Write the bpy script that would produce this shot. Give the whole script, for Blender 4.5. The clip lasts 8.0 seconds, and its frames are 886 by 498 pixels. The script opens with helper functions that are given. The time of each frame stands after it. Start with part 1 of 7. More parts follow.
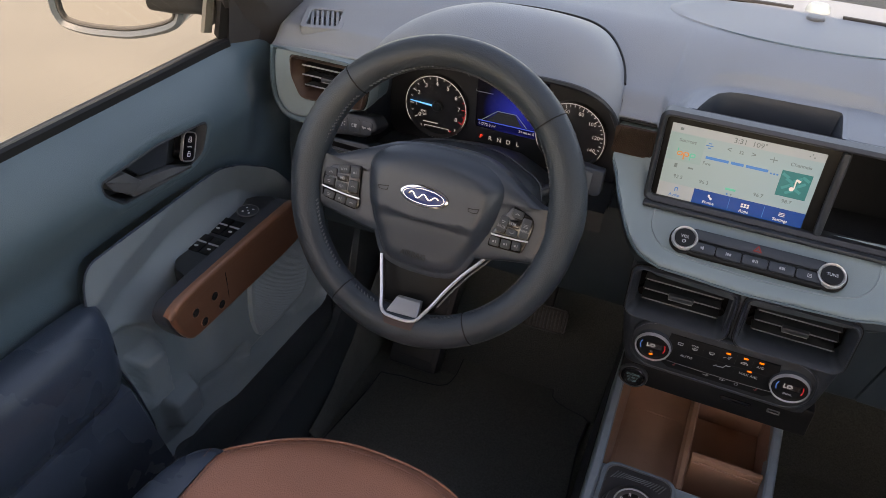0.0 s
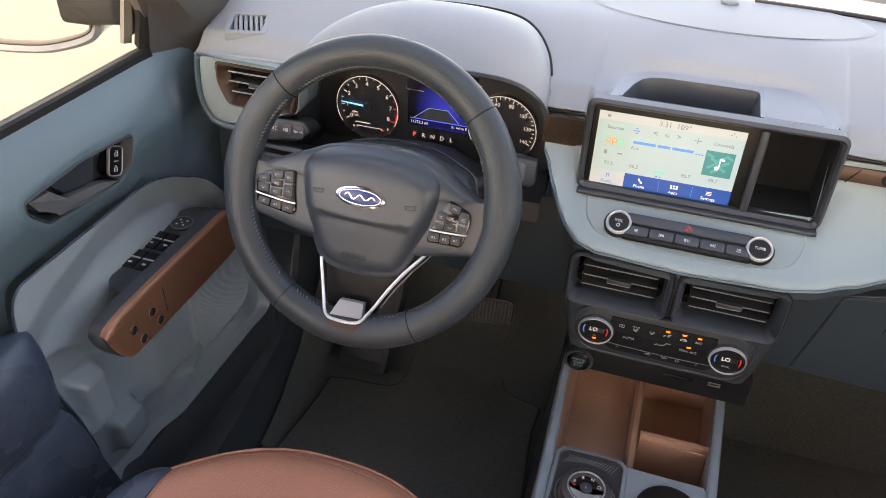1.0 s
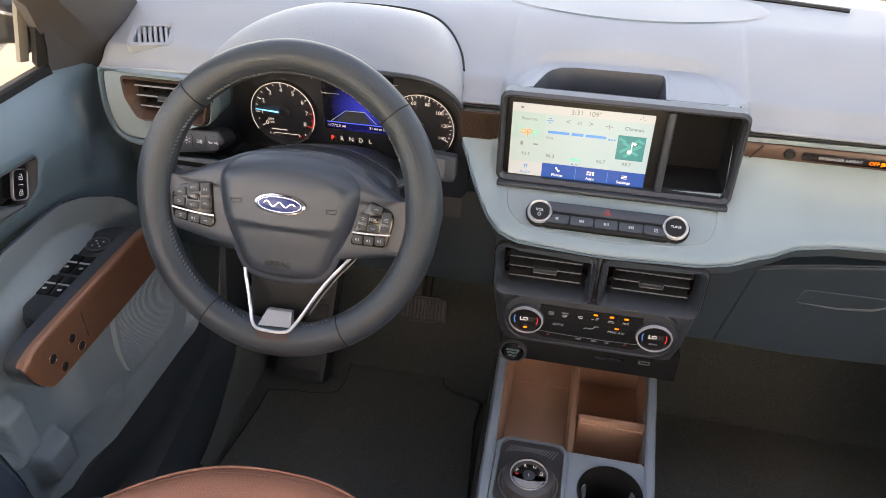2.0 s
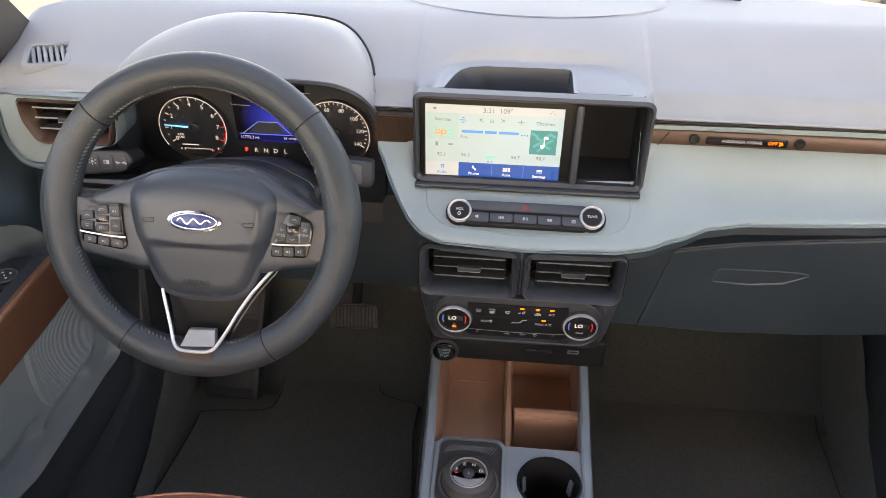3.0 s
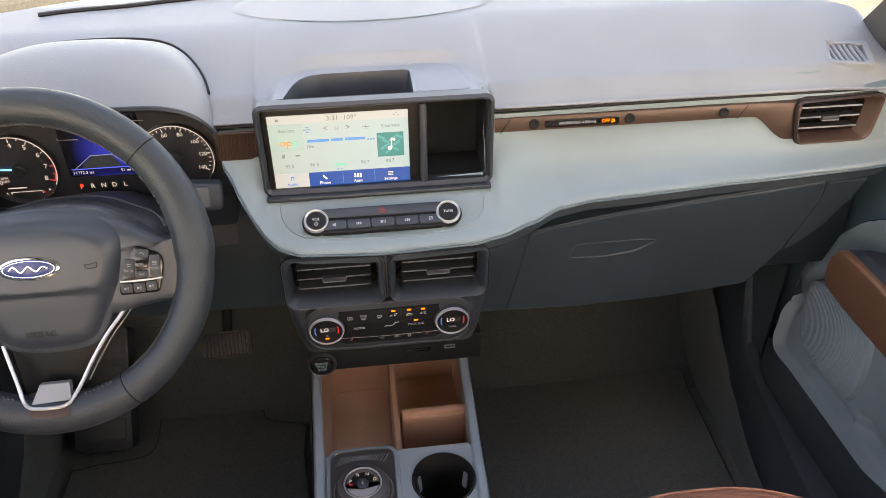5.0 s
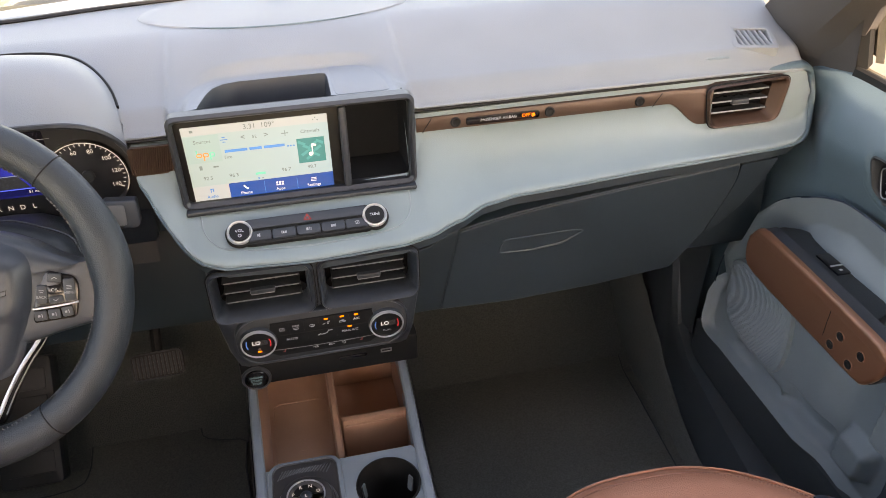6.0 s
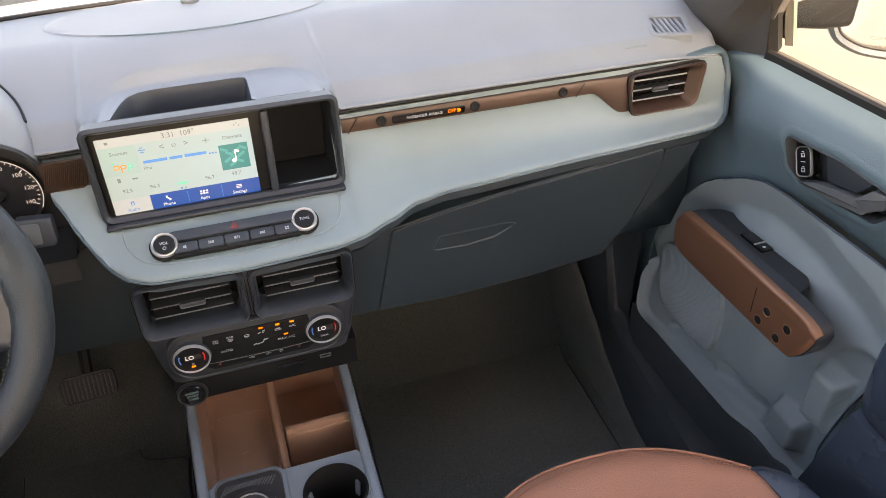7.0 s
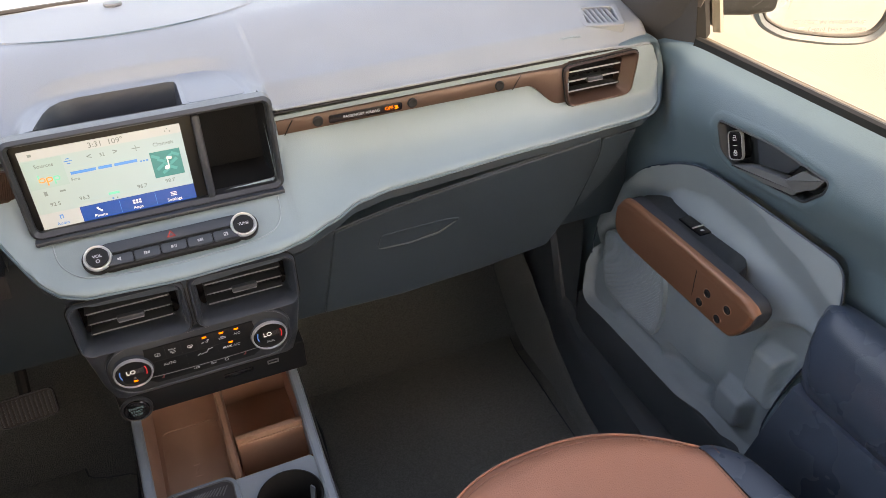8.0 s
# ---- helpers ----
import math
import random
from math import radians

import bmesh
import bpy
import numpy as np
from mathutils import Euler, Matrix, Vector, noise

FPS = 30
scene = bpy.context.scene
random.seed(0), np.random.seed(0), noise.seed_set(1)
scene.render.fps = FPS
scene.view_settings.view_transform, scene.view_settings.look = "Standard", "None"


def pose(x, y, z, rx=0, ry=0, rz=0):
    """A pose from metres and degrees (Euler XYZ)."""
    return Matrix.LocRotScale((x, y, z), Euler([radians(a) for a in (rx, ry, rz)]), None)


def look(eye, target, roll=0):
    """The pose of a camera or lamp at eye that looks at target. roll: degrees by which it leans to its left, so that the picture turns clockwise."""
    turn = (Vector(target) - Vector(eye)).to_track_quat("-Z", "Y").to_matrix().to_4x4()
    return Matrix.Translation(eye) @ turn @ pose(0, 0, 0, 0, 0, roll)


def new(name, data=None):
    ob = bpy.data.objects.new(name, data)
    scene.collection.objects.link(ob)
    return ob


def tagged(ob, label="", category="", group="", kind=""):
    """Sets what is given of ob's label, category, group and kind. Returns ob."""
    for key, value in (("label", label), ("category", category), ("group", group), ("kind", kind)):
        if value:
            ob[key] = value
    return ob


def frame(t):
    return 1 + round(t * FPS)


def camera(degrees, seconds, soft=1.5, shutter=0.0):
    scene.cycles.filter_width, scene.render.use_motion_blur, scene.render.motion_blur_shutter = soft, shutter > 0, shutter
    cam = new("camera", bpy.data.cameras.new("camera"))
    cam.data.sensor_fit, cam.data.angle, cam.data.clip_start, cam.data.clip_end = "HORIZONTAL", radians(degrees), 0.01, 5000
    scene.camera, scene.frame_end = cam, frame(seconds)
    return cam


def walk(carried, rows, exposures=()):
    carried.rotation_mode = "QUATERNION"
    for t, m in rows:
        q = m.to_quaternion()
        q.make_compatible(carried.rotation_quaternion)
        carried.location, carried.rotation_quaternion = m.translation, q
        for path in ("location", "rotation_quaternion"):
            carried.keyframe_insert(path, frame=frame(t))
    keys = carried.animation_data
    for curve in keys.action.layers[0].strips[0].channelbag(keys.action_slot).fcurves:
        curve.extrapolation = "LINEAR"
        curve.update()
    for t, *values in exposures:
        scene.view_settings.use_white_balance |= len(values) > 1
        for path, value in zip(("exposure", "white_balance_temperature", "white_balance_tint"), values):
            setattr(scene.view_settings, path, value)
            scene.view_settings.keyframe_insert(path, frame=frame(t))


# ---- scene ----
cam = camera(60.98, 8.0, 0.5)
PATH = [
    (0.0, pose(-0.0668, -0.0106, 1.1156, 54.417, -2.346, 23.800)),
    (0.5, pose(-0.0636, -0.0112, 1.1153, 54.508, -2.046, 21.167)),
    (1.0, pose(-0.0599, -0.0109, 1.1155, 54.536, -1.697, 18.211)),
    (1.5, pose(-0.0535, -0.0107, 1.1141, 54.670, -1.314, 15.074)),
    (3.0, pose(-0.0339, -0.0076, 1.1125, 55.160, -0.532, 5.253)),
    (3.5, pose(-0.0304, -0.0083, 1.1119, 55.348, -0.329, 2.183)),
    (4.0, pose(-0.0273, -0.0096, 1.1107, 55.488, -0.097, -0.767)),
    (4.5, pose(-0.0225, -0.0095, 1.1094, 55.648, 0.246, -3.833)),
    (6.0, pose(-0.0060, -0.0036, 1.1068, 55.566, 0.873, -12.950)),
    (6.5, pose(-0.0012, -0.0020, 1.1047, 55.484, 1.001, -15.818)),
    (7.0, pose(0.0039, -0.0011, 1.1032, 55.368, 1.105, -18.591)),
    (7.5, pose(0.0075, 0.0002, 1.1029, 55.153, 1.134, -21.151)),
    (8.0, pose(0.0123, 0.0013, 1.1025, 54.921, 1.209, -23.334)),
]
EV = 2.88
walk(cam, PATH, exposures=[(t, e + EV, k, 25) for t, e, k in ((0.0, -0.80, 9630), (0.2, -0.50, 9740), (0.5, 0.02, 10060), (0.9, 0.12, 10490), (1.5, 0.15, 10590), (3.0, 0.22, 10810), (4.5, 0.14, 11020), (7.0, 0.10, 11020), (8.0, 0.10, 10910))])

# ---- daylight ----
world = bpy.data.worlds.new("sky")
scene.world = world
world.use_nodes = True
_n = world.node_tree.nodes
_sky = _n.new("ShaderNodeTexSky")
_sky.sky_type = "NISHITA"
_sky.sun_disc = False
SUN_EL, SUN_AZ = 35.0, 176.0
_sky.sun_elevation = radians(SUN_EL)
_sky.sun_rotation = radians(SUN_AZ)
_n["Background"].inputs[1].default_value = 0.15
world.node_tree.links.new(_sky.outputs[0], _n["Background"].inputs[0])
_sd = bpy.data.lights.new("sun", "SUN")
_sd.energy, _sd.angle, _sd.color = 2.2, radians(0.53), (1.0, 0.95, 0.87)
sun = new("sun", _sd)
_dir = Vector((math.cos(radians(SUN_EL)) * math.sin(radians(SUN_AZ)), math.cos(radians(SUN_EL)) * math.cos(radians(SUN_AZ)), math.sin(radians(SUN_EL))))
sun.matrix_world = look(_dir * 10, (0, 0, 0))

# ---- materials ----
def mat(name, col, rough=0.6, metal=0.0, grain=0.0, scale=900.0, vary=0.06, vscale=9.0, spec=0.5, coat=0.0, stretch=(1, 1, 1), rvary=0.025):
    m = bpy.data.materials.new(name)
    m.use_nodes = True
    nt = m.node_tree
    b = nt.nodes["Principled BSDF"]
    b.inputs["Roughness"].default_value = rough
    b.inputs["Metallic"].default_value = metal
    b.inputs["Specular IOR Level"].default_value = spec
    b.inputs["Coat Weight"].default_value = coat
    b.inputs["Coat Roughness"].default_value = 0.08
    tc = nt.nodes.new("ShaderNodeTexCoord")
    mp = nt.nodes.new("ShaderNodeMapping")
    mp.inputs["Scale"].default_value = stretch
    nt.links.new(tc.outputs["Object"], mp.inputs[0])
    big = nt.nodes.new("ShaderNodeTexNoise")
    big.inputs["Scale"].default_value = vscale
    big.inputs["Detail"].default_value = 4
    nt.links.new(mp.outputs[0], big.inputs["Vector"])
    mr = nt.nodes.new("ShaderNodeMapRange")
    mr.inputs[1].default_value, mr.inputs[2].default_value = 0.3, 0.7
    mr.inputs[3].default_value, mr.inputs[4].default_value = 1 - vary, 1 + vary
    nt.links.new(big.outputs[0], mr.inputs[0])
    mx = nt.nodes.new("ShaderNodeVectorMath")
    mx.operation = "SCALE"
    mx.inputs[0].default_value = col
    nt.links.new(mr.outputs[0], mx.inputs["Scale"])
    nt.links.new(mx.outputs[0], b.inputs["Base Color"])
    rr = nt.nodes.new("ShaderNodeMapRange")
    rr.inputs[1].default_value, rr.inputs[2].default_value = 0.3, 0.7
    rr.inputs[3].default_value, rr.inputs[4].default_value = max(0.02, rough - rvary), min(1, rough + rvary)
    nt.links.new(big.outputs[0], rr.inputs[0])
    nt.links.new(rr.outputs[0], b.inputs["Roughness"])
    if grain:
        g = nt.nodes.new("ShaderNodeTexVoronoi")
        g.inputs["Scale"].default_value = scale
        nt.links.new(mp.outputs[0], g.inputs["Vector"])
        bp = nt.nodes.new("ShaderNodeBump")
        bp.inputs["Strength"].default_value = grain
        bp.inputs["Distance"].default_value = 0.001
        nt.links.new(g.outputs[0], bp.inputs["Height"])
        nt.links.new(bp.outputs[0], b.inputs["Normal"])
    return m


def glow(name, col, strength):
    m = bpy.data.materials.new(name)
    m.use_nodes = True
    b = m.node_tree.nodes["Principled BSDF"]
    b.inputs["Base Color"].default_value = (*[c * 0.3 for c in col], 1)
    b.inputs["Emission Color"].default_value = (*col, 1)
    b.inputs["Emission Strength"].default_value = strength * 0.245
    b.inputs["Roughness"].default_value = 0.25
    return m


def glassy(name, col=(1, 1, 1), rough=0.0):
    m = bpy.data.materials.new(name)
    m.use_nodes = True
    nt = m.node_tree
    out = nt.nodes["Material Output"]
    tr = nt.nodes.new("ShaderNodeBsdfTransparent")
    tr.inputs[0].default_value = (*col, 1)
    gl = nt.nodes.new("ShaderNodeBsdfGlossy")
    gl.inputs["Roughness"].default_value = rough
    lw = nt.nodes.new("ShaderNodeLayerWeight")
    pw = nt.nodes.new("ShaderNodeMath")
    pw.operation = "POWER"
    pw.inputs[1].default_value = 4.0
    nt.links.new(lw.outputs["Facing"], pw.inputs[0])
    fr_ = nt.nodes.new("ShaderNodeMath")
    fr_.operation = "MULTIPLY_ADD"
    fr_.inputs[1].default_value, fr_.inputs[2].default_value = 0.5, 0.035
    nt.links.new(pw.outputs[0], fr_.inputs[0])
    mx = nt.nodes.new("ShaderNodeMixShader")
    nt.links.new(fr_.outputs[0], mx.inputs[0])
    nt.links.new(tr.outputs[0], mx.inputs[1])
    nt.links.new(gl.outputs[0], mx.inputs[2])
    nt.links.new(mx.outputs[0], out.inputs[0])
    return m


PAD = mat("slate_blue_soft_plastic", (0.222, 0.248, 0.272), 0.52, grain=0.22, scale=800, vary=0.05)
GREY = mat("pale_blue_grey_plastic", (0.2050, 0.2720, 0.2920), 0.46, grain=0.14, scale=900, vary=0.04)
DOORB = mat("teal_blue_door_plastic", (0.090, 0.145, 0.174), 0.32, grain=0.22, scale=850, vary=0.06)
DOORG = mat("door_grey_plastic", (0.2450, 0.3050, 0.3320), 0.38, grain=0.12, scale=1300, vary=0.06)
NAVY = mat("navy_vinyl", (0.0420, 0.0630, 0.0940), 0.28, grain=0.14, scale=800, vary=0.04)
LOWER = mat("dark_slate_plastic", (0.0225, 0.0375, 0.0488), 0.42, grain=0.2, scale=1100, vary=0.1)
BLACK = mat("black_plastic", (0.0287, 0.0350, 0.0413), 0.45, grain=0.2, scale=1200, vary=0.1)
STACK = mat("charcoal_stack_plastic", (0.0305, 0.0390, 0.0500), 0.42, grain=0.15, scale=1200, vary=0.08)
SHELL = mat("satin_charcoal_housing", (0.0264, 0.0324, 0.0396), 0.30, grain=0.06, scale=1200, vary=0.06)
LINING = mat("black_flock", (0.0130, 0.0150, 0.0180), 0.85, spec=0.2, grain=0.3, vary=0.1)
WARMCH = mat("warm_charcoal_plastic", (0.060, 0.058, 0.060), 0.30, grain=0.05, vary=0.06)
GLOSS = mat("gloss_black", (0.008, 0.008, 0.010), 0.18, vary=0.05)
DARK = mat("deep_black", (0.012, 0.013, 0.014), 0.6, spec=0.25, vary=0.1)
DUCT = mat("duct_black", (0.005, 0.005, 0.006), 0.8, spec=0.1, vary=0.1)
WHEEL = mat("wheel_leather", (0.0290, 0.0390, 0.0480), 0.40, grain=0.24, scale=750, vary=0.06, spec=0.4)
HUB = mat("hub_plastic", (0.0340, 0.0440, 0.0570), 0.36, grain=0.08, scale=1800, vary=0.05)
SEAT = mat("red_brown_leather", (0.4600, 0.2012, 0.1323), 0.36, grain=0.28, scale=650, vary=0.04)
COPPER = mat("copper_plastic", (0.2950, 0.1380, 0.0870), 0.30, metal=0.5, grain=0.1, scale=1300, vary=0.03)
BRONZE = mat("bronze_trim", (0.0820, 0.0480, 0.0365), 0.42, metal=0.4, grain=0.1, scale=1300, vary=0.08)
TRAY = mat("brown_tray_plastic", (0.3750, 0.2120, 0.1450), 0.48, grain=0.15, scale=1100, vary=0.12)
CONS = mat("console_slate_plastic", (0.2350, 0.2950, 0.3380), 0.42, grain=0.12, scale=1300, vary=0.06)
SATIN = mat("satin_silver", (0.60, 0.61, 0.63), 0.30, metal=0.6, vary=0.04)
CHROME = mat("chrome", (0.75, 0.76, 0.78), 0.08, metal=1.0, vary=0.03)
RUBBER = mat("rubber", (0.0182, 0.0182, 0.0182), 0.7, grain=0.2, vary=0.2)
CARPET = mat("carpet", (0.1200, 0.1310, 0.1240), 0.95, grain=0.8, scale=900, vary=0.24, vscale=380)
# darker copy of the carpet, standing in for shade on the toe board
CARPET_SHADED = mat("carpet_shade_toned", (0.092, 0.106, 0.104), 0.95, grain=1.0, scale=750, vary=0.3, vscale=380)
THREAD = mat("thread", (0.120, 0.122, 0.126), 0.7, vary=0.2)
THREADL = mat("light_thread", (0.24, 0.11, 0.08), 0.7, vary=0.2)
BLUEB = mat("badge_blue", (0.012, 0.03, 0.14), 0.25, vary=0.03)
WHITEI = mat("printed_white", (0.75, 0.76, 0.78), 0.5, vary=0.02)
SLATE = mat("dull_silver", (0.17, 0.175, 0.18), 0.40, metal=0.4, vary=0.05)
PRINT = mat("printed_mid_grey", (0.27, 0.28, 0.29), 0.5, vary=0.02)
SLATB = mat("bright_slat_silver", (0.34, 0.345, 0.35), 0.35, metal=0.5, vary=0.05)
ICON = mat("printed_pale_grey", (0.42, 0.43, 0.44), 0.5, vary=0.02)
MATTE = mat("matte_black", (0.018, 0.021, 0.023), 0.7, vary=0.1)
SILL = mat("satin_charcoal_plastic", (0.0576, 0.0696, 0.0792), 0.34, grain=0.15, scale=1100, vary=0.1)
CAP = mat("satin_black_cap", (0.010, 0.011, 0.012), 0.4, spec=0.2, vary=0.05)
KNOBG = mat("soft_grey_knob", (0.105, 0.113, 0.120), 0.34, vary=0.06)
GREYI = mat("printed_grey", (0.16, 0.16, 0.17), 0.5, vary=0.02)
LINER = mat("headliner_cloth", (0.52, 0.53, 0.54), 0.95, grain=0.4, scale=900, vary=0.05)
PILLAR = mat("pillar_trim", (0.0585, 0.0559, 0.0572), 0.8, grain=0.3, scale=900, vary=0.06)
REARC = mat("grey_rear_trim", (0.20, 0.20, 0.20), 0.8, grain=0.3, scale=900, vary=0.06)
FRAMEB = mat("door_frame_paint", (0.16, 0.148, 0.125), 0.4, vary=0.1)
GROUND = mat("pale_concrete", (0.182, 0.166, 0.132), 0.9, grain=0.4, scale=60, vary=0.08, vscale=1.2)
PAINT = mat("pale_blue_body_paint", (0.33, 0.45, 0.50), 0.25, coat=0.8, vary=0.04)
MIRROR = mat("mirror_glass", (0.9, 0.9, 0.9), 0.01, metal=1.0, vary=0.0, rvary=0.0)
GLASS = glassy("window_glass", (0.93, 0.96, 0.95))

# ---- mesh helpers ----


def fr(o, u=(1, 0, 0), v=(0, 0, 1)):
    """A local frame: u to the right, v up, n = u x v out of the face."""
    u = Vector(u).normalized()
    v = Vector(v)
    n = u.cross(v).normalized()
    v = n.cross(u)
    m = Matrix((u, v, n)).transposed().to_4x4()
    m.translation = o
    return m


def thing(name, at, label, category, group="", kind=""):
    ob = new(name)
    ob.location = at
    ob.empty_display_size = 0.02
    return tagged(ob, label, category, group, kind)


def part(name, bm, material, parent=None, label="", smooth=True, sharp=35):
    bmesh.ops.recalc_face_normals(bm, faces=bm.faces)
    me = bpy.data.meshes.new(name)
    lim = radians(sharp)
    for f in bm.faces:
        f.smooth = smooth
    for e in bm.edges:
        if len(e.link_faces) == 2 and e.calc_face_angle(0) > lim:
            e.smooth = False
    bm.to_mesh(me)
    bm.free()
    me.materials.append(material)
    ob = new(name, me)
    if parent is not None:
        ob.parent = parent
        if parent.type == "EMPTY":
            ob.matrix_parent_inverse = Matrix.Translation(-parent.location)
    if label:
        ob["label"] = label
    return ob


def ring(bm, pts, m=None):
    return [bm.verts.new(m @ Vector(p) if m else Vector(p)) for p in pts]


def skin(bm, rings, closed=True, cap0=False, cap1=False):
    for a, b in zip(rings, rings[1:]):
        n = len(a)
        for i in range(n if closed else n - 1):
            j = (i + 1) % n
            q = [a[i], a[j], b[j], b[i]]
            q = list(dict.fromkeys(q))
            if len(q) > 2:
                bm.faces.new(q)
    if cap0:
        bm.faces.new(rings[0][::-1])
    if cap1:
        bm.faces.new(rings[-1])


def rrect(w, h, r, n=4):
    r = min(r, w / 2 - 1e-5, h / 2 - 1e-5)
    out = []
    for cx, cy, a0 in ((w / 2 - r, h / 2 - r, 0), (-w / 2 + r, h / 2 - r, 90), (-w / 2 + r, -h / 2 + r, 180), (w / 2 - r, -h / 2 + r, 270)):
        for i in range(n + 1):
            a = radians(a0 + 90 * i / n)
            out.append((cx + r * math.cos(a), cy + r * math.sin(a)))
    return out


def circ(r, n=32, ry=None):
    return [(r * math.cos(2 * math.pi * i / n), (ry or r) * math.sin(2 * math.pi * i / n)) for i in range(n)]


def inset(pts, d):
    """Offset a closed 2D outline inwards by d (outline runs anticlockwise)."""
    out = []
    n = len(pts)
    for i in range(n):
        a, b, c = Vector(pts[i - 1]), Vector(pts[i]), Vector(pts[(i + 1) % n])
        e1, e2 = (b - a), (c - b)
        e1 = e1.normalized() if e1.length > 1e-9 else e2.normalized()
        e2 = e2.normalized() if e2.length > 1e-9 else e1
        n1, n2 = Vector((-e1.y, e1.x)), Vector((-e2.y, e2.x))
        k = n1 + n2
        k = k / max(0.35, k.length_squared / 2) if k.length > 1e-6 else n1
        out.append(tuple(b + k * d))
    return out


def ccw(pts):
    return pts if sum(a[0] * b[1] - b[0] * a[1] for a, b in zip(pts, pts[1:] + pts[:1])) > 0 else pts[::-1]


def rounded(pts, r, n=4):
    """A polygon with rounded corners, anticlockwise."""
    pts = ccw([tuple(p) for p in pts])
    out = []
    for i in range(len(pts)):
        a, b, c = Vector(pts[i - 1]), Vector(pts[i]), Vector(pts[(i + 1) % len(pts)])
        u, v = (a - b), (c - b)
        d = min(r, u.length * 0.48, v.length * 0.48)
        p, q = b + u.normalized() * d, b + v.normalized() * d
        for k in range(n + 1):
            t = k / n
            out.append(tuple((1 - t) ** 2 * p + 2 * t * (1 - t) * b + t * t * q))
    return out


def plate(bm, pts, m, h, bev=0.0, base=0.0, steps=2):
    """A solid slab: 2D outline in frame m, from base to h along n, with rounded front edge."""
    rings = [ring(bm, [(x, y, base) for x, y in pts], m)]
    if bev:
        for i in range(steps + 1):
            a = math.pi / 2 * i / steps
            rings.append(ring(bm, [(x, y, h - bev + bev * math.sin(a)) for x, y in inset(pts, bev * (1 - math.cos(a)))], m))
    else:
        rings.append(ring(bm, [(x, y, h) for x, y in pts], m))
    skin(bm, rings, True, True, True)
    return bm


def bezel(bm, outer, inner, m, h, bev=0.001, base=0.0, floor=None):
    """A ring slab between two outlines of the same count, open in the middle."""
    o2, i2 = inset(outer, bev), inset(inner, -bev)
    rs = [ring(bm, [(x, y, base) for x, y in outer], m), ring(bm, [(x, y, h - bev) for x, y in outer], m), ring(bm, [(x, y, h) for x, y in o2], m),
          ring(bm, [(x, y, h) for x, y in i2], m), ring(bm, [(x, y, h - bev) for x, y in inner], m), ring(bm, [(x, y, base if floor is None else floor) for x, y in inner], m)]
    skin(bm, rs)
    if floor is None:
        skin(bm, [rs[-1], rs[0]])
    return bm


def lathe(bm, prof, m, n=32, cap0=True, cap1=True):
    rs = [ring(bm, [(r * math.cos(2 * math.pi * i / n), r * math.sin(2 * math.pi * i / n), h) for i in range(n)], m) for r, h in prof]
    skin(bm, rs, True, cap0, cap1)
    return bm


def tube(bm, pts, r, n=8, closed=False, up=(0, 0, 1), ry=None):
    """A tube along points; r is a number or a list."""
    pts = [Vector(p) for p in pts]
    rs = []
    N = len(pts)
    for i, p in enumerate(pts):
        a = pts[i - 1] if (i or closed) else p
        b = pts[(i + 1) % N] if (i < N - 1 or closed) else p
        t = (b - a).normalized()
        u = t.cross(Vector(up))
        u = u.normalized() if u.length > 1e-5 else t.orthogonal().normalized()
        v = u.cross(t)
        rad = r[i] if isinstance(r, (list, tuple)) else r
        rv = rad if ry is None else ry
        rs.append([bm.verts.new(p + u * rad * math.cos(2 * math.pi * k / n) + v * rv * math.sin(2 * math.pi * k / n)) for k in range(n)])
    if closed:
        rs.append(rs[0])
    skin(bm, rs, True, not closed, not closed)
    return bm


def grid(bm, fn, nu, nv):
    vs = [[bm.verts.new(fn(i / nu, j / nv)) for j in range(nv + 1)] for i in range(nu + 1)]
    for i in range(nu):
        for j in range(nv):
            bm.faces.new((vs[i][j], vs[i + 1][j], vs[i + 1][j + 1], vs[i][j + 1]))
    return bm


def box(bm, x0, x1, y0, y1, z0, z1, bev=0.0, m=None):
    """A box with rounded vertical outline in its own frame, bevelled on the front (+z of the frame)."""
    mm = (m or Matrix()) @ Matrix.Translation(((x0 + x1) / 2, (y0 + y1) / 2, z0))
    return plate(bm, rrect(x1 - x0, y1 - y0, max(bev, 1e-4), 2), mm, z1 - z0, bev) if bev else plate(bm, rrect(x1 - x0, y1 - y0, 1e-4, 1), mm, z1 - z0)


def curve1(keys, x):
    """Smooth interpolation through (x, values...) rows."""
    if x <= keys[0][0]:
        return keys[0][1:]
    for a, b in zip(keys, keys[1:]):
        if x <= b[0]:
            t = (x - a[0]) / (b[0] - a[0])
            t = t * t * (3 - 2 * t) * 0.5 + t * 0.5
            return tuple(p + (q - p) * t for p, q in zip(a[1:], b[1:]))
    return keys[-1][1:]


def smooth(a, b, x):
    t = max(0.0, min(1.0, (x - a) / (b - a)))
    return t * t * (3 - 2 * t)


def spline(pts, n, closed=False):
    """Catmull-Rom through 2D or 3D points, n steps per span."""
    P = [Vector(p) for p in pts]
    N = len(P)
    out = []
    for i in range(N if closed else N - 1):
        a, b, c, d = (P[i - 1] if (i or closed) else P[i]), P[i], P[(i + 1) % N], (P[(i + 2) % N] if (closed or i + 2 < N) else P[(i + 1) % N])
        for k in range(n):
            t = k / n
            out.append(0.5 * ((2 * b) + (c - a) * t + (2 * a - 5 * b + 4 * c - d) * t * t + (3 * b - a - 3 * c + d) * t ** 3))
    if not closed:
        out.append(P[-1])
    return out


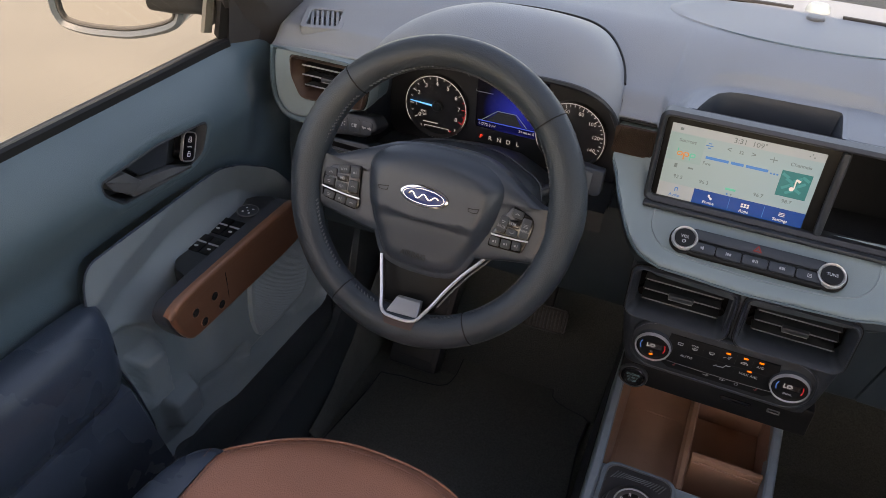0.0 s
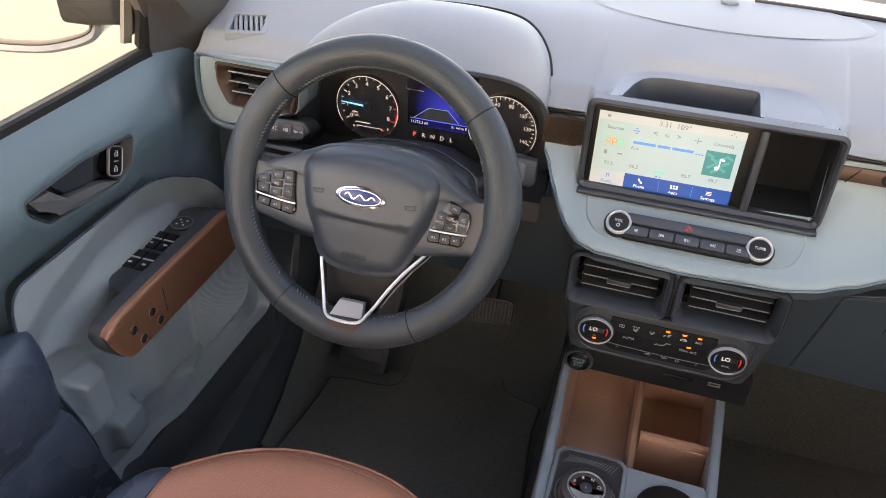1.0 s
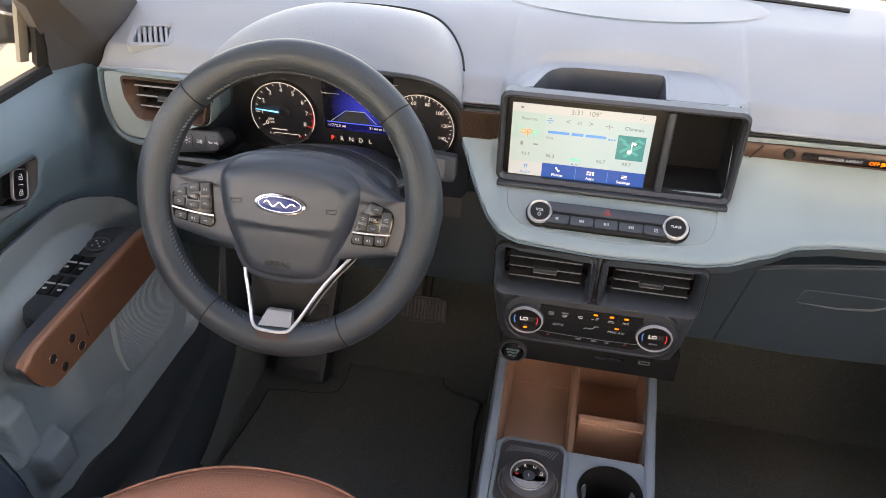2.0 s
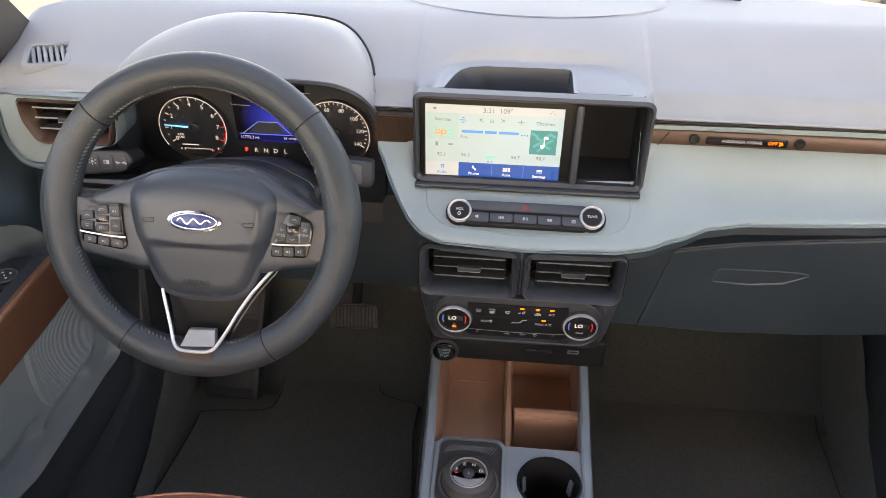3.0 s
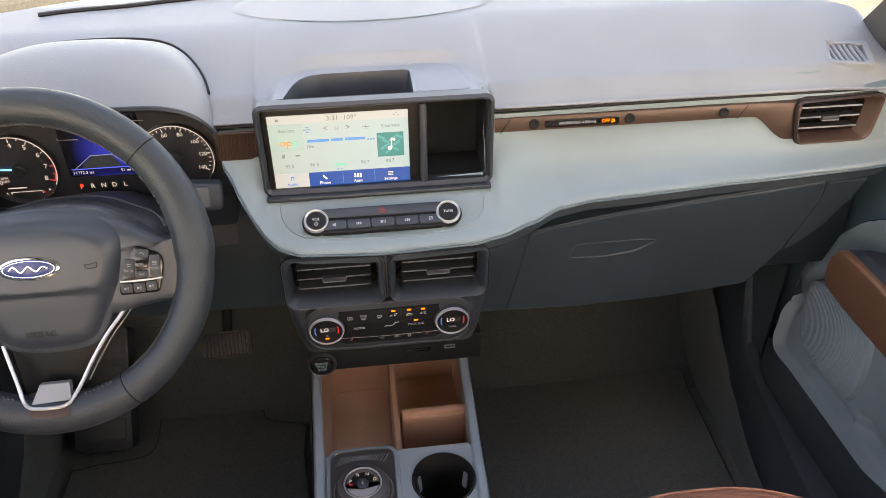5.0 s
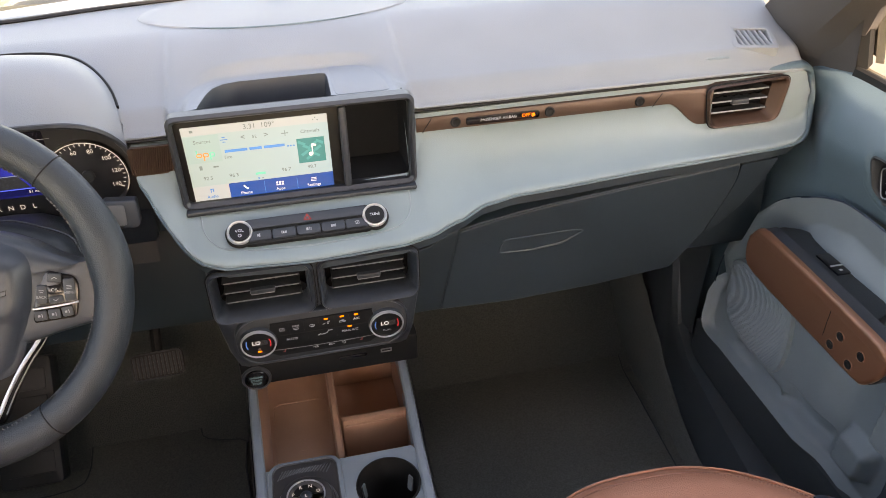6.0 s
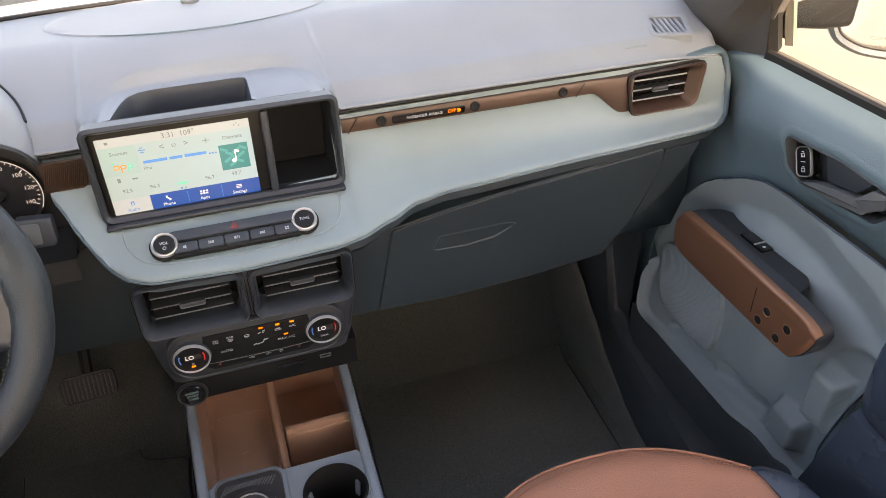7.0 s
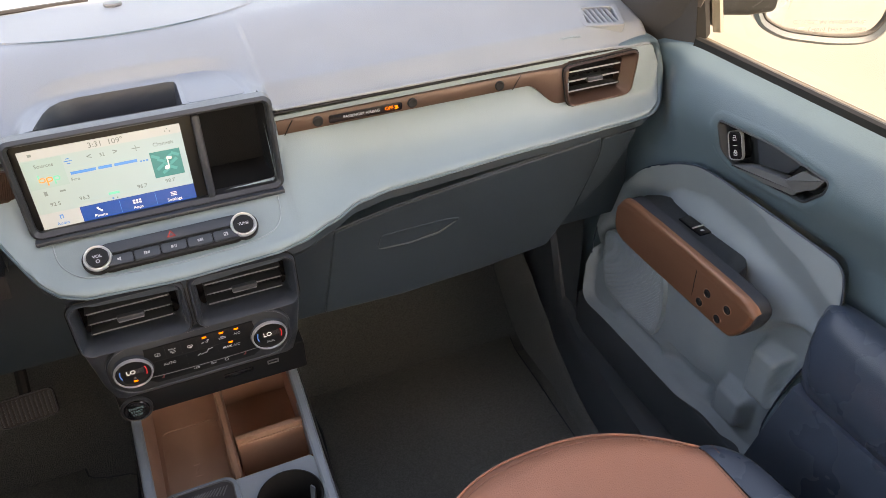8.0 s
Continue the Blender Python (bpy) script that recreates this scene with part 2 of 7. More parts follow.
def words(text, size, m, material, parent, label="", name="lettering", depth=0.0003):
    """Lettering with the built-in font, centred on the frame m, as a mesh part."""
    cu = bpy.data.curves.new("text", "FONT")
    cu.body, cu.size, cu.align_x, cu.align_y, cu.extrude = text, size, "CENTER", "CENTER", depth / 2
    cu.resolution_u = 3
    tmp = bpy.data.objects.new("text", cu)
    me = bpy.data.meshes.new_from_object(tmp)
    bm = bmesh.new()
    bm.from_mesh(me)
    bmesh.ops.transform(bm, matrix=m @ Matrix.Translation((0, 0, depth / 2)), verts=bm.verts)
    bpy.data.objects.remove(tmp)
    bpy.data.meshes.remove(me)
    bpy.data.curves.remove(cu)
    return part(name, bm, material, parent, label, smooth=False)


def bars(m, rects, h=0.0004):
    """Flat printed marks: rows of (x, y, w, h[, turn]) in frame m."""
    bm = bmesh.new()
    for rc in rects:
        x, y, w, hh = rc[:4]
        a = rc[4] if len(rc) > 4 else 0
        mm = m @ pose(x, y, 0, 0, 0, a)
        plate(bm, [(w / 2, hh / 2), (-w / 2, hh / 2), (-w / 2, -hh / 2), (w / 2, -hh / 2)], mm, h)
    return bm

# ---- shell of the cabin and the ground outside ----
bm = bmesh.new()
grid(bm, lambda u, v: Vector((-400 + 800 * u, -400 + 800 * v, -0.62)), 8, 8)
tagged(part("ground", bm, GROUND), "pale sunlit concrete lot around the vehicle", "ground", kind="structure")

bm = bmesh.new()
plate(bm, rrect(1.56, 2.3, 0.02), fr((0, 0.2, -0.08), (1, 0, 0), (0, 1, 0)), 0.06)
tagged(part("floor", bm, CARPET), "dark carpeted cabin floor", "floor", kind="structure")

# sloping toe board and firewall; footwell shade is put into the carpet colour
bm = bmesh.new()
_pr = spline([(0.9, -0.022), (1.08, -0.015), (1.22, 0.08), (1.36, 0.30), (1.40, 0.55), (1.40, 0.74)], 5)
grid(bm, lambda u, v: Vector((-0.74 + 1.48 * u, _pr[round(v * (len(_pr) - 1))].x, _pr[round(v * (len(_pr) - 1))].y)), 6, len(_pr) - 1)
tagged(part("toe_board", bm, CARPET_SHADED), "carpeted toe board under the dashboard, shade put into its darker colour", "carpet", kind="structure")

# headliner, rear wall, roof rails
bm = bmesh.new()
grid(bm, lambda u, v: Vector((-0.66 + 1.32 * u, -1.3 + 1.75 * v, 1.30 - 0.05 * (2 * u - 1) ** 2 - 0.06 * v * v)), 10, 10)
r0 = part("ceiling", bm, LINER)
tagged(r0, "pale cloth headliner", "ceiling", kind="structure")
# unseen rear wall; opening and grey tone set how much light enters
bm = bmesh.new()
bezel(bm, [(0.66, 1.27), (-0.66, 1.27), (-0.8, -0.08), (0.8, -0.08)], [(0.50, 1.14), (-0.50, 1.14), (-0.56, 0.82), (0.56, 0.82)], fr((0, -1.30, 0)), 0.04)
tagged(part("wall_rear", bm, REARC), "unseen grey rear cabin wall, its window opening sized to let light in", "wall", kind="structure")


bm = bmesh.new()
grid(bm, lambda u, v: Vector((-0.778 + 1.556 * u, -1.32 + 1.75 * v, 1.36 - 0.095 * abs(2 * u - 1) ** 3 - 0.05 * v * v)), 14, 10)
tagged(part("roof", bm, PAINT), "pale blue painted roof panel", "roof", kind="structure")


# plain body sides fore and aft of the doors
for sd in (-1, 1):
    for nm, y0, y1, zt in (("body_side_rear", -1.34, -0.705, 0.72), ("body_side_front", 1.055, 2.15, 0.58)):
        bm = bmesh.new()
        grid(bm, lambda u, v: Vector((sd * (0.80 + 0.06 * math.sin(math.pi * min(1, v * 1.1))), y0 + (y1 - y0) * u, zt - (zt + 0.32) * v)), 6, 8)
        tagged(part(nm, bm, PAINT), "plain pale blue painted body side", "body side", kind="structure")


# closed quarters behind the doors, unseen, added to block light from the rear sides
for sd in (-1, 1):
    for nm, off, mt, lab in (("quarter_light_block", 0.0, REARC, "unseen grey wall behind the door, added to cut side light"), ("quarter_block_outer", 0.03, PAINT, "pale blue outer face of the unseen wall added to cut side light")):
        bm = bmesh.new()
        grid(bm, lambda u, v: Vector((sd * (0.785 + off - 0.125 * v ** 1.2), -1.34 + 0.64 * u, 0.70 + 0.56 * v)), 4, 8)
        tagged(part(nm, bm, mt), lab, "body side", kind="structure")


def pillar(name, side, pts, r, label):
    b = bmesh.new()
    tube(b, [(side * x, y, z) for x, y, z in spline(pts, 6)], r, 10)
    tagged(part(name, b, PILLAR), label, "pillar", kind="structure")


for sd in (-1, 1):
    pillar("roof_rail", sd, [(0.665, -1.3, 1.20), (0.665, 0.0, 1.23), (0.66, 0.40, 1.21), (0.655, 0.47, 1.19)], 0.035, "dark cloth-covered roof side rail")
    # windscreen pillar: a flat tapering trim
    b = bmesh.new()
    rows = []
    for s in range(9):
        k = s / 8
        y = 0.985 - 0.52 * k
        z = 0.70 + 0.49 * k
        xo, xi = 0.765 - 0.11 * k, 0.712 - 0.12 * k
        yr = 0.826 - 0.50 * max(0.0, (k - 0.2) / 0.8)
        rows.append(ring(b, [(sd * xi, y + 0.012, z), (sd * (xi + 0.008), y - 0.05, z - 0.004), (sd * (xo - 0.008), yr - 0.004, z - 0.006), (sd * (xo + 0.012), yr, z - 0.002), (sd * (xo + 0.02), y + 0.05, z + 0.03), (sd * xi, y + 0.045, z + 0.02)]))
    skin(b, rows, True, True, True)
    for q in (((0.744, 0.816, 0.716), (0.722, 0.985, 0.700), (0.700, 0.86, 0.86), (0.695, 0.795, 0.95)),):
        b.faces.new([b.verts.new((sd * x, y, z)) for x, y, z in q])
    tagged(part("windscreen_pillar", b, PILLAR), "charcoal windscreen pillar trim rising from the dashboard end", "pillar", kind="structure")

# windscreen and cowl
def y_back(x):
    return 1.262 - 0.56 * abs(x) ** 2.2


bm = bmesh.new()
grid(bm, lambda u, v: Vector(((-0.76 + 1.52 * u) * (1 - 0.16 * v), y_back(-0.76 + 1.52 * u) + 0.05 - 0.80 * v + 0.06 * v * v, 0.765 + 0.49 * v)), 24, 6)
ws = part("windscreen", bm, GLASS)
ws.visible_shadow = False
tagged(ws, "clear curved windscreen glass", "windscreen", kind="structure")
bm = bmesh.new()
cowl_w = lambda x: 0.06 + 0.62 * (1 - smooth(0.56, 0.70, abs(x)))
grid(bm, lambda u, v: Vector((-0.80 + 1.6 * u, y_back(-0.80 + 1.6 * u) - 0.01 + cowl_w(-0.8 + 1.6 * u) * v, 0.745 - 0.10 * v)), 24, 4)
tagged(part("cowl", bm, RUBBER), "black plastic cowl below the windscreen", "cowl", kind="structure")
bm = bmesh.new()
grid(bm, lambda u, v: Vector((-0.84 + 1.68 * u, y_back(-0.8 + 1.6 * u) - 0.03 + cowl_w(-0.8 + 1.6 * u) + 0.75 * v, 0.66 - 0.09 * v - 0.1 * abs(2 * u - 1) ** 4)), 20, 6)
tagged(part("bonnet", bm, PAINT), "pale blue painted bonnet beyond the windscreen", "bonnet")

# ---- dashboard ----
dash = thing("dashboard", (0, 1.0, 0.5), "slate blue soft dashboard with a paler blue-grey lower fascia", "dashboard", kind="structure")

HOOD_BACK = [(-0.545, 0.850), (-0.526, 0.899), (-0.497, 0.941), (-0.458, 0.976), (-0.405, 1.000), (-0.315, 1.003), (-0.255, 0.985), (-0.214, 0.933), (-0.194, 0.860)]
HOOD_ARCH = [(-0.546, 0.858, 0.698), (-0.533, 0.846, 0.716), (-0.500, 0.836, 0.734), (-0.440, 0.828, 0.752), (-0.365, 0.825, 0.762), (-0.300, 0.828, 0.760), (-0.240, 0.834, 0.7540), (-0.2055, 0.844, 0.7320), (-0.190, 0.858, 0.694)]


def inside(poly, x, y):
    c = False
    for (x0, y0), (x1, y1) in zip(poly, poly[1:] + poly[:1]):
        if (y0 > y) != (y1 > y) and x < (x1 - x0) * (y - y0) / (y1 - y0) + x0:
            c = not c
    return c


def edge_dist(poly, x, y):
    best = 9.0
    for (x0, y0), (x1, y1) in zip(poly, poly[1:] + poly[:1]):
        dx, dy = x1 - x0, y1 - y0
        t = max(0, min(1, ((x - x0) * dx + (y - y0) * dy) / (dx * dx + dy * dy + 1e-12)))
        best = min(best, math.hypot(x - x0 - t * dx, y - y0 - t * dy))
    return best


PLATEAU = [(p.x, p.y) for p in spline([(-0.124, 0.80, 0), (-0.119, 0.870, 0), (-0.110, 0.914, 0), (-0.086, 0.943, 0), (-0.031, 0.950, 0), (0.030, 0.950, 0), (0.092, 0.945, 0), (0.115, 0.920, 0), (0.124, 0.870, 0), (0.127, 0.80, 0)], 5)]
SCOOP = [(p.x, p.y) for p in spline([(-0.138, 0.80, 0), (-0.135, 0.888, 0), (-0.125, 0.924, 0), (-0.098, 0.955, 0), (-0.053, 0.966, 0), (0.021, 0.967, 0), (0.095, 0.962, 0), (0.127, 0.945, 0), (0.145, 0.906, 0), (0.153, 0.884, 0), (0.156, 0.80, 0)], 5)]
POCKET = [(-0.107, 0.830), (-0.103, 0.862), (-0.097, 0.886), (-0.090, 0.902), (-0.078, 0.9125), (-0.060, 0.9165), (0.040, 0.9180), (0.0465, 0.9150), (0.048, 0.906), (0.047, 0.830)]


def pad_z(x, y):
    d = y - 0.858
    z = 0.722 + 0.018 * smooth(0, 0.035, d) + 0.048 * smooth(0.0, 0.185, d)
    if inside(PLATEAU, x, y):
        return 0.7550
    if inside(SCOOP, x, y):
        # bank between the flat shelf and the pad round it
        e, g = edge_dist(PLATEAU, x, y), edge_dist(SCOOP, x, y)
        return 0.7550 + (z - 0.7550) * smooth(0, 1, e / (e + g + 1e-9))
    return z


def pad_point(x, k):
    """k from 0 at the leading edge to 1 at the windscreen."""
    ax = abs(x)
    lead = 0.858 - 0.021 * (1 - smooth(0.141, 0.150, ax)) + 0.032 * smooth(0.690, 0.725, ax) ** 2
    y = lead + (y_back(x) - lead) * k
    drop = -0.004 * smooth(0.60, 0.68, ax) - 0.018 * smooth(0.690, 0.726, ax) ** 2
    return Vector((x, y, pad_z(x, y + (0.858 - lead) * (1 - k)) + drop))


def vent_frame(sd):
    """Frame of a demister vent on the pad, for one side."""
    o = Vector((sd * 0.642, 0.909, pad_z(0.642, 0.909) + 0.0005))
    return fr(o, (sd * 0.95, -0.29, 0.0) if sd > 0 else (0.95, 0.29, 0.0), (sd * 0.24, 1, 0.24))


VCUT = [vent_frame(sd).inverted() for sd in (-1, 1)]


def in_vent(c):
    return any(abs((w @ c).x) < 0.0245 and abs((w @ c).y) < 0.0225 for w in VCUT)


bm = bmesh.new()
xs = [-0.723 + 0.00626 * i for i in range(90)] + [-0.160 + 0.0022 * i for i in range(151)] + [0.1762 + (0.723 - 0.1762) * i / 87 for i in range(88)]
ks = [0, 0.004, 0.012, 0.022] + [0.035 + 0.965 * j / 130 for j in range(131)]
rows = []
for x in xs:
    p0 = pad_point(x, 0)
    col = [Vector((x, p0.y + 0.030, p0.z - 0.006)), Vector((x, p0.y + 0.003, p0.z - 0.0048)), Vector((x, p0.y + 0.0004, p0.z - 0.0030)), Vector((x, p0.y, p0.z - 0.0014))]
    for k in ks[1:]:
        col.append(pad_point(x, k))
    rows.append([bm.verts.new(c) for c in col])
hood_cut = [(-0.54, 0.70)] + HOOD_BACK + [(-0.195, 0.70)]
PCUT = inset(POCKET[::-1], -0.005)
hood_cut = [(x, y - 0.006) for x, y in hood_cut]
for a, b in zip(rows, rows[1:]):
    for j in range(len(a) - 1):
        q = (a[j], b[j], b[j + 1], a[j + 1])
        c = (a[j].co + b[j + 1].co) / 2
        if inside(hood_cut, c.x, c.y) or inside(PCUT, c.x, c.y) or in_vent(c):
            continue
        bm.faces.new(q)
part("upper_pad", bm, PAD, dash, "slate blue grained upper dashboard pad", sharp=60)

# storage pocket behind the display
pk = thing("storage_tray", (0, 0.9, 0.72), "open storage pocket moulded behind the display", "tray")
bm = bmesh.new()
pts = POCKET[::-1]
pm = fr((0, 0, 0), (1, 0, 0), (0, 1, 0))
rs = [ring(bm, [(x, max(y, 0.8425), z) for x, y in inset(pts, -d)], pm) for d, z in ((0.011, 0.7544), (0.008, 0.7552), (0.002, 0.7556), (0.0006, 0.7552))]
skin(bm, rs, True)
part("pocket_rim", bm, PAD, pk, "slate blue rim round the pocket")
bm = bmesh.new()
rs = [ring(bm, [(x, y, 0.7552) for x, y in inset(pts, -0.0008)], pm), ring(bm, [(x, y, 0.7535) for x, y in pts], pm), ring(bm, [(x, y, 0.70) for x, y in inset(pts, 0.006)], pm)]
skin(bm, rs, True, False, True)
part("pocket", bm, STACK, pk, "charcoal pocket liner")
bm = bmesh.new()
lid = rounded([(0.0525, 0.8425), (0.119, 0.8425), (0.116, 0.880), (0.106, 0.917), (0.086, 0.938), (0.0525, 0.941)], 0.010)
plate(bm, lid, fr((0, 0, 0.7540), (1, 0, 0), (0, 1, 0)), 0.0018, 0.0010)
part("tray_cover", bm, PAD, pk, "flat slate blue cover plate")

# instrument hood
bm = bmesh.new()
back = spline(HOOD_BACK, 6)
arch = spline(HOOD_ARCH, 6)
rows = []
NS = 16
for s in range(NS + 1):
    k = s / NS
    row = []
    for i in range(len(arch)):
        F = arch[i]
        b2 = back[i]
        zb = pad_z(b2.x, max(b2.y, 0.858)) + 0.001
        if i < 3 or i > len(arch) - 4:
            zb = min(zb, 0.705)
        Bp = Vector((b2.x, b2.y, zb))
        p = F.lerp(Bp, k)
        a = i / (len(arch) - 1)
        p.z += 0.038 * math.sin(math.pi * min(1, k * 1.0)) * math.sin(math.pi * a) ** 0.7 * (1 - 0.25 * k)
        row.append(p)
    rows.append(row)
lip = [[p + Vector((0, 0.004, -0.003)) for p in rows[0]], [p + Vector((0, 0.03, -0.006)) for p in rows[0]]]
cx = sum(p.x for p in rows[0]) / len(rows[0])
lip[1] = [Vector((cx + (p.x - cx) * 0.98, p.y, p.z)) for p in lip[1]]
allr = [ring(bm, r) for r in (lip[1], lip[0], *rows)]
skin(bm, allr, False)
part("instrument_hood", bm, PAD, dash, "rounded slate blue hood over the instruments", sharp=70)
# shadow gap round the hood
bm = bmesh.new()
tube(bm, [(p.x, p.y, pad_z(p.x, max(p.y, 0.858)) + 0.0022) for p in back[3:-3]], 0.0021, 6)
part("hood_seam", bm, DARK, dash, "dark seam round the hood")
bm = bmesh.new()
tube(bm, [p + Vector((0, -0.001, 0.0)) for p in arch], 0.0035, 6)
part("hood_edge", bm, BLACK, dash, "black rim of the instrument hood")

# ---- lower fascia ----
LIP = [(-0.192, 0.847, 0.6745), (-0.182, 0.832, 0.664), (-0.170, 0.812, 0.643), (-0.155, 0.793, 0.620), (-0.140, 0.775, 0.605), (-0.124, 0.764, 0.598), (-0.10, 0.758, 0.5935), (0.0, 0.756, 0.5895), (0.11, 0.758, 0.5925),
       (0.145, 0.764, 0.5955), (0.186, 0.780, 0.6015), (0.230, 0.800, 0.609), (0.275, 0.808, 0.612), (0.50, 0.812, 0.622), (0.640, 0.812, 0.629), (0.678, 0.815, 0.631), (0.698, 0.824, 0.636), (0.708, 0.838, 0.647), (0.713, 0.851, 0.668)]
KNEE = [(-0.192, 0.850, 0.6765), (-0.16, 0.8485, 0.6760), (-0.148, 0.846, 0.6740), (-0.142, 0.834, 0.645), (0.0, 0.832, 0.640), (0.142, 0.834, 0.645), (0.152, 0.857, 0.682), (0.20, 0.861, 0.686), (0.50, 0.861, 0.686), (0.548, 0.851, 0.651), (0.68, 0.849, 0.650), (0.705, 0.849, 0.656), (0.713, 0.853, 0.685)]
TOP = [(-0.192, 0.858, 0.710), (0.66, 0.862, 0.715), (0.694, 0.861, 0.7145), (0.707, 0.862, 0.710), (0.713, 0.865, 0.700)]


def fascia_col(x):
    yb, zb = curve1(LIP, x)
    yk, zk = curve1(KNEE, x)
    yt, zt = curve1(TOP, x)
    col = [(yt + 0.03, zt + 0.002), (yt, zt), (yt - 0.001, zt - 0.004)]
    for i in range(1, 4):
        col.append((yt + (yk - yt) * i / 4, zt + (zk - zt) * i / 4))
    for i in range(0, 13):
        k = i / 12
        w = smooth(0.16, 0.24, x)
        mx, mz = yk - (0.35 - 0.31 * w) * (yk - yb), zk - (0.60 + 0.17 * w) * (zk - zb)
        col.append(((1 - k) ** 2 * yk + 2 * k * (1 - k) * mx + k * k * yb, (1 - k) ** 2 * zk + 2 * k * (1 - k) * mz + k * k * zb))
    col += [(yb - 0.0012, zb - 0.003), (yb + 0.0005, zb - 0.0075), (yb + 0.006, zb - 0.010), (yb + 0.05, zb - 0.012)]
    return [Vector((x, y, z)) for y, z in col]


def fascia(x0, x1, n):
    b = bmesh.new()
    rows = []
    for i in range(n + 1):
        c = fascia_col(x0 + (x1 - x0) * i / n)
        rows.append(ring(b, c))
    for ra, rb in zip(rows, rows[1:]):
        for j in range(len(ra) - 1):
            c = (ra[j].co + rb[j + 1].co) / 2
            if (abs(c.x) < 0.138 and c.z > 0.643) or (0.563 < abs(c.x) < 0.657 and 0.654 < c.z < 0.7065):
                continue
            b.faces.new((ra[j], rb[j], rb[j + 1], ra[j + 1]))
    return b


part("fascia", fascia(-0.192, 0.713, 152), GREY, dash, "pale blue-grey lower fascia with a wavy lower lip", sharp=60)
# driver's fascia end: a dished pale ring round the outer vent, with a slate rolled rim
RING = ccw([(p.x, p.y) for p in spline([(-0.684, 0.7165, 0), (-0.640, 0.7190, 0), (-0.575, 0.7180, 0), (-0.543, 0.7150, 0), (-0.535, 0.690, 0), (-0.541, 0.656, 0), (-0.570, 0.6450, 0), (-0.615, 0.6320, 0), (-0.645, 0.6200, 0), (-0.675, 0.6200, 0), (-0.690, 0.6350, 0), (-0.6950, 0.660, 0), (-0.6935, 0.690, 0), (-0.6905, 0.708, 0)], 6, True)])
VENT_RIM = [(-0.606 + x, 0.681 + z) for x, z in ((-0.0440, -0.0320), (0.0580, -0.0305), (0.0690, 0.0290), (-0.0600, 0.0300), (-0.0600, 0.0000))]


def reach(poly, a):
    """Point of an outline seen at angle a from the vent's middle."""
    c, d, best = Vector((-0.606, 0.681)), Vector((math.cos(a), math.sin(a))), None
    for p, q in zip(poly, poly[1:] + poly[:1]):
        e, f = Vector(q) - Vector(p), Vector(p) - c
        det = d.x * e.y - d.y * e.x
        if abs(det) > 1e-12:
            t, u = (f.x * e.y - f.y * e.x) / det, (f.x * d.y - f.y * d.x) / det
            if t > 0 and -1e-6 <= u <= 1 + 1e-6 and (best is None or t > best):
                best = t
    return c + d * (best or 0.06)


bm = bmesh.new()
rs = []
angs = [2 * math.pi * i / 120 for i in range(120)]
oo, ii = [reach(RING, a) for a in angs], [reach(rounded(VENT_RIM, 0.009), a) for a in angs]
for k, y in ((0.0, 0.870), (0.0, 0.8480), (0.06, 0.8462), (0.16, 0.8460), (0.55, 0.8488), (0.85, 0.8495), (1.02, 0.8500), (1.04, 0.866)):
    rs.append(ring(bm, [(p.x, y + 0.10 * max(0.0, -0.66 - p.x) * (1 - k), p.y) for p in [a.lerp(b, k) for a, b in zip(oo, ii)]]))
skin(bm, rs)
part("fascia_end", bm, GREY, dash, "pale blue-grey fascia end round the outer vent", sharp=60)
bm = bmesh.new()
rs = []
for d, y in ((-0.0006, 0.853), (-0.0015, 0.8475), (-0.004, 0.8445), (-0.008, 0.8450), (-0.0115, 0.850), (-0.013, 0.860), (-0.013, 0.905)):
    rs.append(ring(bm, [(x, y + 0.10 * max(0.0, -0.66 - x), min(z, 0.7180 if y < 0.853 else 0.7140)) for x, z in [tuple(Vector(p).lerp(Vector(q), smooth(-0.56, -0.64, p[0]))) for p, q in zip(inset(RING, 0.0008), inset(RING, d))]]))
skin(bm, rs)
part("fascia_rim", bm, DOORB, dash, "slate blue rounded rim wrapping the fascia end", sharp=60)
bm = bmesh.new()
wrap = spline([(0.600, 0.862, 0.7165), (0.660, 0.862, 0.7165), (0.690, 0.861, 0.7160), (0.706, 0.862, 0.7115), (0.7135, 0.863, 0.7000), (0.7150, 0.856, 0.6820), (0.7140, 0.850, 0.6670), (0.7090, 0.838, 0.6460), (0.6990, 0.824, 0.6340), (0.6780, 0.815, 0.6275), (0.6400, 0.811, 0.6245)], 5)
rs = []
for i, p in enumerate(wrap):
    q = wrap[min(i + 1, len(wrap) - 1)] - wrap[max(i - 1, 0)]
    out = Vector((-q.z, 0, q.x)).normalized()
    w = math.sin(math.pi * i / (len(wrap) - 1)) ** 0.6
    rs.append(ring(bm, [p + out * (d * w) + Vector((0, y, 0)) for d, y in ((-0.0005, 0.004), (0.001, -0.0015), (0.004, -0.0032), (0.008, -0.0018), (0.011, 0.004), (0.012, 0.012), (0.012, 0.045))]))
skin(bm, rs, False)
part("fascia_rim", bm, DOORB, dash, "slate blue rounded rim wrapping the fascia end", sharp=60)
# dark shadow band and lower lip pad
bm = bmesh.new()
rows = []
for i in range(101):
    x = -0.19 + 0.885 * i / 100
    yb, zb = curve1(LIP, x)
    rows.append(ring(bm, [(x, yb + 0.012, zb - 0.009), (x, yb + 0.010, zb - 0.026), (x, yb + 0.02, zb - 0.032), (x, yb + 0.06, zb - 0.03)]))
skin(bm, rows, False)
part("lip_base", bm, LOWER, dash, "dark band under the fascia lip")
bm = bmesh.new()
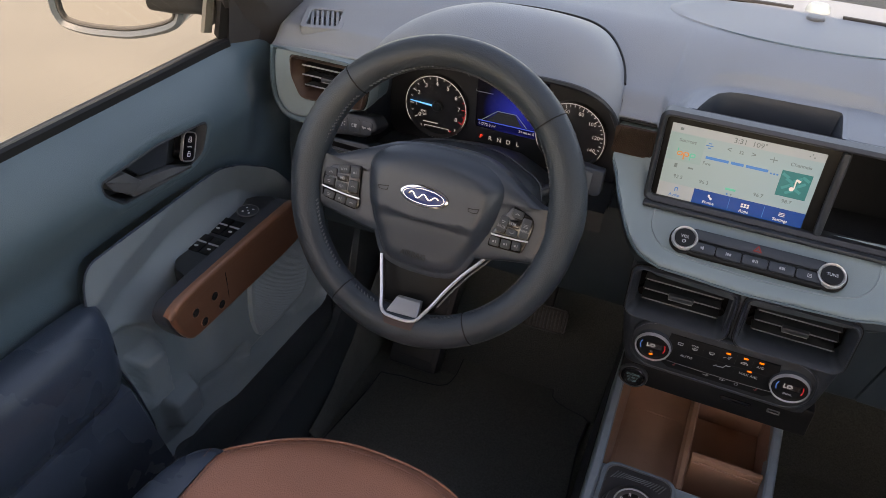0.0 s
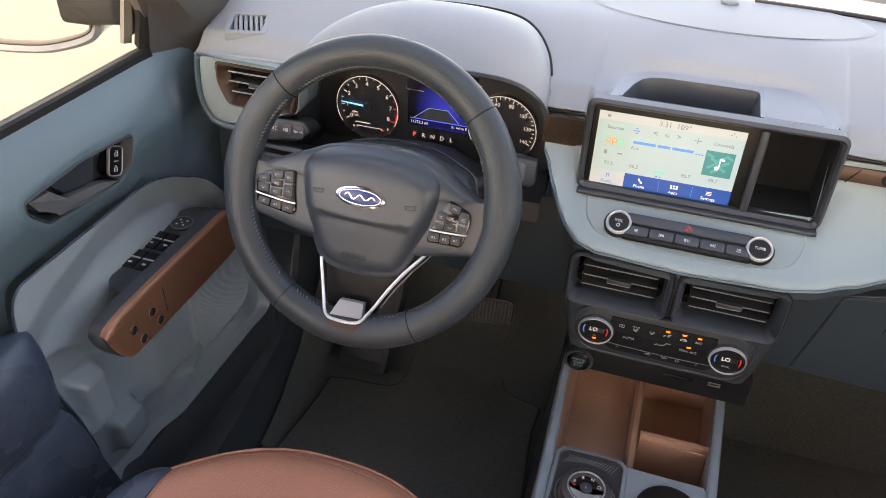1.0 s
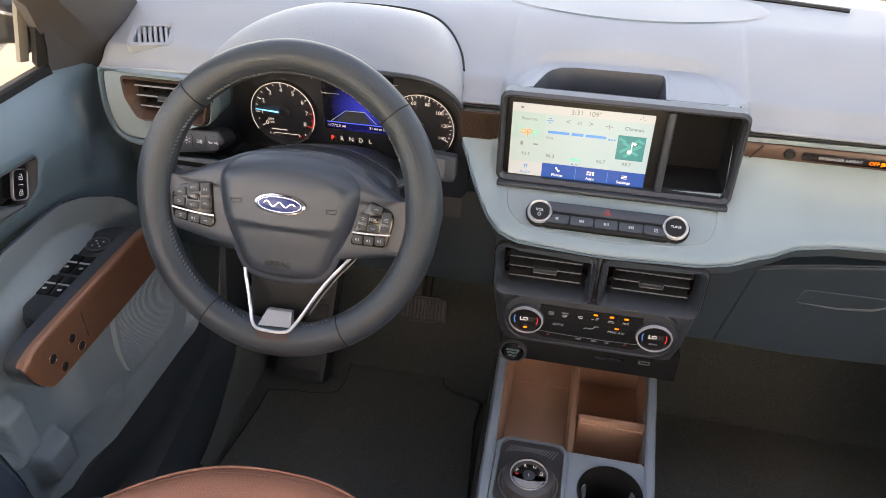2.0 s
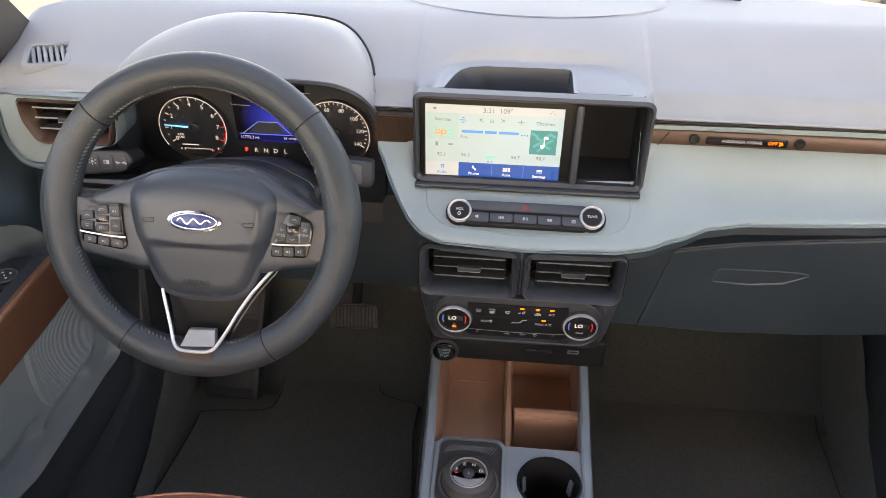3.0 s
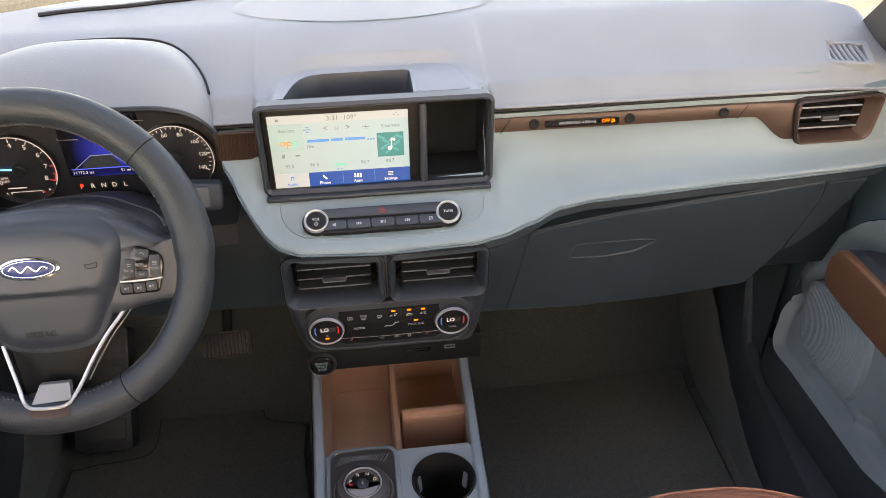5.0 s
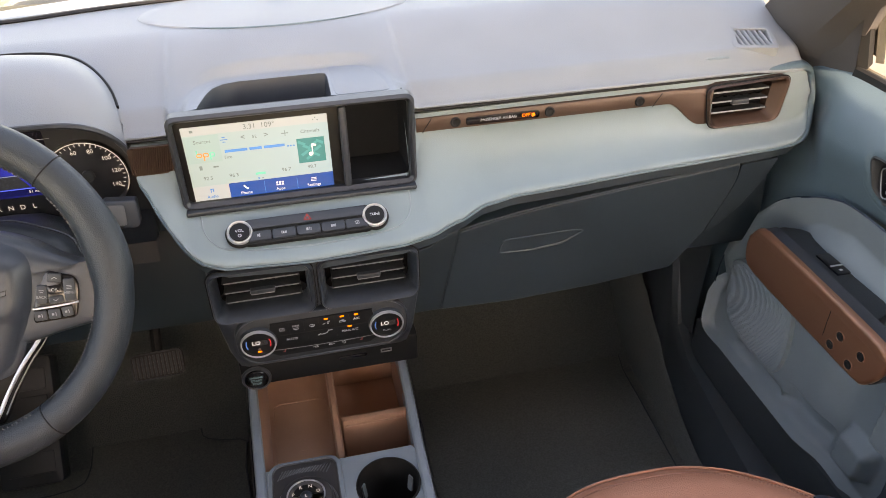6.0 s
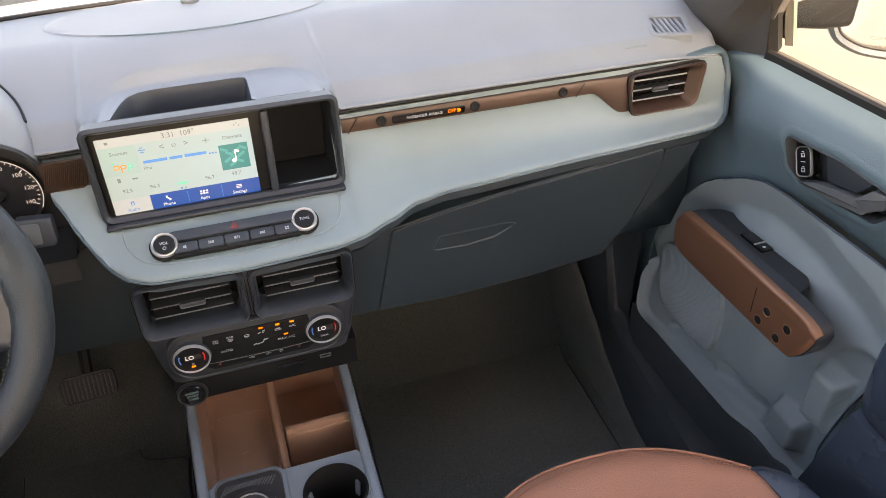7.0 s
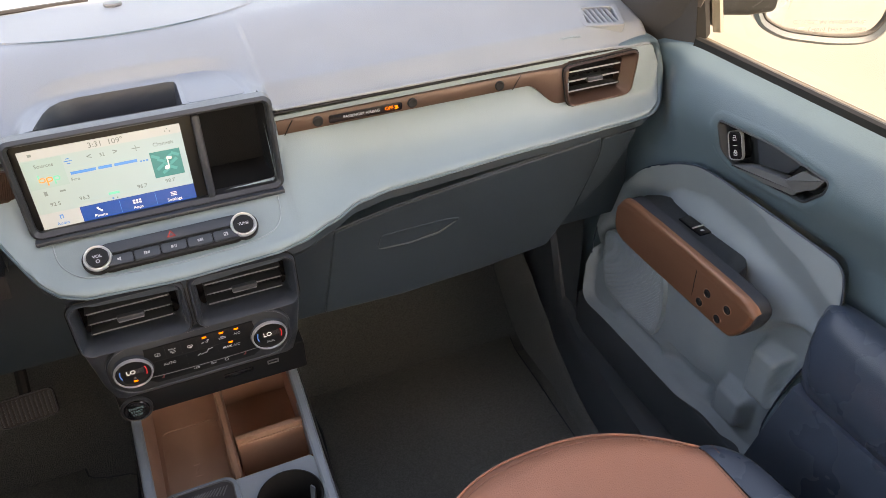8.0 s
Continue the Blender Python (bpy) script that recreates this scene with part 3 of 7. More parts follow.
tube(bm, [(x, curve1(LIP, x)[0] - 0.0014, curve1(LIP, x)[1] - 0.0060) for x in [-0.19 + 0.885 * i / 100 for i in range(101)]], 0.0016, 6)
part("lip_line", bm, DOORB, dash, "darker bevel along the fascia lip")
# dark seam under the pad and fine groove round the radio panel
for x0, x1 in ((0.148, 0.690), (-0.194, -0.148), (-0.690, -0.545)):
    bm = bmesh.new()
    tube(bm, [(x0 + (x1 - x0) * i / 20, curve1(TOP, abs(x0 + (x1 - x0) * i / 20))[0] - 0.001, 0.7163) for i in range(21)], 0.0020, 6)
    part("pad_seam", bm, DARK, dash, "dark seam below the upper pad")
bm = bmesh.new()
gpath = []
for i in range(41):
    a = math.pi * (1 + i / 40)
    cxx, cyy = math.cos(a), math.sin(a)
    sx = abs(cxx) ** 0.35 * (1 if cxx > 0 else -1)
    sy = abs(cyy) ** 0.35
    x = 0.003 + 0.128 * sx
    colv = fascia_col(x)
    kf = 6 + 10.4 * sy * 0.97
    j = int(kf)
    gpath.append(colv[j].lerp(colv[j + 1], kf - j) + Vector((0, -0.0004, 0.0006)))
tube(bm, gpath, 0.0009, 5)
part("panel_groove", bm, DOORG, dash, "fine groove round the radio panel")
# slim teal line between pad and strip is the fascia top; bronze strip
bm = bmesh.new()
sec = [(0.8605, 0.6865), (0.8555, 0.6885), (0.8545, 0.7010), (0.857, 0.7062), (0.866, 0.7080)]
rows = []
for i in range(60):
    x = 0.150 + (0.560 - 0.150) * i / 59
    w = smooth(0.498, 0.548, x)
    rows.append(ring(bm, [(x, y - 0.004 * w, z - (0.034 * w if j < 2 else 0)) for j, (y, z) in enumerate(sec)]))
skin(bm, rows, False)
part("trim_strip", bm, BRONZE, dash, "bronze trim strip along the passenger fascia")
bm = bmesh.new()
for i in range(24):
    x = -0.192 + 0.0021 * i
    tube(bm, [(x - 0.004, 0.8478, 0.679), (x + 0.004, 0.8478, 0.711)], 0.0008, 4)
plate(bm, rrect(0.056, 0.036, 0.002), fr((-0.167, 0.849, 0.6945)), 0.001, 0, -0.004)
part("ribbed_strip", bm, BRONZE, dash, "ribbed bronze trim beside the display")
for x in (0.2013, 0.3274, 0.4540):
    bm = bmesh.new()
    m = fr((x, 0.8538, 0.6978))
    lathe(bm, [(0.0068, -0.001), (0.0068, 0.0008), (0.0055, 0.0014), (0.0045, 0.0006), (0.002, 0.0002)], m, 20)
    part("strip_screw", bm, DARK, dash, "black bolt head in the strip")
bm = bmesh.new()
m = fr((0.2640, 0.8540, 0.6972))
plate(bm, rrect(0.098, 0.0105, 0.003), m, 0.0012, 0.0005)
tell = part("airbag_indicator", bm, GLOSS, dash, "gloss black airbag indicator")
words("PASSENGER AIRBAG", 0.0054, m @ pose(-0.006, 0, 0.0013), ICON, tell)
AMBER = glow("amber_light", (1.0, 0.22, 0.02), 1.1)
words("OFF", 0.0066, m @ pose(0.031, 0, 0.0013), AMBER, tell)
bm = bars(m, [(0.0405, 0.001, 0.004, 0.0022), (0.041, -0.0015, 0.005, 0.0018, 20)], 0.0016)
part("warning_symbol", bm, AMBER, tell)
for xx in (0.164, 0.480):
    bm = bmesh.new()
    tube(bm, [(xx - 0.006, 0.8542, 0.6875), (xx + 0.006, 0.8537, 0.7065)], 0.0006, 4)
    part("strip_joint", bm, DARK, dash)

# lower dash body (dark) behind everything
bm = bmesh.new()
rows = []
for i in range(41):
    x = -0.70 + 1.40 * i / 40
    c = 1 - smooth(0.12, 0.22, abs(x))
    zt0 = 0.585 if -0.56 < x < -0.17 else 0.70
    rows.append(ring(bm, [(x, 0.90, zt0), (x, 0.885, min(0.60, zt0 - 0.01)), (x, 0.875, 0.48), (x, 0.90, 0.405), (x, 1.0, 0.385), (x, 1.3, 0.40), (x, 1.43, 0.42)]))
skin(bm, rows, False)
part("lower_dash", bm, LOWER, dash, "dark lower dashboard panels")

# small dash-top fittings
for sd in (-1, 1):
    bm = bmesh.new()
    m = vent_frame(sd)
    o = m.translation.copy()
    outer = rrect(0.062, 0.056, 0.007)
    bezel(bm, outer, rrect(0.046, 0.041, 0.005), m, 0.0016, 0.0010, -0.013)
    dv = thing("demister_vent", o, "slate blue demister grille on the dashboard top", "air vent", "demister vents")
    part("frame", bm, PAD, dv)
    bm = bmesh.new()
    plate(bm, rrect(0.048, 0.045, 0.004), m, -0.012, 0, -0.014)
    part("backing", bm, DARK, dv, "black backing")
    for i in range(6):
        bm = bmesh.new()
        x = -0.0185 + 0.0074 * i
        tube(bm, [m @ Vector((x + 0.0045, -0.021, -0.003)), m @ Vector((x - 0.0045, 0.021, -0.003))], 0.0026, 6)
        part("slat", bm, PAD, dv)

cs = thing("dash_speaker", (0, 1.15, 0.775), "pale oval speaker grille set in the dashboard top", "speaker")
bm = bmesh.new()
zc = lambda x, y: pad_z(x, y) + 0.001
SPC, SRX, SRY = 1.104, 0.19, 0.083
pts = [(SRX * math.cos(a), SPC + SRY * math.sin(a)) for a in [math.pi * 2 * i / 64 for i in range(64)]]
rs = [ring(bm, [(x * k, SPC + (y - SPC) * k, zc(x * k, SPC + (y - SPC) * k) + h) for x, y in pts]) for k, h in ((1.0, -0.0008), (0.985, 0.0008), (0.9, 0.0008), (0.5, 0.001), (0.02, 0.001))]
skin(bm, rs, True, False, True)
part("grille", bm, PAD, cs)
bm = bmesh.new()
arc_a = [radians(232 + 76 * i / 24) for i in range(25)]
tube(bm, [(1.004 * SRX * math.cos(a), SPC + 1.004 * SRY * math.sin(a), zc(0, SPC + SRY * math.sin(a)) + 0.0006) for a in arc_a], [0.0003 + 0.0017 * math.sin(math.pi * i / 24) for i in range(25)], 6)
part("edge_gap", bm, DOORB, cs, "dark crescent gap at the front edge")
ls = thing("light_sensor", (0.001, 1.146, 0.788), "small round light sensor with a clear dome on the dashboard", "sensor")
bm = bmesh.new()
lathe(bm, [(0.0125, 0), (0.0125, 0.004), (0.0110, 0.0055), (0.0060, 0.0062)], fr((0.001, 1.146, zc(0, 1.146)), (1, 0, 0), (0, 1, 0)), 24)
part("disc", bm, SLATE, ls)
bm = bmesh.new()
lathe(bm, [(0.0170, 0), (0.0160, 0.006), (0.0120, 0.011), (0.0050, 0.013)], fr((0.003, 1.188, zc(0, 1.188)), (1, 0, 0), (0, 1, 0)), 24)
part("dome", bm, DOORG, ls, "milky dome")
words("AIRBAG", 0.0100, fr((0.575, 0.880, pad_z(0.575, 0.880) + 0.0003), (1, -0.02, 0.0), (0, 1, 0.42)), GREY, dash, "embossed letters on the pad", depth=0.0006)
for x0, x1 in ((-0.456, -0.03), (0.036, 0.30)):
    bm = bmesh.new()
    n = 16
    path = [(x0 + (x1 - x0) * i / n, y_back(x0 + (x1 - x0) * i / n) - (0.090 if x0 > 0 else 0.076 - 0.022 * smooth(-0.32, -0.456, x0 + (x1 - x0) * i / n)), zc(0, 1.2) + 0.001) for i in range(n + 1)]
    tube(bm, path, 0.0055, 6, ry=0.003)
    ds = thing("demister_slot", path[0], "long narrow windscreen demister slot", "air vent", "demister slots")
    part("slot", bm, DARK, ds)
    bm = bmesh.new()
    tube(bm, [(x, y + 0.0065, z) for x, y, z in path], 0.0015, 6)
    part("slot_edge", bm, GREY, ds)

# ---- outer air vents ----
def slat_vent(name, m, w, h, outer, inner, frame_mat, label, slats, tab, depth=0.03, slat_w=None, top=0.006, edge_mat=SLATB, edge_w=0.0021):
    """A rectangular vent: bezel, dark duct, slats and a centre tab, on frame m."""
    v = thing(name, m.translation, label, "air vent", "dashboard air vents")
    b = bmesh.new()
    rs = []
    for k, h in ((0, -0.036), (0, top - 0.0050), (0.07, top - 0.0016), (0.18, top), (0.30, top - 0.0004), (0.42, top - 0.0026), (1, -0.007), (1, -depth)):
        rs.append(ring(b, [(p[0] + (q[0] - p[0]) * k, p[1] + (q[1] - p[1]) * k, h) for p, q in zip(outer, inner)], m))
    skin(b, rs)
    part("bezel", b, frame_mat, v)
    b = bmesh.new()
    tube(b, [m @ Vector((x, y, top - 0.0058)) for x, y in inset(outer, -0.0006)], 0.0011, 5, True)
    part("bezel_gap", b, DARK, v, "dark gap round the bezel")
    b = bmesh.new()
    plate(b, inset(inner, -0.002), m, -depth + 0.002, 0, -depth - 0.002)
    part("duct", b, DUCT, v, "black duct")
    sw = (slat_w or w) - 0.006
    for y in slats:
        b = bmesh.new()
        mm = m @ pose(0, y, -0.008, -4)
        plate(b, rrect(sw, 0.0026, 0.001), mm, 0.004, 0.0008, -0.016)
        s = part("slat", b, MATTE, v)
        b = bmesh.new()
        plate(b, rrect(sw - 0.004, edge_w, 0.0005), mm @ pose(0, 0.0002, 0.0038), 0.0006)
        part("slat_edge", b, edge_mat, s, "thin satin silver slat edge")
    for i in range(7):
        b = bmesh.new()
        plate(b, rrect(0.0014, h * 0.86, 0.0004, 1), m @ pose(-sw / 2 + sw * (i + 0.5) / 7, 0, -0.026), 0.006)
        part("vane", b, DUCT, v)
    b = bmesh.new()
    plate(b, rrect(tab * 0.85, 0.0075, 0.002), m @ pose(0, slats[len(slats) // 2] - 0.001, -0.006), 0.006, 0.002)
    t = part("thumb_tab", b, BLACK, v)
    b = bmesh.new()
    plate(b, rrect(tab * 0.8, 0.0016, 0.0006), m @ pose(0, slats[len(slats) // 2] - 0.0036, -0.006), 0.0066, 0.0005)
    part("tab_edge", b, SLATE, t)
    return v


for sd in (-1, 1):
    m = fr((sd * 0.606, 0.8515, 0.6810), (1, 0, 0), (0, 0.04, 1))
    if sd > 0:
        o = rounded([(-0.047, -0.0330), (0.060, -0.0320), (0.0695, 0.0330), (-0.058, 0.0280)], 0.014, 8)
        i = rounded([(-0.0400, -0.0235), (0.0425, -0.0200), (0.0480, 0.0255), (-0.0485, 0.0225)], 0.010, 8)
    else:
        o = rounded([(-0.0440, -0.0320), (0.0580, -0.0305), (0.0780, 0.0290), (-0.0600, 0.0300), (-0.0600, 0.0000)], 0.009)
        i = rounded([(-0.0380, -0.0200), (0.0510, -0.0200), (0.0570, 0.0220), (-0.0430, 0.0230), (-0.0425, 0.0020)], 0.006)
    slat_vent("outer_air_vent", m, 0.106, 0.046, o, i, BRONZE, "rectangular outer air vent with a bronze surround and silver-edged slats", (0.015, 0.001, -0.014), 0.030, top=0.008, slat_w=0.100 if sd < 0 else 0.094)

# ---- display unit ----
disp = thing("touchscreen_display", (0, 0.83, 0.69), "lit touchscreen in a charcoal housing with an open cubby beside it", "display")
m = fr((0.0, 0.860, 0.695))
outer, inner = rrect(0.287, 0.122, 0.011, 5), rrect(0.272, 0.106, 0.006, 5)
inner = [(x, y + 0.0005) for x, y in inner]
bm = bmesh.new()
bezel(bm, outer, inner, m, 0.040, 0.0045, 0.021, 0.021)
part("housing", bm, SHELL, disp)
bm = bmesh.new()
plate(bm, rrect(0.282, 0.006, 0.002), m @ pose(0, -0.0615, 0), 0.046, 0.002, 0.01)
part("ledge", bm, STACK, disp)
bm = bmesh.new()
plate(bm, rrect(0.192, 0.107, 0.003), m @ pose(-0.041, 0.0, 0), 0.030, 0.001, 0.022)
panel = part("screen_panel", bm, CAP, disp, "gloss black screen glass")
bm = bmesh.new()
plate(bm, rrect(0.009, 0.106, 0.003), m @ pose(0.0565, 0, 0), 0.038, 0.0025, 0.022)
part("divider", bm, STACK, disp)
bm = bmesh.new()
ci = rrect(0.080, 0.112, 0.003)
rs = [ring(bm, [(x, y, 0.028) for x, y in ci], m @ pose(0.098, 0, 0)), ring(bm, [(x * 0.94, y * 0.9 + 0.003, -0.03) for x, y in ci], m @ pose(0.095, 0, 0))]
skin(bm, rs, True, False, True)
part("cubby", bm, LINING, disp, "empty black storage cubby")

SW, SH = 0.1675, 0.0965
SM = m @ pose(-0.0450, -0.0035, 0.0304)
scr_bg = glow("screen_background", (0.52, 0.78, 0.88), 0.31)
nt = scr_bg.node_tree
_tc = nt.nodes.new("ShaderNodeTexCoord")
_sx = nt.nodes.new("ShaderNodeSeparateXYZ")
_rp = nt.nodes.new("ShaderNodeValToRGB")
nt.links.new(_tc.outputs["Generated"], _sx.inputs[0])
nt.links.new(_sx.outputs[0], _rp.inputs[0])
_rp.color_ramp.elements[0].color = (0.52, 0.76, 0.82, 1)
_rp.color_ramp.elements[1].color = (0.46, 0.78, 1.0, 1)
nt.links.new(_rp.outputs[0], nt.nodes["Principled BSDF"].inputs["Emission Color"])
bm = bmesh.new()
plate(bm, rrect(SW, SH, 0.001, 1), SM, 0.0004)
part("display_image", bm, scr_bg, panel, "lit radio page in pale green and blue")


def S(px, py):
    """Screen place from shares of its width and height, from the top left."""
    return (px - 0.5) * SW, (0.5 - py) * SH


E_DARK = glow("screen_dark_text", (0.22, 0.30, 0.34), 0.42)
E_GREY = glow("screen_grey", (0.22, 0.32, 0.36), 0.5)
E_BLUE = glow("screen_blue_text", (0.04, 0.28, 0.80), 0.62)
E_NAVY = glow("screen_tab_blue", (0.002, 0.060, 0.32), 0.75)
E_CREAM = glow("screen_tab_cream", (0.62, 0.77, 0.88), 0.33)
E_WHITE = glow("screen_white", (0.9, 0.95, 1.0), 0.6)
E_TEAL = glow("screen_teal", (0.01, 0.22, 0.26), 0.6)
E_TEAL2 = glow("screen_teal_light", (0.03, 0.36, 0.42), 0.55)
E_ORANGE = glow("screen_orange", (0.95, 0.35, 0.08), 0.6)
E_GREEN = glow("screen_green", (0.10, 0.75, 0.60), 0.6)


def on_screen(px, py, h=0.0005):
    x, y = S(px, py)
    return SM @ pose(x, y, h)


def sbar(px, py, w, h, material, name="screen_mark", z=0.0005, turn=0):
    return part(name, bars(on_screen(px, py, z), [(0, 0, w * SW, h * SH, turn)], 0.0002), material, panel, smooth=False)


sbar(0.5, 0.055, 1.0, 0.11, E_CREAM, "status_bar")
sbar(0.625, 0.90, 0.75, 0.20, E_NAVY, "tab_bar")
sbar(0.125, 0.90, 0.25, 0.20, E_CREAM, "active_tab")
sbar(0.125, 0.30, 0.235, 0.36, glow("screen_panel_tint", (0.46, 0.75, 0.82), 0.32), "source_panel")
words("3:31  109°", 0.0088, on_screen(0.525, 0.062, 0.0009), E_DARK, panel)
words("Sources", 0.0061, on_screen(0.128, 0.20, 0.0009), E_DARK, panel)
words("Channels", 0.0061, on_screen(0.87, 0.205, 0.0009), E_DARK, panel)
words("Fire", 0.0058, on_screen(0.285, 0.435, 0.0009), E_DARK, panel)
# artist line drawn as plain marks
for px, w in ((0.345, 0.155), (0.48, 0.085), (0.61, 0.145)):
    sbar(px, 0.355, w, 0.034, E_BLUE, "title_bar", 0.0009)
for px, w in ((0.705, 0.012), (0.725, 0.012), (0.745, 0.012)):
    sbar(px, 0.375, w, 0.018, E_BLUE, "title_dot", 0.0009)
for px, py, tx in ((0.12, 0.695, "92.5"), (0.30, 0.690, "96.3"), (0.67, 0.695, "96.7"), (0.855, 0.695, "98.7")):
    words(tx, 0.0064, on_screen(px, py, 0.0009), E_DARK, panel)
words("52", 0.0055, on_screen(0.485, 0.20, 0.0009), E_DARK, panel)
for px, tx in ((0.405, "<"), (0.565, ">")):
    words(tx, 0.0098, on_screen(px, 0.195, 0.0009), E_DARK, panel)
for px in (0.275, 0.695):
    sbar(px, 0.200, 0.050, 0.010, E_BLUE if px < 0.5 else E_GREY, "tuning_mark", 0.0009)
    for dy in ((-0.030, 0.030) if px < 0.5 else (-0.022, 0.022)):
        sbar(px, 0.200 + dy, 0.022 if px < 0.5 else 0.005, 0.010 if px < 0.5 else 0.030, E_BLUE if px < 0.5 else E_GREY, "tuning_mark", 0.0009)
for k in range(3):
    bm = bmesh.new()
    bezel(bm, rrect(0.0068, 0.0056, 0.0024), rrect(0.0044, 0.0032, 0.0014), on_screen(0.092 + 0.044 * k, 0.375, 0.0009), 0.0002, 0.00005)
    part("station_emblem", bm, (E_ORANGE, E_ORANGE, E_GREEN)[k], panel, smooth=False)
    sbar((0.077, 0.122, 0.166)[k], (0.345, 0.410, 0.405)[k], 0.008, 0.075, (E_GREEN, E_ORANGE, E_GREEN)[k], "station_emblem", 0.0009)
sbar(0.085, 0.545, 0.020, 0.055, E_GREY, "bookmark_mark", 0.0009)
sbar(0.188, 0.545, 0.035, 0.020, E_GREY, "return_mark", 0.0009)
sbar(0.485, 0.705, 0.070, 0.028, E_GREEN, "tuner_mark", 0.0009)
sbar(0.47, 0.772, 0.012, 0.020, E_BLUE, "page_dot", 0.0009)
sbar(0.497, 0.772, 0.010, 0.017, E_GREY, "page_dot", 0.0009)
sbar(0.07, 0.055, 0.022, 0.032, E_GREY, "home_mark", 0.0009)
for px, py in ((0.90, 0.06), (0.915, 0.035), (0.93, 0.07)):
    sbar(px, py, 0.008, 0.014, E_GREY, "network_mark", 0.0009)
# album tile with a note
sbar(0.865, 0.465, 0.195, 0.335, E_TEAL, "album_tile", 0.0008)
for k in range(9):
    sbar(0.800 + 0.016 * k, 0.36 + 0.028 * ((k * 5) % 8), 0.055, 0.035, E_TEAL2, "album_facet", 0.0010, 35 if k % 2 else -28)
sbar(0.872, 0.45, 0.008, 0.13, E_WHITE, "note_mark", 0.0013)
sbar(0.885, 0.395, 0.032, 0.030, E_WHITE, "note_mark", 0.0013, -20)
bm = bmesh.new()
plate(bm, circ(0.0026, 16), on_screen(0.858, 0.515, 0.0013), 0.0002)
part("note_mark", bm, E_WHITE, panel)
for px, tx in ((0.125, "Audio"), (0.365, "Phone"), (0.61, "Apps"), (0.855, "Settings")):
    words(tx, 0.0054, on_screen(px, 0.955, 0.0009), E_BLUE if px < 0.2 else E_WHITE, panel)
for k in range(3):
    sbar(0.590 + 0.020 * k, 0.862, 0.014, 0.022, E_WHITE, "apps_mark", 0.0009)
    sbar(0.590 + 0.020 * k, 0.893, 0.014, 0.022, E_WHITE, "apps_mark", 0.0009)
    sbar(0.855, 0.858 + 0.020 * k, 0.040, 0.008, E_WHITE, "settings_mark", 0.0009)
sbar(0.365, 0.875, 0.030, 0.020, E_WHITE, "phone_mark", 0.0009, -45)
sbar(0.357, 0.855, 0.012, 0.026, E_WHITE, "phone_mark", 0.0009)
sbar(0.376, 0.895, 0.014, 0.024, E_WHITE, "phone_mark", 0.0009)
sbar(0.120, 0.872, 0.006, 0.05, E_BLUE, "note_mark", 0.0009)
sbar(0.137, 0.866, 0.006, 0.05, E_BLUE, "note_mark", 0.0009)
sbar(0.128, 0.848, 0.022, 0.012, E_BLUE, "note_mark", 0.0009)
sbar(0.5, 0.90, 0.003, 0.16, E_BLUE, "tab_divider", 0.0008)
sbar(0.735, 0.90, 0.003, 0.16, E_BLUE, "tab_divider", 0.0008)

# ---- radio controls on the sloping fascia ----
radio = thing("radio_control_panel", (0, 0.79, 0.613), "black radio key strip between two ringed knobs", "control panel")
RM = fr((0.0, 0.7885, 0.6140), (1, 0, 0), (0, 0.84, 0.54))
bm = bmesh.new()
plate(bm, rrect(0.160, 0.034, 0.010), RM, 0.003, 0.0015, -0.004)
part("key_bed", bm, DARK, radio)
bm = bmesh.new()
plate(bm, rrect(0.146, 0.0135, 0.004), RM @ pose(0, 0.0085, 0), 0.0065, 0.002, 0)
top_key = part("hazard_key", bm, STACK, radio, "long charcoal key with the hazard triangle")
HZ = glow("hazard_red", (0.55, 0.06, 0.05), 0.25)
bm = bmesh.new()
t3 = [(0.0052, -0.0036), (0.0, 0.0052), (-0.0052, -0.0036)]
bezel(bm, t3, inset(t3, 0.0014), RM @ pose(0.0, 0.0083, 0.0064), 0.0004, 0.0001)
part("triangle", bm, HZ, top_key)
for k in range(5):
    bm = bmesh.new()
    plate(bm, rrect(0.0285, 0.0125, 0.003), RM @ pose(-0.0590 + 0.0295 * k, -0.0072, 0), 0.0062, 0.0015, 0)
    key = part("radio_key", bm, STACK, radio)
    km = RM @ pose(-0.0590 + 0.0295 * k, -0.0072, 0.0062)
    marks = {0: [(-0.0015, 0, 0.002, 0.0025), (0.0004, 0, 0.0015, 0.0042)], 1: [(-0.0028, 0, 0.0008, 0.004), (-0.0008, 0, 0.002, 0.003), (0.0018, 0, 0.002, 0.003)], 2: [(-0.0018, 0, 0.0025, 0.0034), (0.001, 0, 0.0008, 0.0036), (0.0026, 0, 0.0008, 0.0036)],
             3: [(0.0028, 0, 0.0008, 0.004), (-0.0018, 0, 0.002, 0.003), (0.0008, 0, 0.002, 0.003)], 4: [(0, 0, 0.0055, 0.0006, 45), (0, 0.0018, 0.0045, 0.0006), (0, -0.0018, 0.0045, 0.0006), (-0.002, 0, 0.0006, 0.0036), (0.002, 0, 0.0006, 0.0036)]}[k]
    part("key_mark", bars(km, marks, 0.0003), ICON, key, smooth=False)


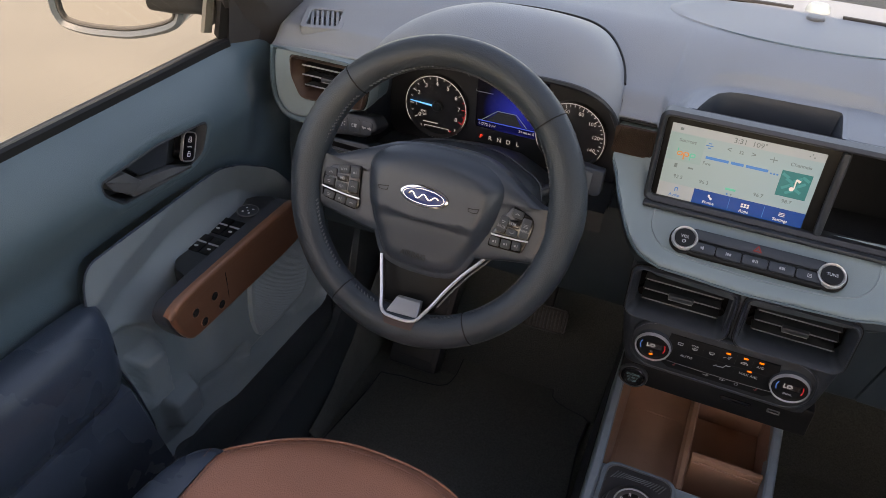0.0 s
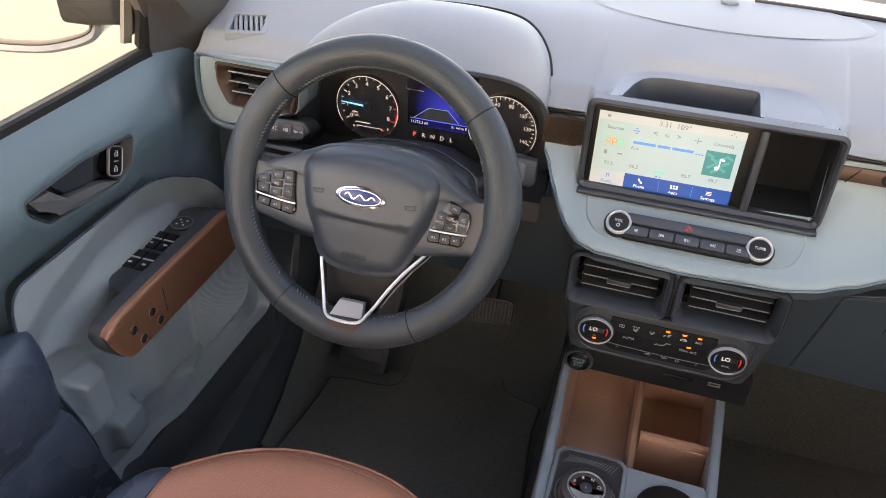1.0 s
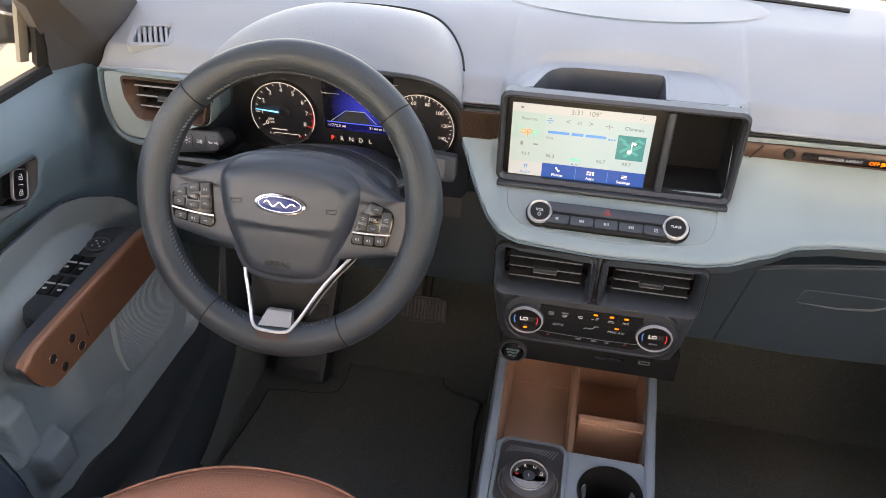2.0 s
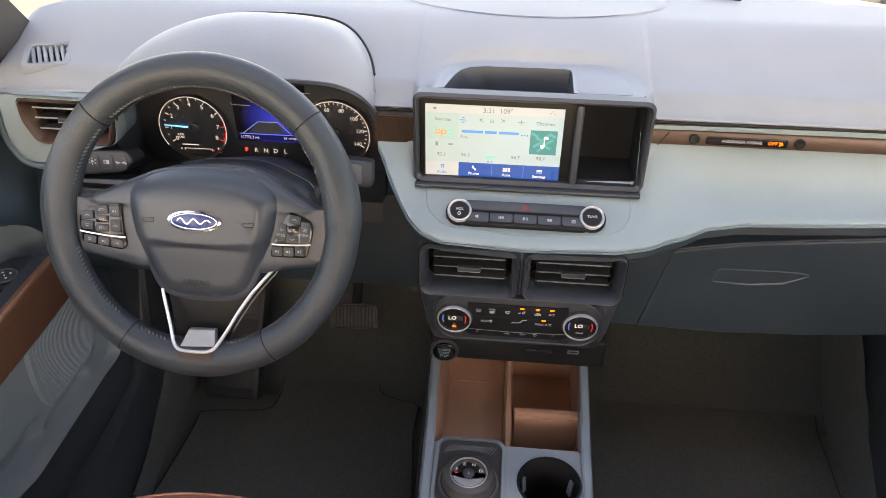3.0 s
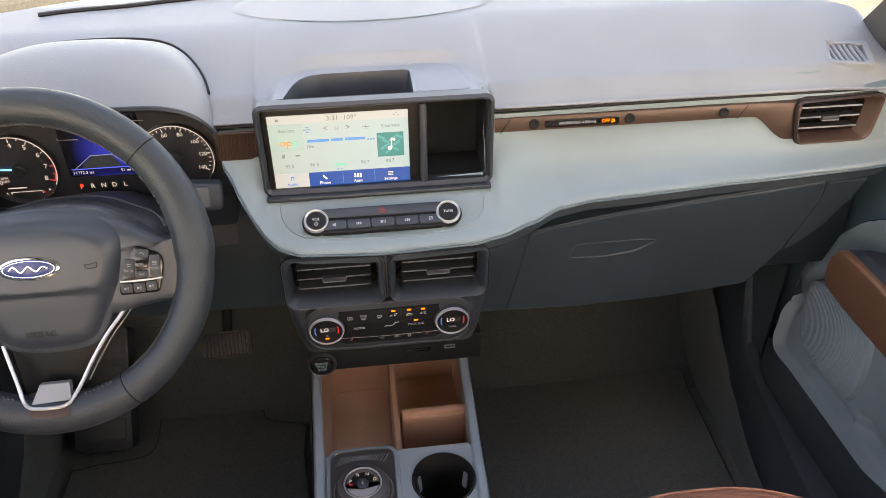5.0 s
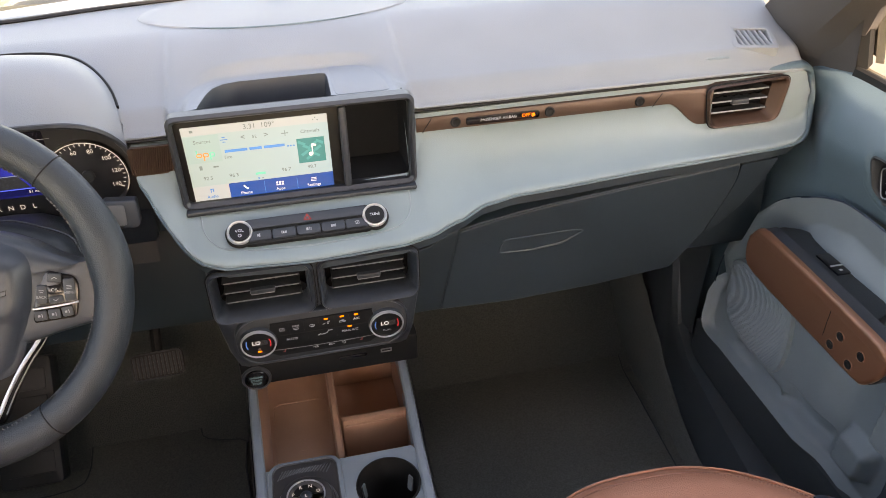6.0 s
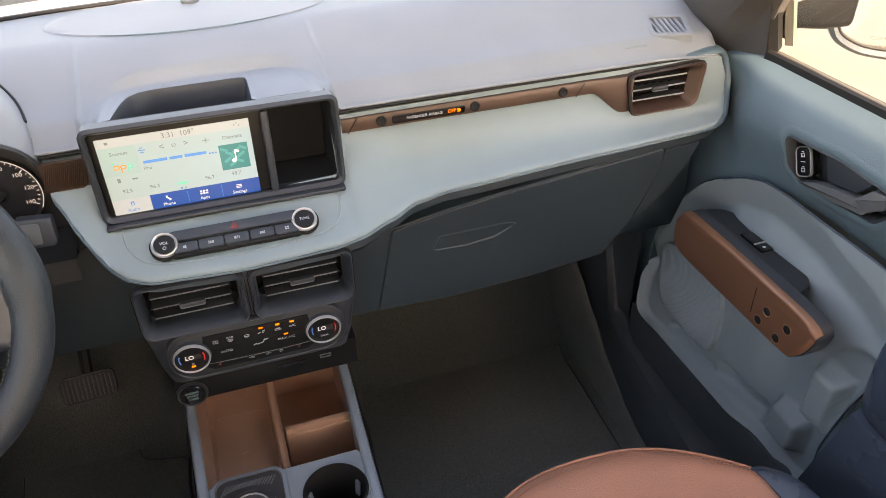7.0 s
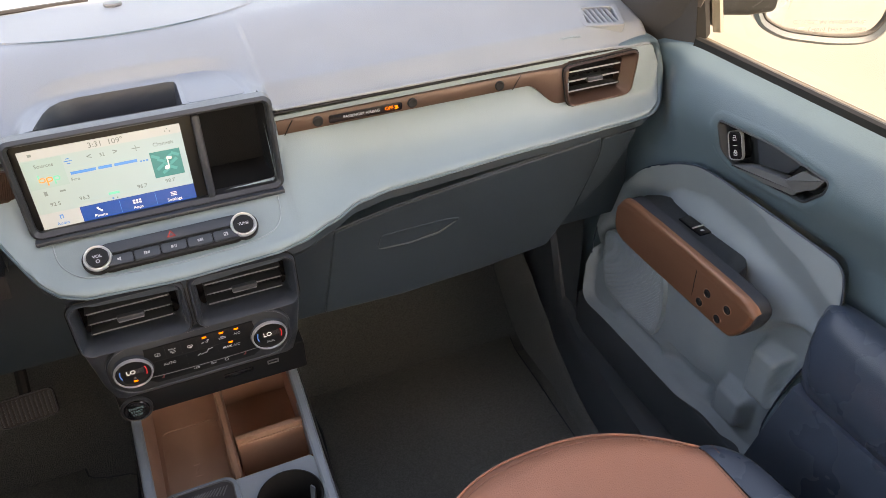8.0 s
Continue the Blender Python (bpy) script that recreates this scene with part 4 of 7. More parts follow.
def ring_knob(parent, m, r, h, face, word=None, wsize=0.006, name="knob"):
    b = bmesh.new()
    lathe(b, [(r * 1.16, -0.002), (r * 1.16, 0.002), (r * 1.08, 0.0035)], m, 40, True, True)
    base = part(name, b, DARK, parent)
    b = bmesh.new()
    lathe(b, [(r * 1.04, 0.002), (r * 1.03, h * 0.55), (r * 0.98, h * 0.95), (r * 0.94, h), (r * 0.84, h * 0.86), (r * 0.80, h * 0.72)], m, 40, True, True)
    part("chrome_ring", b, SATIN, base, "satin silver ring")
    b = bmesh.new()
    lathe(b, [(r * 0.79, h * 0.3), (r * 0.785, h * 0.86), (r * 0.74, h * 0.93), (r * 0.4, h * 0.92)], m, 32, True, True)
    part("cap", b, face, base)
    if word:
        words(word, wsize, m @ pose(0, 0.001 if word == "VOL" else 0, h * 0.94), WHITEI, base)
    return base


k1 = ring_knob(radio, RM @ pose(-0.0815, 0.0, 0), 0.0150, 0.0085, CAP, "VOL", 0.0052, "volume_knob")
bm = bmesh.new()
bezel(bm, circ(0.0022, 16), circ(0.0016, 16), RM @ pose(-0.0815, -0.0052, 0.0082), 0.0004, 0.0001)
part("power_mark", bm, WHITEI, k1)
ring_knob(radio, RM @ pose(0.0815, 0.0, 0), 0.0150, 0.0085, CAP, "TUNE", 0.0048, "tuning_knob")

# ---- centre stack ----
stack = thing("centre_stack", (0, 0.8, 0.45), "charcoal centre stack housing below the fascia lip", "centre stack")
bm = bmesh.new()
secs = [(0.578, 0.137, 0.804, 0.016), (0.512, 0.135, 0.804, 0.016), (0.506, 0.134, 0.774, 0.016), (0.500, 0.134, 0.773, 0.016), (0.430, 0.124, 0.778, 0.016), (0.404, 0.118, 0.788, 0.014), (0.397, 0.114, 0.802, 0.012), (0.394, 0.112, 0.83, 0.012)]
rs = []
for z, hw, y, r in secs:
    rs.append(ring(bm, [(-hw - 0.01, 0.93, z), (-hw, y + r, z), (-hw + r * 0.3, y + r * 0.3, z), (-hw + r, y, z), (hw - r, y, z), (hw - r * 0.3, y + r * 0.3, z), (hw, y + r, z), (hw + 0.01, 0.93, z)]))
skin(bm, rs, False)
part("housing", bm, STACK, stack, sharp=50)
bm = bmesh.new()
box(bm, -0.120, 0.132, 0.350, 0.398, -0.90, -0.806, 0.004, m=Matrix.Rotation(radians(90), 4, "X"))
shelf = part("switch_shelf", bm, CAP, stack, "black ledge with start button and sockets")
SHM = fr((0, 0.806, 0.372))
bm = bmesh.new()
plate(bm, rrect(0.040, 0.006, 0.002), SHM @ pose(0.037, 0.004, 0), 0.0012, 0.0004)
part("card_slot", bm, GLOSS, shelf)
bm = bmesh.new()
bezel(bm, rrect(0.016, 0.0065, 0.001), rrect(0.012, 0.0032, 0.0005), SHM @ pose(0.085, 0.006, 0), 0.0012, 0.0003)
part("usb_socket", bm, SLATE, shelf)
sb = thing("start_button", (-0.1, 0.8, 0.37), "round black engine start button", "button")
m = SHM @ pose(-0.0995, -0.006, 0)
bm = bmesh.new()
lathe(bm, [(0.0205, -0.004), (0.0205, 0.003), (0.019, 0.005), (0.0175, 0.004)], m, 36)
part("ring", bm, BLACK, sb)
bm = bmesh.new()
lathe(bm, [(0.0165, 0.0), (0.0165, 0.0055), (0.0155, 0.0065), (0.008, 0.0068)], m, 32)
cap = part("cap", bm, GLOSS, sb)
BTNT = glow("button_teal", (0.25, 0.45, 0.50), 0.12)
for i, w in enumerate(("ENGINE", "START", "STOP")):
    words(w, 0.0052, m @ pose(0, 0.0056 - 0.0056 * i, 0.0070), BTNT, cap)

for cx, n in ((-0.0665, "left"), (0.0665, "right")):
    m = fr((cx, 0.7695, 0.5385), (1, 0, 0), (0, -0.03, 1))
    slat_vent("centre_air_vent", m, 0.106, 0.058, rrect(0.1280, 0.080, 0.014, 6), rrect(0.109, 0.0600, 0.010, 6), STACK, "rectangular centre air vent with three silver-edged slats", (0.0165, 0.0015, -0.0135), 0.036, slat_w=0.100, top=0.0075, edge_mat=SLATE, edge_w=0.0016)
bm = bmesh.new()
plate(bm, rrect(0.020, 0.074, 0.002), fr((0, 0.7695, 0.5425), (1, 0, 0), (0, -0.03, 1)), 0.001, 0.0008, -0.03)
part("vent_bridge", bm, STACK, stack)

clim = thing("climate_control_panel", (0, 0.77, 0.46), "black climate control panel with two dial displays and amber lights", "control panel")
CM = fr((0.000, 0.7725, 0.4612), (1, 0, 0), (0, -0.06, 1))
bm = bmesh.new()
outl = rrect(0.226, 0.080, 0.034, 8)
plate(bm, outl, CM, 0.004, 0.002, -0.01)
part("panel", bm, BLACK, clim)
bm = bmesh.new()
bezel(bm, outl, inset(outl, 0.0025), CM, 0.0055, 0.001, 0.002)
part("panel_rim", bm, STACK, clim)
bm = bmesh.new()
inn = [(0.074, -0.020), (0.066, 0.028), (-0.066, 0.028), (-0.074, -0.020), (-0.060, -0.030), (0.060, -0.030)]
plate(bm, inn, CM, 0.0062, 0.0015, 0.003)
part("key_field", bm, CAP, clim)
RED, BLU = glow("dial_red", (0.8, 0.06, 0.08), 0.42), glow("dial_blue", (0.08, 0.30, 0.9), 0.45)
DIG = glow("dial_digits", (0.80, 0.88, 1.0), 0.62)
DULLR = mat("printed_dull_red", (0.26, 0.05, 0.05), 0.5, vary=0.02)
DIM = glow("dim_marks", (0.5, 0.5, 0.52), 0.12)
for sx in (-1, 1):
    m = CM @ pose(sx * 0.0835, 0.001, 0.004) @ Matrix.Diagonal((0.85, 0.85, 1.0, 1.0))
    b = bmesh.new()
    lathe(b, [(0.0285, -0.002), (0.0285, 0.002), (0.027, 0.0045)], m, 48)
    dial = part("temperature_dial", b, STACK, clim)
    b = bmesh.new()
    lathe(b, [(0.0270, 0.003), (0.0268, 0.0066), (0.0262, 0.0084), (0.0250, 0.0086), (0.0243, 0.0066)], m, 48, False, False)
    part("chrome_ring", b, SATIN, dial, "satin silver dial ring")
    b = bmesh.new()
    lathe(b, [(0.0245, 0.003), (0.0243, 0.0066), (0.0226, 0.0066), (0.0216, 0.0060), (0.015, 0.0062)], m, 40)
    part("dial_face", b, CAP, dial)
    part("readout", bars(m @ pose(0.002, 0.003, 0.0063), [(0, 0, 0.024, 0.0100)], 0.0003), glow("readout_grey", (0.03, 0.03, 0.035), 0.3), dial, smooth=False)
    words("LO", 0.0100, m @ pose(-0.003, 0.003, 0.0067), DIG, dial)
    for s2, mt in ((-1, BLU), (1, RED)):
        b = bmesh.new()
        tube(b, [m @ Vector((s2 * 0.0182 * math.cos(a), 0.0182 * math.sin(a) + 0.001, 0.0065)) for a in [radians(-24 + 6 * i) for i in range(9)]], 0.0007, 5)
        part("scale_arc", b, mt, dial)
    if sx < 0:
        part("indicator", bars(m @ pose(0, -0.0150, 0.0063), [(0, 0, 0.006, 0.0028)], 0.0005), AMBER, dial, smooth=False)
        b = bmesh.new()
        bezel(b, circ(0.0018, 14), circ(0.0012, 14), m @ pose(0, -0.0095, 0.0063), 0.0004, 0.0001)
        part("power_mark", b, DIM, dial)
    else:
        words("DUAL", 0.0048, m @ pose(0, -0.0115, 0.0065), ICON, dial)
for x, w in ((-0.0407, "AUTO"), (0.0350, "MAX A/C")):
    words(w, 0.0054, CM @ pose(x, -0.0020, 0.0064), ICON, clim)
words("A/C", 0.0052, CM @ pose(0.0448, 0.0165, 0.0064), ICON, clim)
words("MAX", 0.0042, CM @ pose(-0.0338, 0.0195, 0.0064), ICON, clim)
for x, y in ((0.0055, 0.0240), (0.0262, 0.0240), (0.0448, 0.0240), (0.0350, 0.0050)):
    part("indicator", bars(CM @ pose(x, y, 0.0063), [(0, 0, 0.0054, 0.0024)], 0.0005), AMBER, clim, smooth=False)
icons = [(-0.0517, 0.0165, [(0, 0, 0.0065, 0.0050), (0, 0, 0.003, 0.0008, 45)]), (-0.0338, 0.0150, [(0, 0, 0.0065, 0.0028), (0, -0.0022, 0.003, 0.0008)]), (-0.0131, 0.0165, [(0, 0, 0.0065, 0.0032), (0, -0.0025, 0.004, 0.0008)]),
         (0.0055, 0.0160, [(-0.003, 0, 0.004, 0.0010, 30), (0.0022, 0.001, 0.0026, 0.0042, -20), (0.004, 0.003, 0.002, 0.0020)]), (0.0262, 0.0160, [(0, -0.0008, 0.0085, 0.0026), (0, 0.0014, 0.005, 0.0010)]),
         (0.002, -0.0005, [(-0.007, -0.001, 0.005, 0.0010, 30), (-0.001, -0.001, 0.008, 0.0010, 10), (0.004, 0.002, 0.007, 0.0010, 60), (0.008, 0.004, 0.005, 0.0010, 10)]),
         (-0.011, -0.0225, [(0, 0, 0.0045, 0.0028), (-0.004, 0, 0.002, 0.0008)]), (0.0076, -0.0225, [(0, 0, 0.0045, 0.0028), (0.004, 0, 0.002, 0.0008)]), (0.0255, -0.0225, [(0, 0, 0.0042, 0.0042, 20)])]
for x, y, rc in icons:
    b = bmesh.new()
    for q in rc:
        qm = CM @ pose(x + q[0], y + q[1], 0.0063, 0, 0, q[4] if len(q) > 4 else 0)
        if q[3] >= 0.0025:
            o_ = rrect(q[2], q[3], 0.0008, 2)
            bezel(b, o_, inset(o_, 0.00065), qm, 0.0003, 0.0001)
        else:
            plate(b, rrect(q[2], min(q[3], 0.0010), 0.0003, 1), qm, 0.0003)
    part("key_mark", b, ICON, clim)
for x in (-0.0520, 0.0496):
    part("seat_heat_mark", bars(CM @ pose(x, -0.0205, 0.0066), [(0, 0, 0.0016, 0.004, -20), (-0.001, -0.0020, 0.0032, 0.0013)], 0.0003), DULLR, clim, smooth=False)
bm = bmesh.new()
tube(bm, [CM @ Vector((-0.072 + 0.0024 * i * 2.5, -0.0165 - 0.0035 * math.sin(math.pi * i / 24) ** 0.5 * 0.8, 0.0064)) for i in range(25)], 0.0004, 5)
part("silver_line", bm, SLATE, clim)
for x in (-0.0425, -0.0235, -0.0040, 0.0158, 0.0355):
    part("key_gap", bars(CM @ pose(x, 0.0165, 0.0062), [(0, 0, 0.0006, 0.019)], 0.0003), DARK, clim, smooth=False)
part("key_gap", bars(CM @ pose(0, 0.0062, 0.0062), [(0, 0, 0.130, 0.0006), (-0.020, -0.010, 0.0006, 0.016), (0.018, -0.010, 0.0006, 0.016)], 0.0003), DARK, clim, smooth=False)

# ---- instrument cluster ----
clus = thing("instrument_cluster", (-0.37, 0.93, 0.645), "dark instrument cluster with two round dials and a blue display", "instrument cluster")
KM = fr((-0.370, 0.932, 0.645), (1, 0, 0), (0, 0.0, 1))
bm = bmesh.new()
plate(bm, rrect(0.36, 0.15, 0.04, 6), KM, -0.003, 0, -0.006)
CLUS = mat("cluster_satin_black", (0.036, 0.037, 0.042), 0.30, vary=0.05)
face = part("face", bm, CLUS, clus)
# tunnel walls from the hood rim to the face
bm = bmesh.new()
mouth = [Vector((-0.552, 0.850, 0.585)), Vector((-0.551, 0.852, 0.64)), *arch, Vector((-0.187, 0.852, 0.64)), Vector((-0.187, 0.850, 0.585))]
A0 = [p + Vector((0, 0.012, -0.004)) for p in mouth]
A1 = []
for p in mouth:
    A1.append(Vector((-0.370 + (p.x + 0.370) * 0.99, 0.935, 0.645 + (p.z - 0.645) * 0.78)))
skin(bm, [ring(bm, A0), ring(bm, A1)], False)
part("shroud", bm, STACK, clus, "black shroud round the dials")
bm = bmesh.new()
rows = []
for i in range(13):
    x = -0.545 + 0.355 * i / 12
    bow = 0.02 * (1 - ((x + 0.3675) / 0.1775) ** 2)
    rows.append(ring(bm, [(x, 0.934, 0.583), (x, 0.90, 0.586 - bow * 0.1), (x, 0.850, 0.583), (x, 0.845, 0.555)]))
skin(bm, rows, False)
part("lower_bezel", bm, BLACK, clus)
DW = glow("dial_white", (0.85, 0.9, 0.95), 0.36)
NEED = glow("needle_blue", (0.05, 0.42, 0.95), 1.2)


E_LOW = glow("cluster_low_blue", (0.006, 0.010, 0.10), 0.5)


def dial(name, cx, cz, r, a0, a1, labels, step, red_from=None, needle=None):
    m = KM @ pose(cx + 0.370, cz - 0.645, -0.002)
    b = bmesh.new()
    lathe(b, [(r * 1.07, -0.001), (r * 1.07, 0.006), (r * 1.04, 0.008), (r * 1.0, 0.003), (r * 0.98, 0.0005)], m, 48, True, True)
    d = part(name, b, CLUS, clus)
    b = bmesh.new()
    n = 40
    tube(b, [m @ Vector((r * 1.045 * math.cos(radians(a0 + (a1 - a0) * i / n)), r * 1.045 * math.sin(radians(a0 + (a1 - a0) * i / n)), 0.0078)) for i in range(n + 1)], 0.0006, 5)
    part("dial_rim", b, DW, d)
    rc, rd = [], []
    for i in range(step * (len(labels) - 1) + 1):
        k = i / (step * (len(labels) - 1))
        a = a0 + (a1 - a0) * k
        L = 0.0055 if i % step == 0 else 0.003
        row = ((r * 0.955 - L / 2) * math.cos(radians(a)), (r * 0.955 - L / 2) * math.sin(radians(a)), L, 0.0012, a)
        (rd if red_from is not None and k > red_from else rc).append(row)
    part("dial_ticks", bars(m @ pose(0, 0, 0.0010), rc, 0.0003), DW, d, smooth=False)
    if rd:
        part("red_ticks", bars(m @ pose(0, 0, 0.0010), rd, 0.0003), RED, d, smooth=False)
        b = bmesh.new()
        tube(b, [m @ Vector((r * 0.97 * math.cos(radians(a0 + (a1 - a0) * (red_from + (1 - red_from) * i / 10))), r * 0.97 * math.sin(radians(a0 + (a1 - a0) * (red_from + (1 - red_from) * i / 10))), 0.0012)) for i in range(11)], 0.0007, 4)
        part("red_zone", b, RED, d)
    for i, t in enumerate(labels):
        a = radians(a0 + (a1 - a0) * i / (len(labels) - 1))
        words(t, r * (0.20 if len(t) < 2 else 0.165), m @ pose(r * 0.74 * math.cos(a), r * 0.74 * math.sin(a), 0.0012), DW, d)
    if needle is not None:
        b = bmesh.new()
        a = radians(needle)
        c, s = math.cos(a), math.sin(a)
        tube(b, [m @ Vector((0.002 * c, 0.002 * s, 0.004)), m @ Vector((r * 0.93 * c, r * 0.93 * s, 0.004))], [0.0016, 0.0007], 6)
        part("needle", b, NEED, d, "lit blue needle")
        b = bmesh.new()
        lathe(b, [(0.008, 0), (0.008, 0.005), (0.006, 0.0065)], m, 20)
        part("needle_cap", b, BLACK, d)
    return d, m


td, tm = dial("rev_counter", -0.4705, 0.6410, 0.0462, 214, -28, list("012345678"), 2, 0.76, 177)
words("RPM", 0.0050, tm @ pose(-0.0225, -0.0130, 0.0012), DW, td)
words("x1000", 0.0042, tm @ pose(-0.0225, -0.0175, 0.0012), DW, td)
dial("speedometer", -0.2670, 0.6430, 0.0470, 208, -28, ["0", "20", "40", "60", "80", "100", "120", "140"], 4, None, 208)
CB, CB2 = glow("cluster_blue", (0.010, 0.018, 0.25), 0.62), glow("cluster_grey", (0.030, 0.040, 0.055), 0.5)
bm = bmesh.new()
plate(bm, rrect(0.104, 0.088, 0.004), KM @ pose(0.012, 0.022, -0.003), 0.0012)
cd = part("cluster_display", bm, CB, clus, "deep blue driver display")
nt = CB.node_tree
nt.nodes["Principled BSDF"].inputs["Base Color"].default_value = (0.004, 0.004, 0.010, 1)
_tc = nt.nodes.new("ShaderNodeTexCoord")
_gr = nt.nodes.new("ShaderNodeTexGradient")
_gr.gradient_type = "SPHERICAL"
_mp = nt.nodes.new("ShaderNodeMapping")
_mp.inputs["Location"].default_value = (0.350, -0.93, -0.656)
_mp2 = nt.nodes.new("ShaderNodeMapping")
_mp2.inputs["Scale"].default_value = (20, 1, 20)
_rp = nt.nodes.new("ShaderNodeValToRGB")
nt.links.new(_tc.outputs["Object"], _mp.inputs[0])
nt.links.new(_mp.outputs[0], _mp2.inputs[0])
nt.links.new(_mp2.outputs[0], _gr.inputs[0])
nt.links.new(_gr.outputs[0], _rp.inputs[0])
_rp.color_ramp.elements[0].color = (0.002, 0.002, 0.004, 1)
_rp.color_ramp.elements[1].color = (0.02, 0.045, 0.60, 1)
nt.links.new(_rp.outputs[0], nt.nodes["Principled BSDF"].inputs["Emission Color"])
DM = KM @ pose(0, 0, -0.0015)
bm = bmesh.new()
plate(bm, [(0.0305, -0.0085), (0.0200, 0.0080), (-0.0060, 0.0076), (-0.0230, -0.0092)], DM, 0.0003)
part("lane_picture", bm, CB2, cd)
bm = bmesh.new()
tube(bm, [DM @ Vector(p) for p in ((0.0385, -0.0085, 0.0004), (0.0215, 0.0090, 0.0004), (-0.0070, 0.0086, 0.0004), (-0.0300, -0.0095, 0.0004))], 0.0005, 4)
part("lane_line", bm, E_GREY, cd)
CL = glow("cluster_line", (0.05, 0.12, 0.75), 0.8)
for q in ((0.0072, -0.0105, 0.086, 0.0012), (0.0072, -0.0155, 0.086, 0.0085)):
    part("cluster_line", bars(DM, [q], 0.0001), CL if q[3] < 0.002 else E_LOW, cd, smooth=False)
for q in ((-0.0375, 0.0548, 0.034, 0.0008), (-0.0285, 0.0328, 0.026, 0.0008), (0.0590, 0.0545, 0.024, 0.0008)):
    part("cluster_mark", bars(DM, [q, (q[0] - q[2] / 2, q[1] + (0.0014 if q[1] < 0.04 else -0.0014), 0.0008, 0.0036, 30)], 0.0002), ICON, clus, smooth=False)
words("11772.3 mi", 0.0060, DM @ pose(-0.0215, -0.0158, 0.0004), DW, cd)
words("51 mi to E", 0.0056, DM @ pose(0.0390, -0.0150, 0.0004), DW, cd)
words("MPH", 0.0050, DM @ pose(0.0400, 0.0138, 0.0004), DW, cd)
words("0", 0.010, DM @ pose(0.0400, 0.0220, 0.0004), DW, cd)
for i, t in enumerate("PRNDL"):
    words(t, 0.0092, KM @ pose(-0.0295 + 0.0142 * i, -0.0368, -0.002), glow("gear_red", (1.0, 0.08, 0.05), 1.2) if t == "P" else DW, clus)
GA = KM @ pose(0, 0, -0.0015)
part("gauge_bar", bars(GA, [(-0.1010, -0.0385, 0.040, 0.0008), (-0.1210, -0.0400, 0.0008, 0.0036), (-0.0810, -0.0400, 0.0008, 0.0036), (-0.1115, -0.0325, 0.024, 0.0014)], 0.0004), DW, clus, smooth=False)
words("E", 0.0056, GA @ pose(-0.1262, -0.0405, 0), DW, clus)
words("H", 0.0050, GA @ pose(-0.0785, -0.0408, 0), RED, clus)
part("temperature_mark", bars(GA, [(-0.0715, -0.0385, 0.0012, 0.006), (-0.0700, -0.0378, 0.003, 0.0010), (-0.0715, -0.0425, 0.008, 0.0012)], 0.0004), DW, clus, smooth=False)

# light switch pod left of the column
lp = thing("light_switch_panel", (-0.58, 0.85, 0.62), "black lighting switch panel beside the steering wheel", "control panel")
LM = fr((-0.5720, 0.846, 0.6275), (1, 0, 0), (0, 0.30, 1))
bm = bmesh.new()
plate(bm, rounded([(-0.048, -0.0235), (-0.036, -0.0215), (0.034, -0.0140), (0.052, 0.002), (0.040, 0.0165), (-0.048, 0.0135)], 0.007), LM, 0.006, 0.004, -0.03, 3)
part("panel", bm, BLACK, lp)
for x, rc in ((-0.0064, [(0, 0, 0.003, 0.003), (0, 0.004, 0.001, 0.002), (0, -0.004, 0.001, 0.002), (0.004, 0.002, 0.002, 0.001, 30), (-0.004, 0.002, 0.002, 0.001, -30), (0.004, -0.002, 0.002, 0.001, -30), (-0.004, -0.002, 0.002, 0.001, 30)]), (0.0135, [(0.0015, 0, 0.004, 0.005), (-0.003, 0.0018, 0.003, 0.0008), (-0.003, 0, 0.003, 0.0008), (-0.003, -0.0018, 0.003, 0.0008)]), (0.0334, [(-0.003, 0, 0.004, 0.002), (0.003, 0, 0.004, 0.002), (-0.0055, 0, 0.0025, 0.0045, 45), (0.0055, 0, 0.0025, 0.0045, 45)])):
    b = bmesh.new()
    plate(b, rrect(0.0170, 0.019, 0.004), LM @ pose(x, 0, 0.004), 0.0028, 0.0008)
    s = part("switch", b, STACK, lp)
    part("switch_mark", bars(LM @ pose(x, 0, 0.0069), rc, 0.0003), ICON, s, smooth=False)
bm = bmesh.new()
plate(bm, rounded([(-0.050, -0.085), (0.050, -0.085), (0.046, -0.034), (0.038, -0.024), (-0.050, -0.026)], 0.006), LM, 0.002, 0.003, -0.03, 3)
lpl = part("lower_panel", bm, LOWER, lp)
bm = bmesh.new()
plate(bm, rounded([(-0.046, -0.0375), (0.030, -0.0385), (0.036, -0.0320), (-0.046, -0.0305)], 0.002), LM, 0.0026, 0, -0.002)
part("coin_slot", bm, DUCT, lpl, "dark slot")
bm = bmesh.new()
tube(bm, [LM @ Vector((-0.046, -0.0400, 0.003)), LM @ Vector((0.028, -0.0408, 0.003))], 0.0016, 6)
part("slot_lip", bm, STACK, lpl)

# ---- glove box ----
gb = thing("glove_box", (0.42, 0.83, 0.5), "closed dark slate glove box with a recessed pull", "glove box")
GM = fr((0.395, 0.838, 0.498), (1, 0, 0), (0, -0.10, 1))
bm = bmesh.new()
gl = rounded([(-0.197, 0.052), (-0.209, -0.020), (-0.222, -0.090), (-0.110, -0.094), (0.02, -0.088), (0.140, -0.075), (0.180, -0.016), (0.204, 0.048), (0.212, 0.078), (0.211, 0.1055), (0.105, 0.0945), (-0.059, 0.0770), (-0.117, 0.0685), (-0.157, 0.0610)], 0.006)
plate(bm, gl, GM, 0.008, 0.003, -0.04, 3)
gd = part("door", bm, LOWER, gb, sharp=12)
bm = bmesh.new()
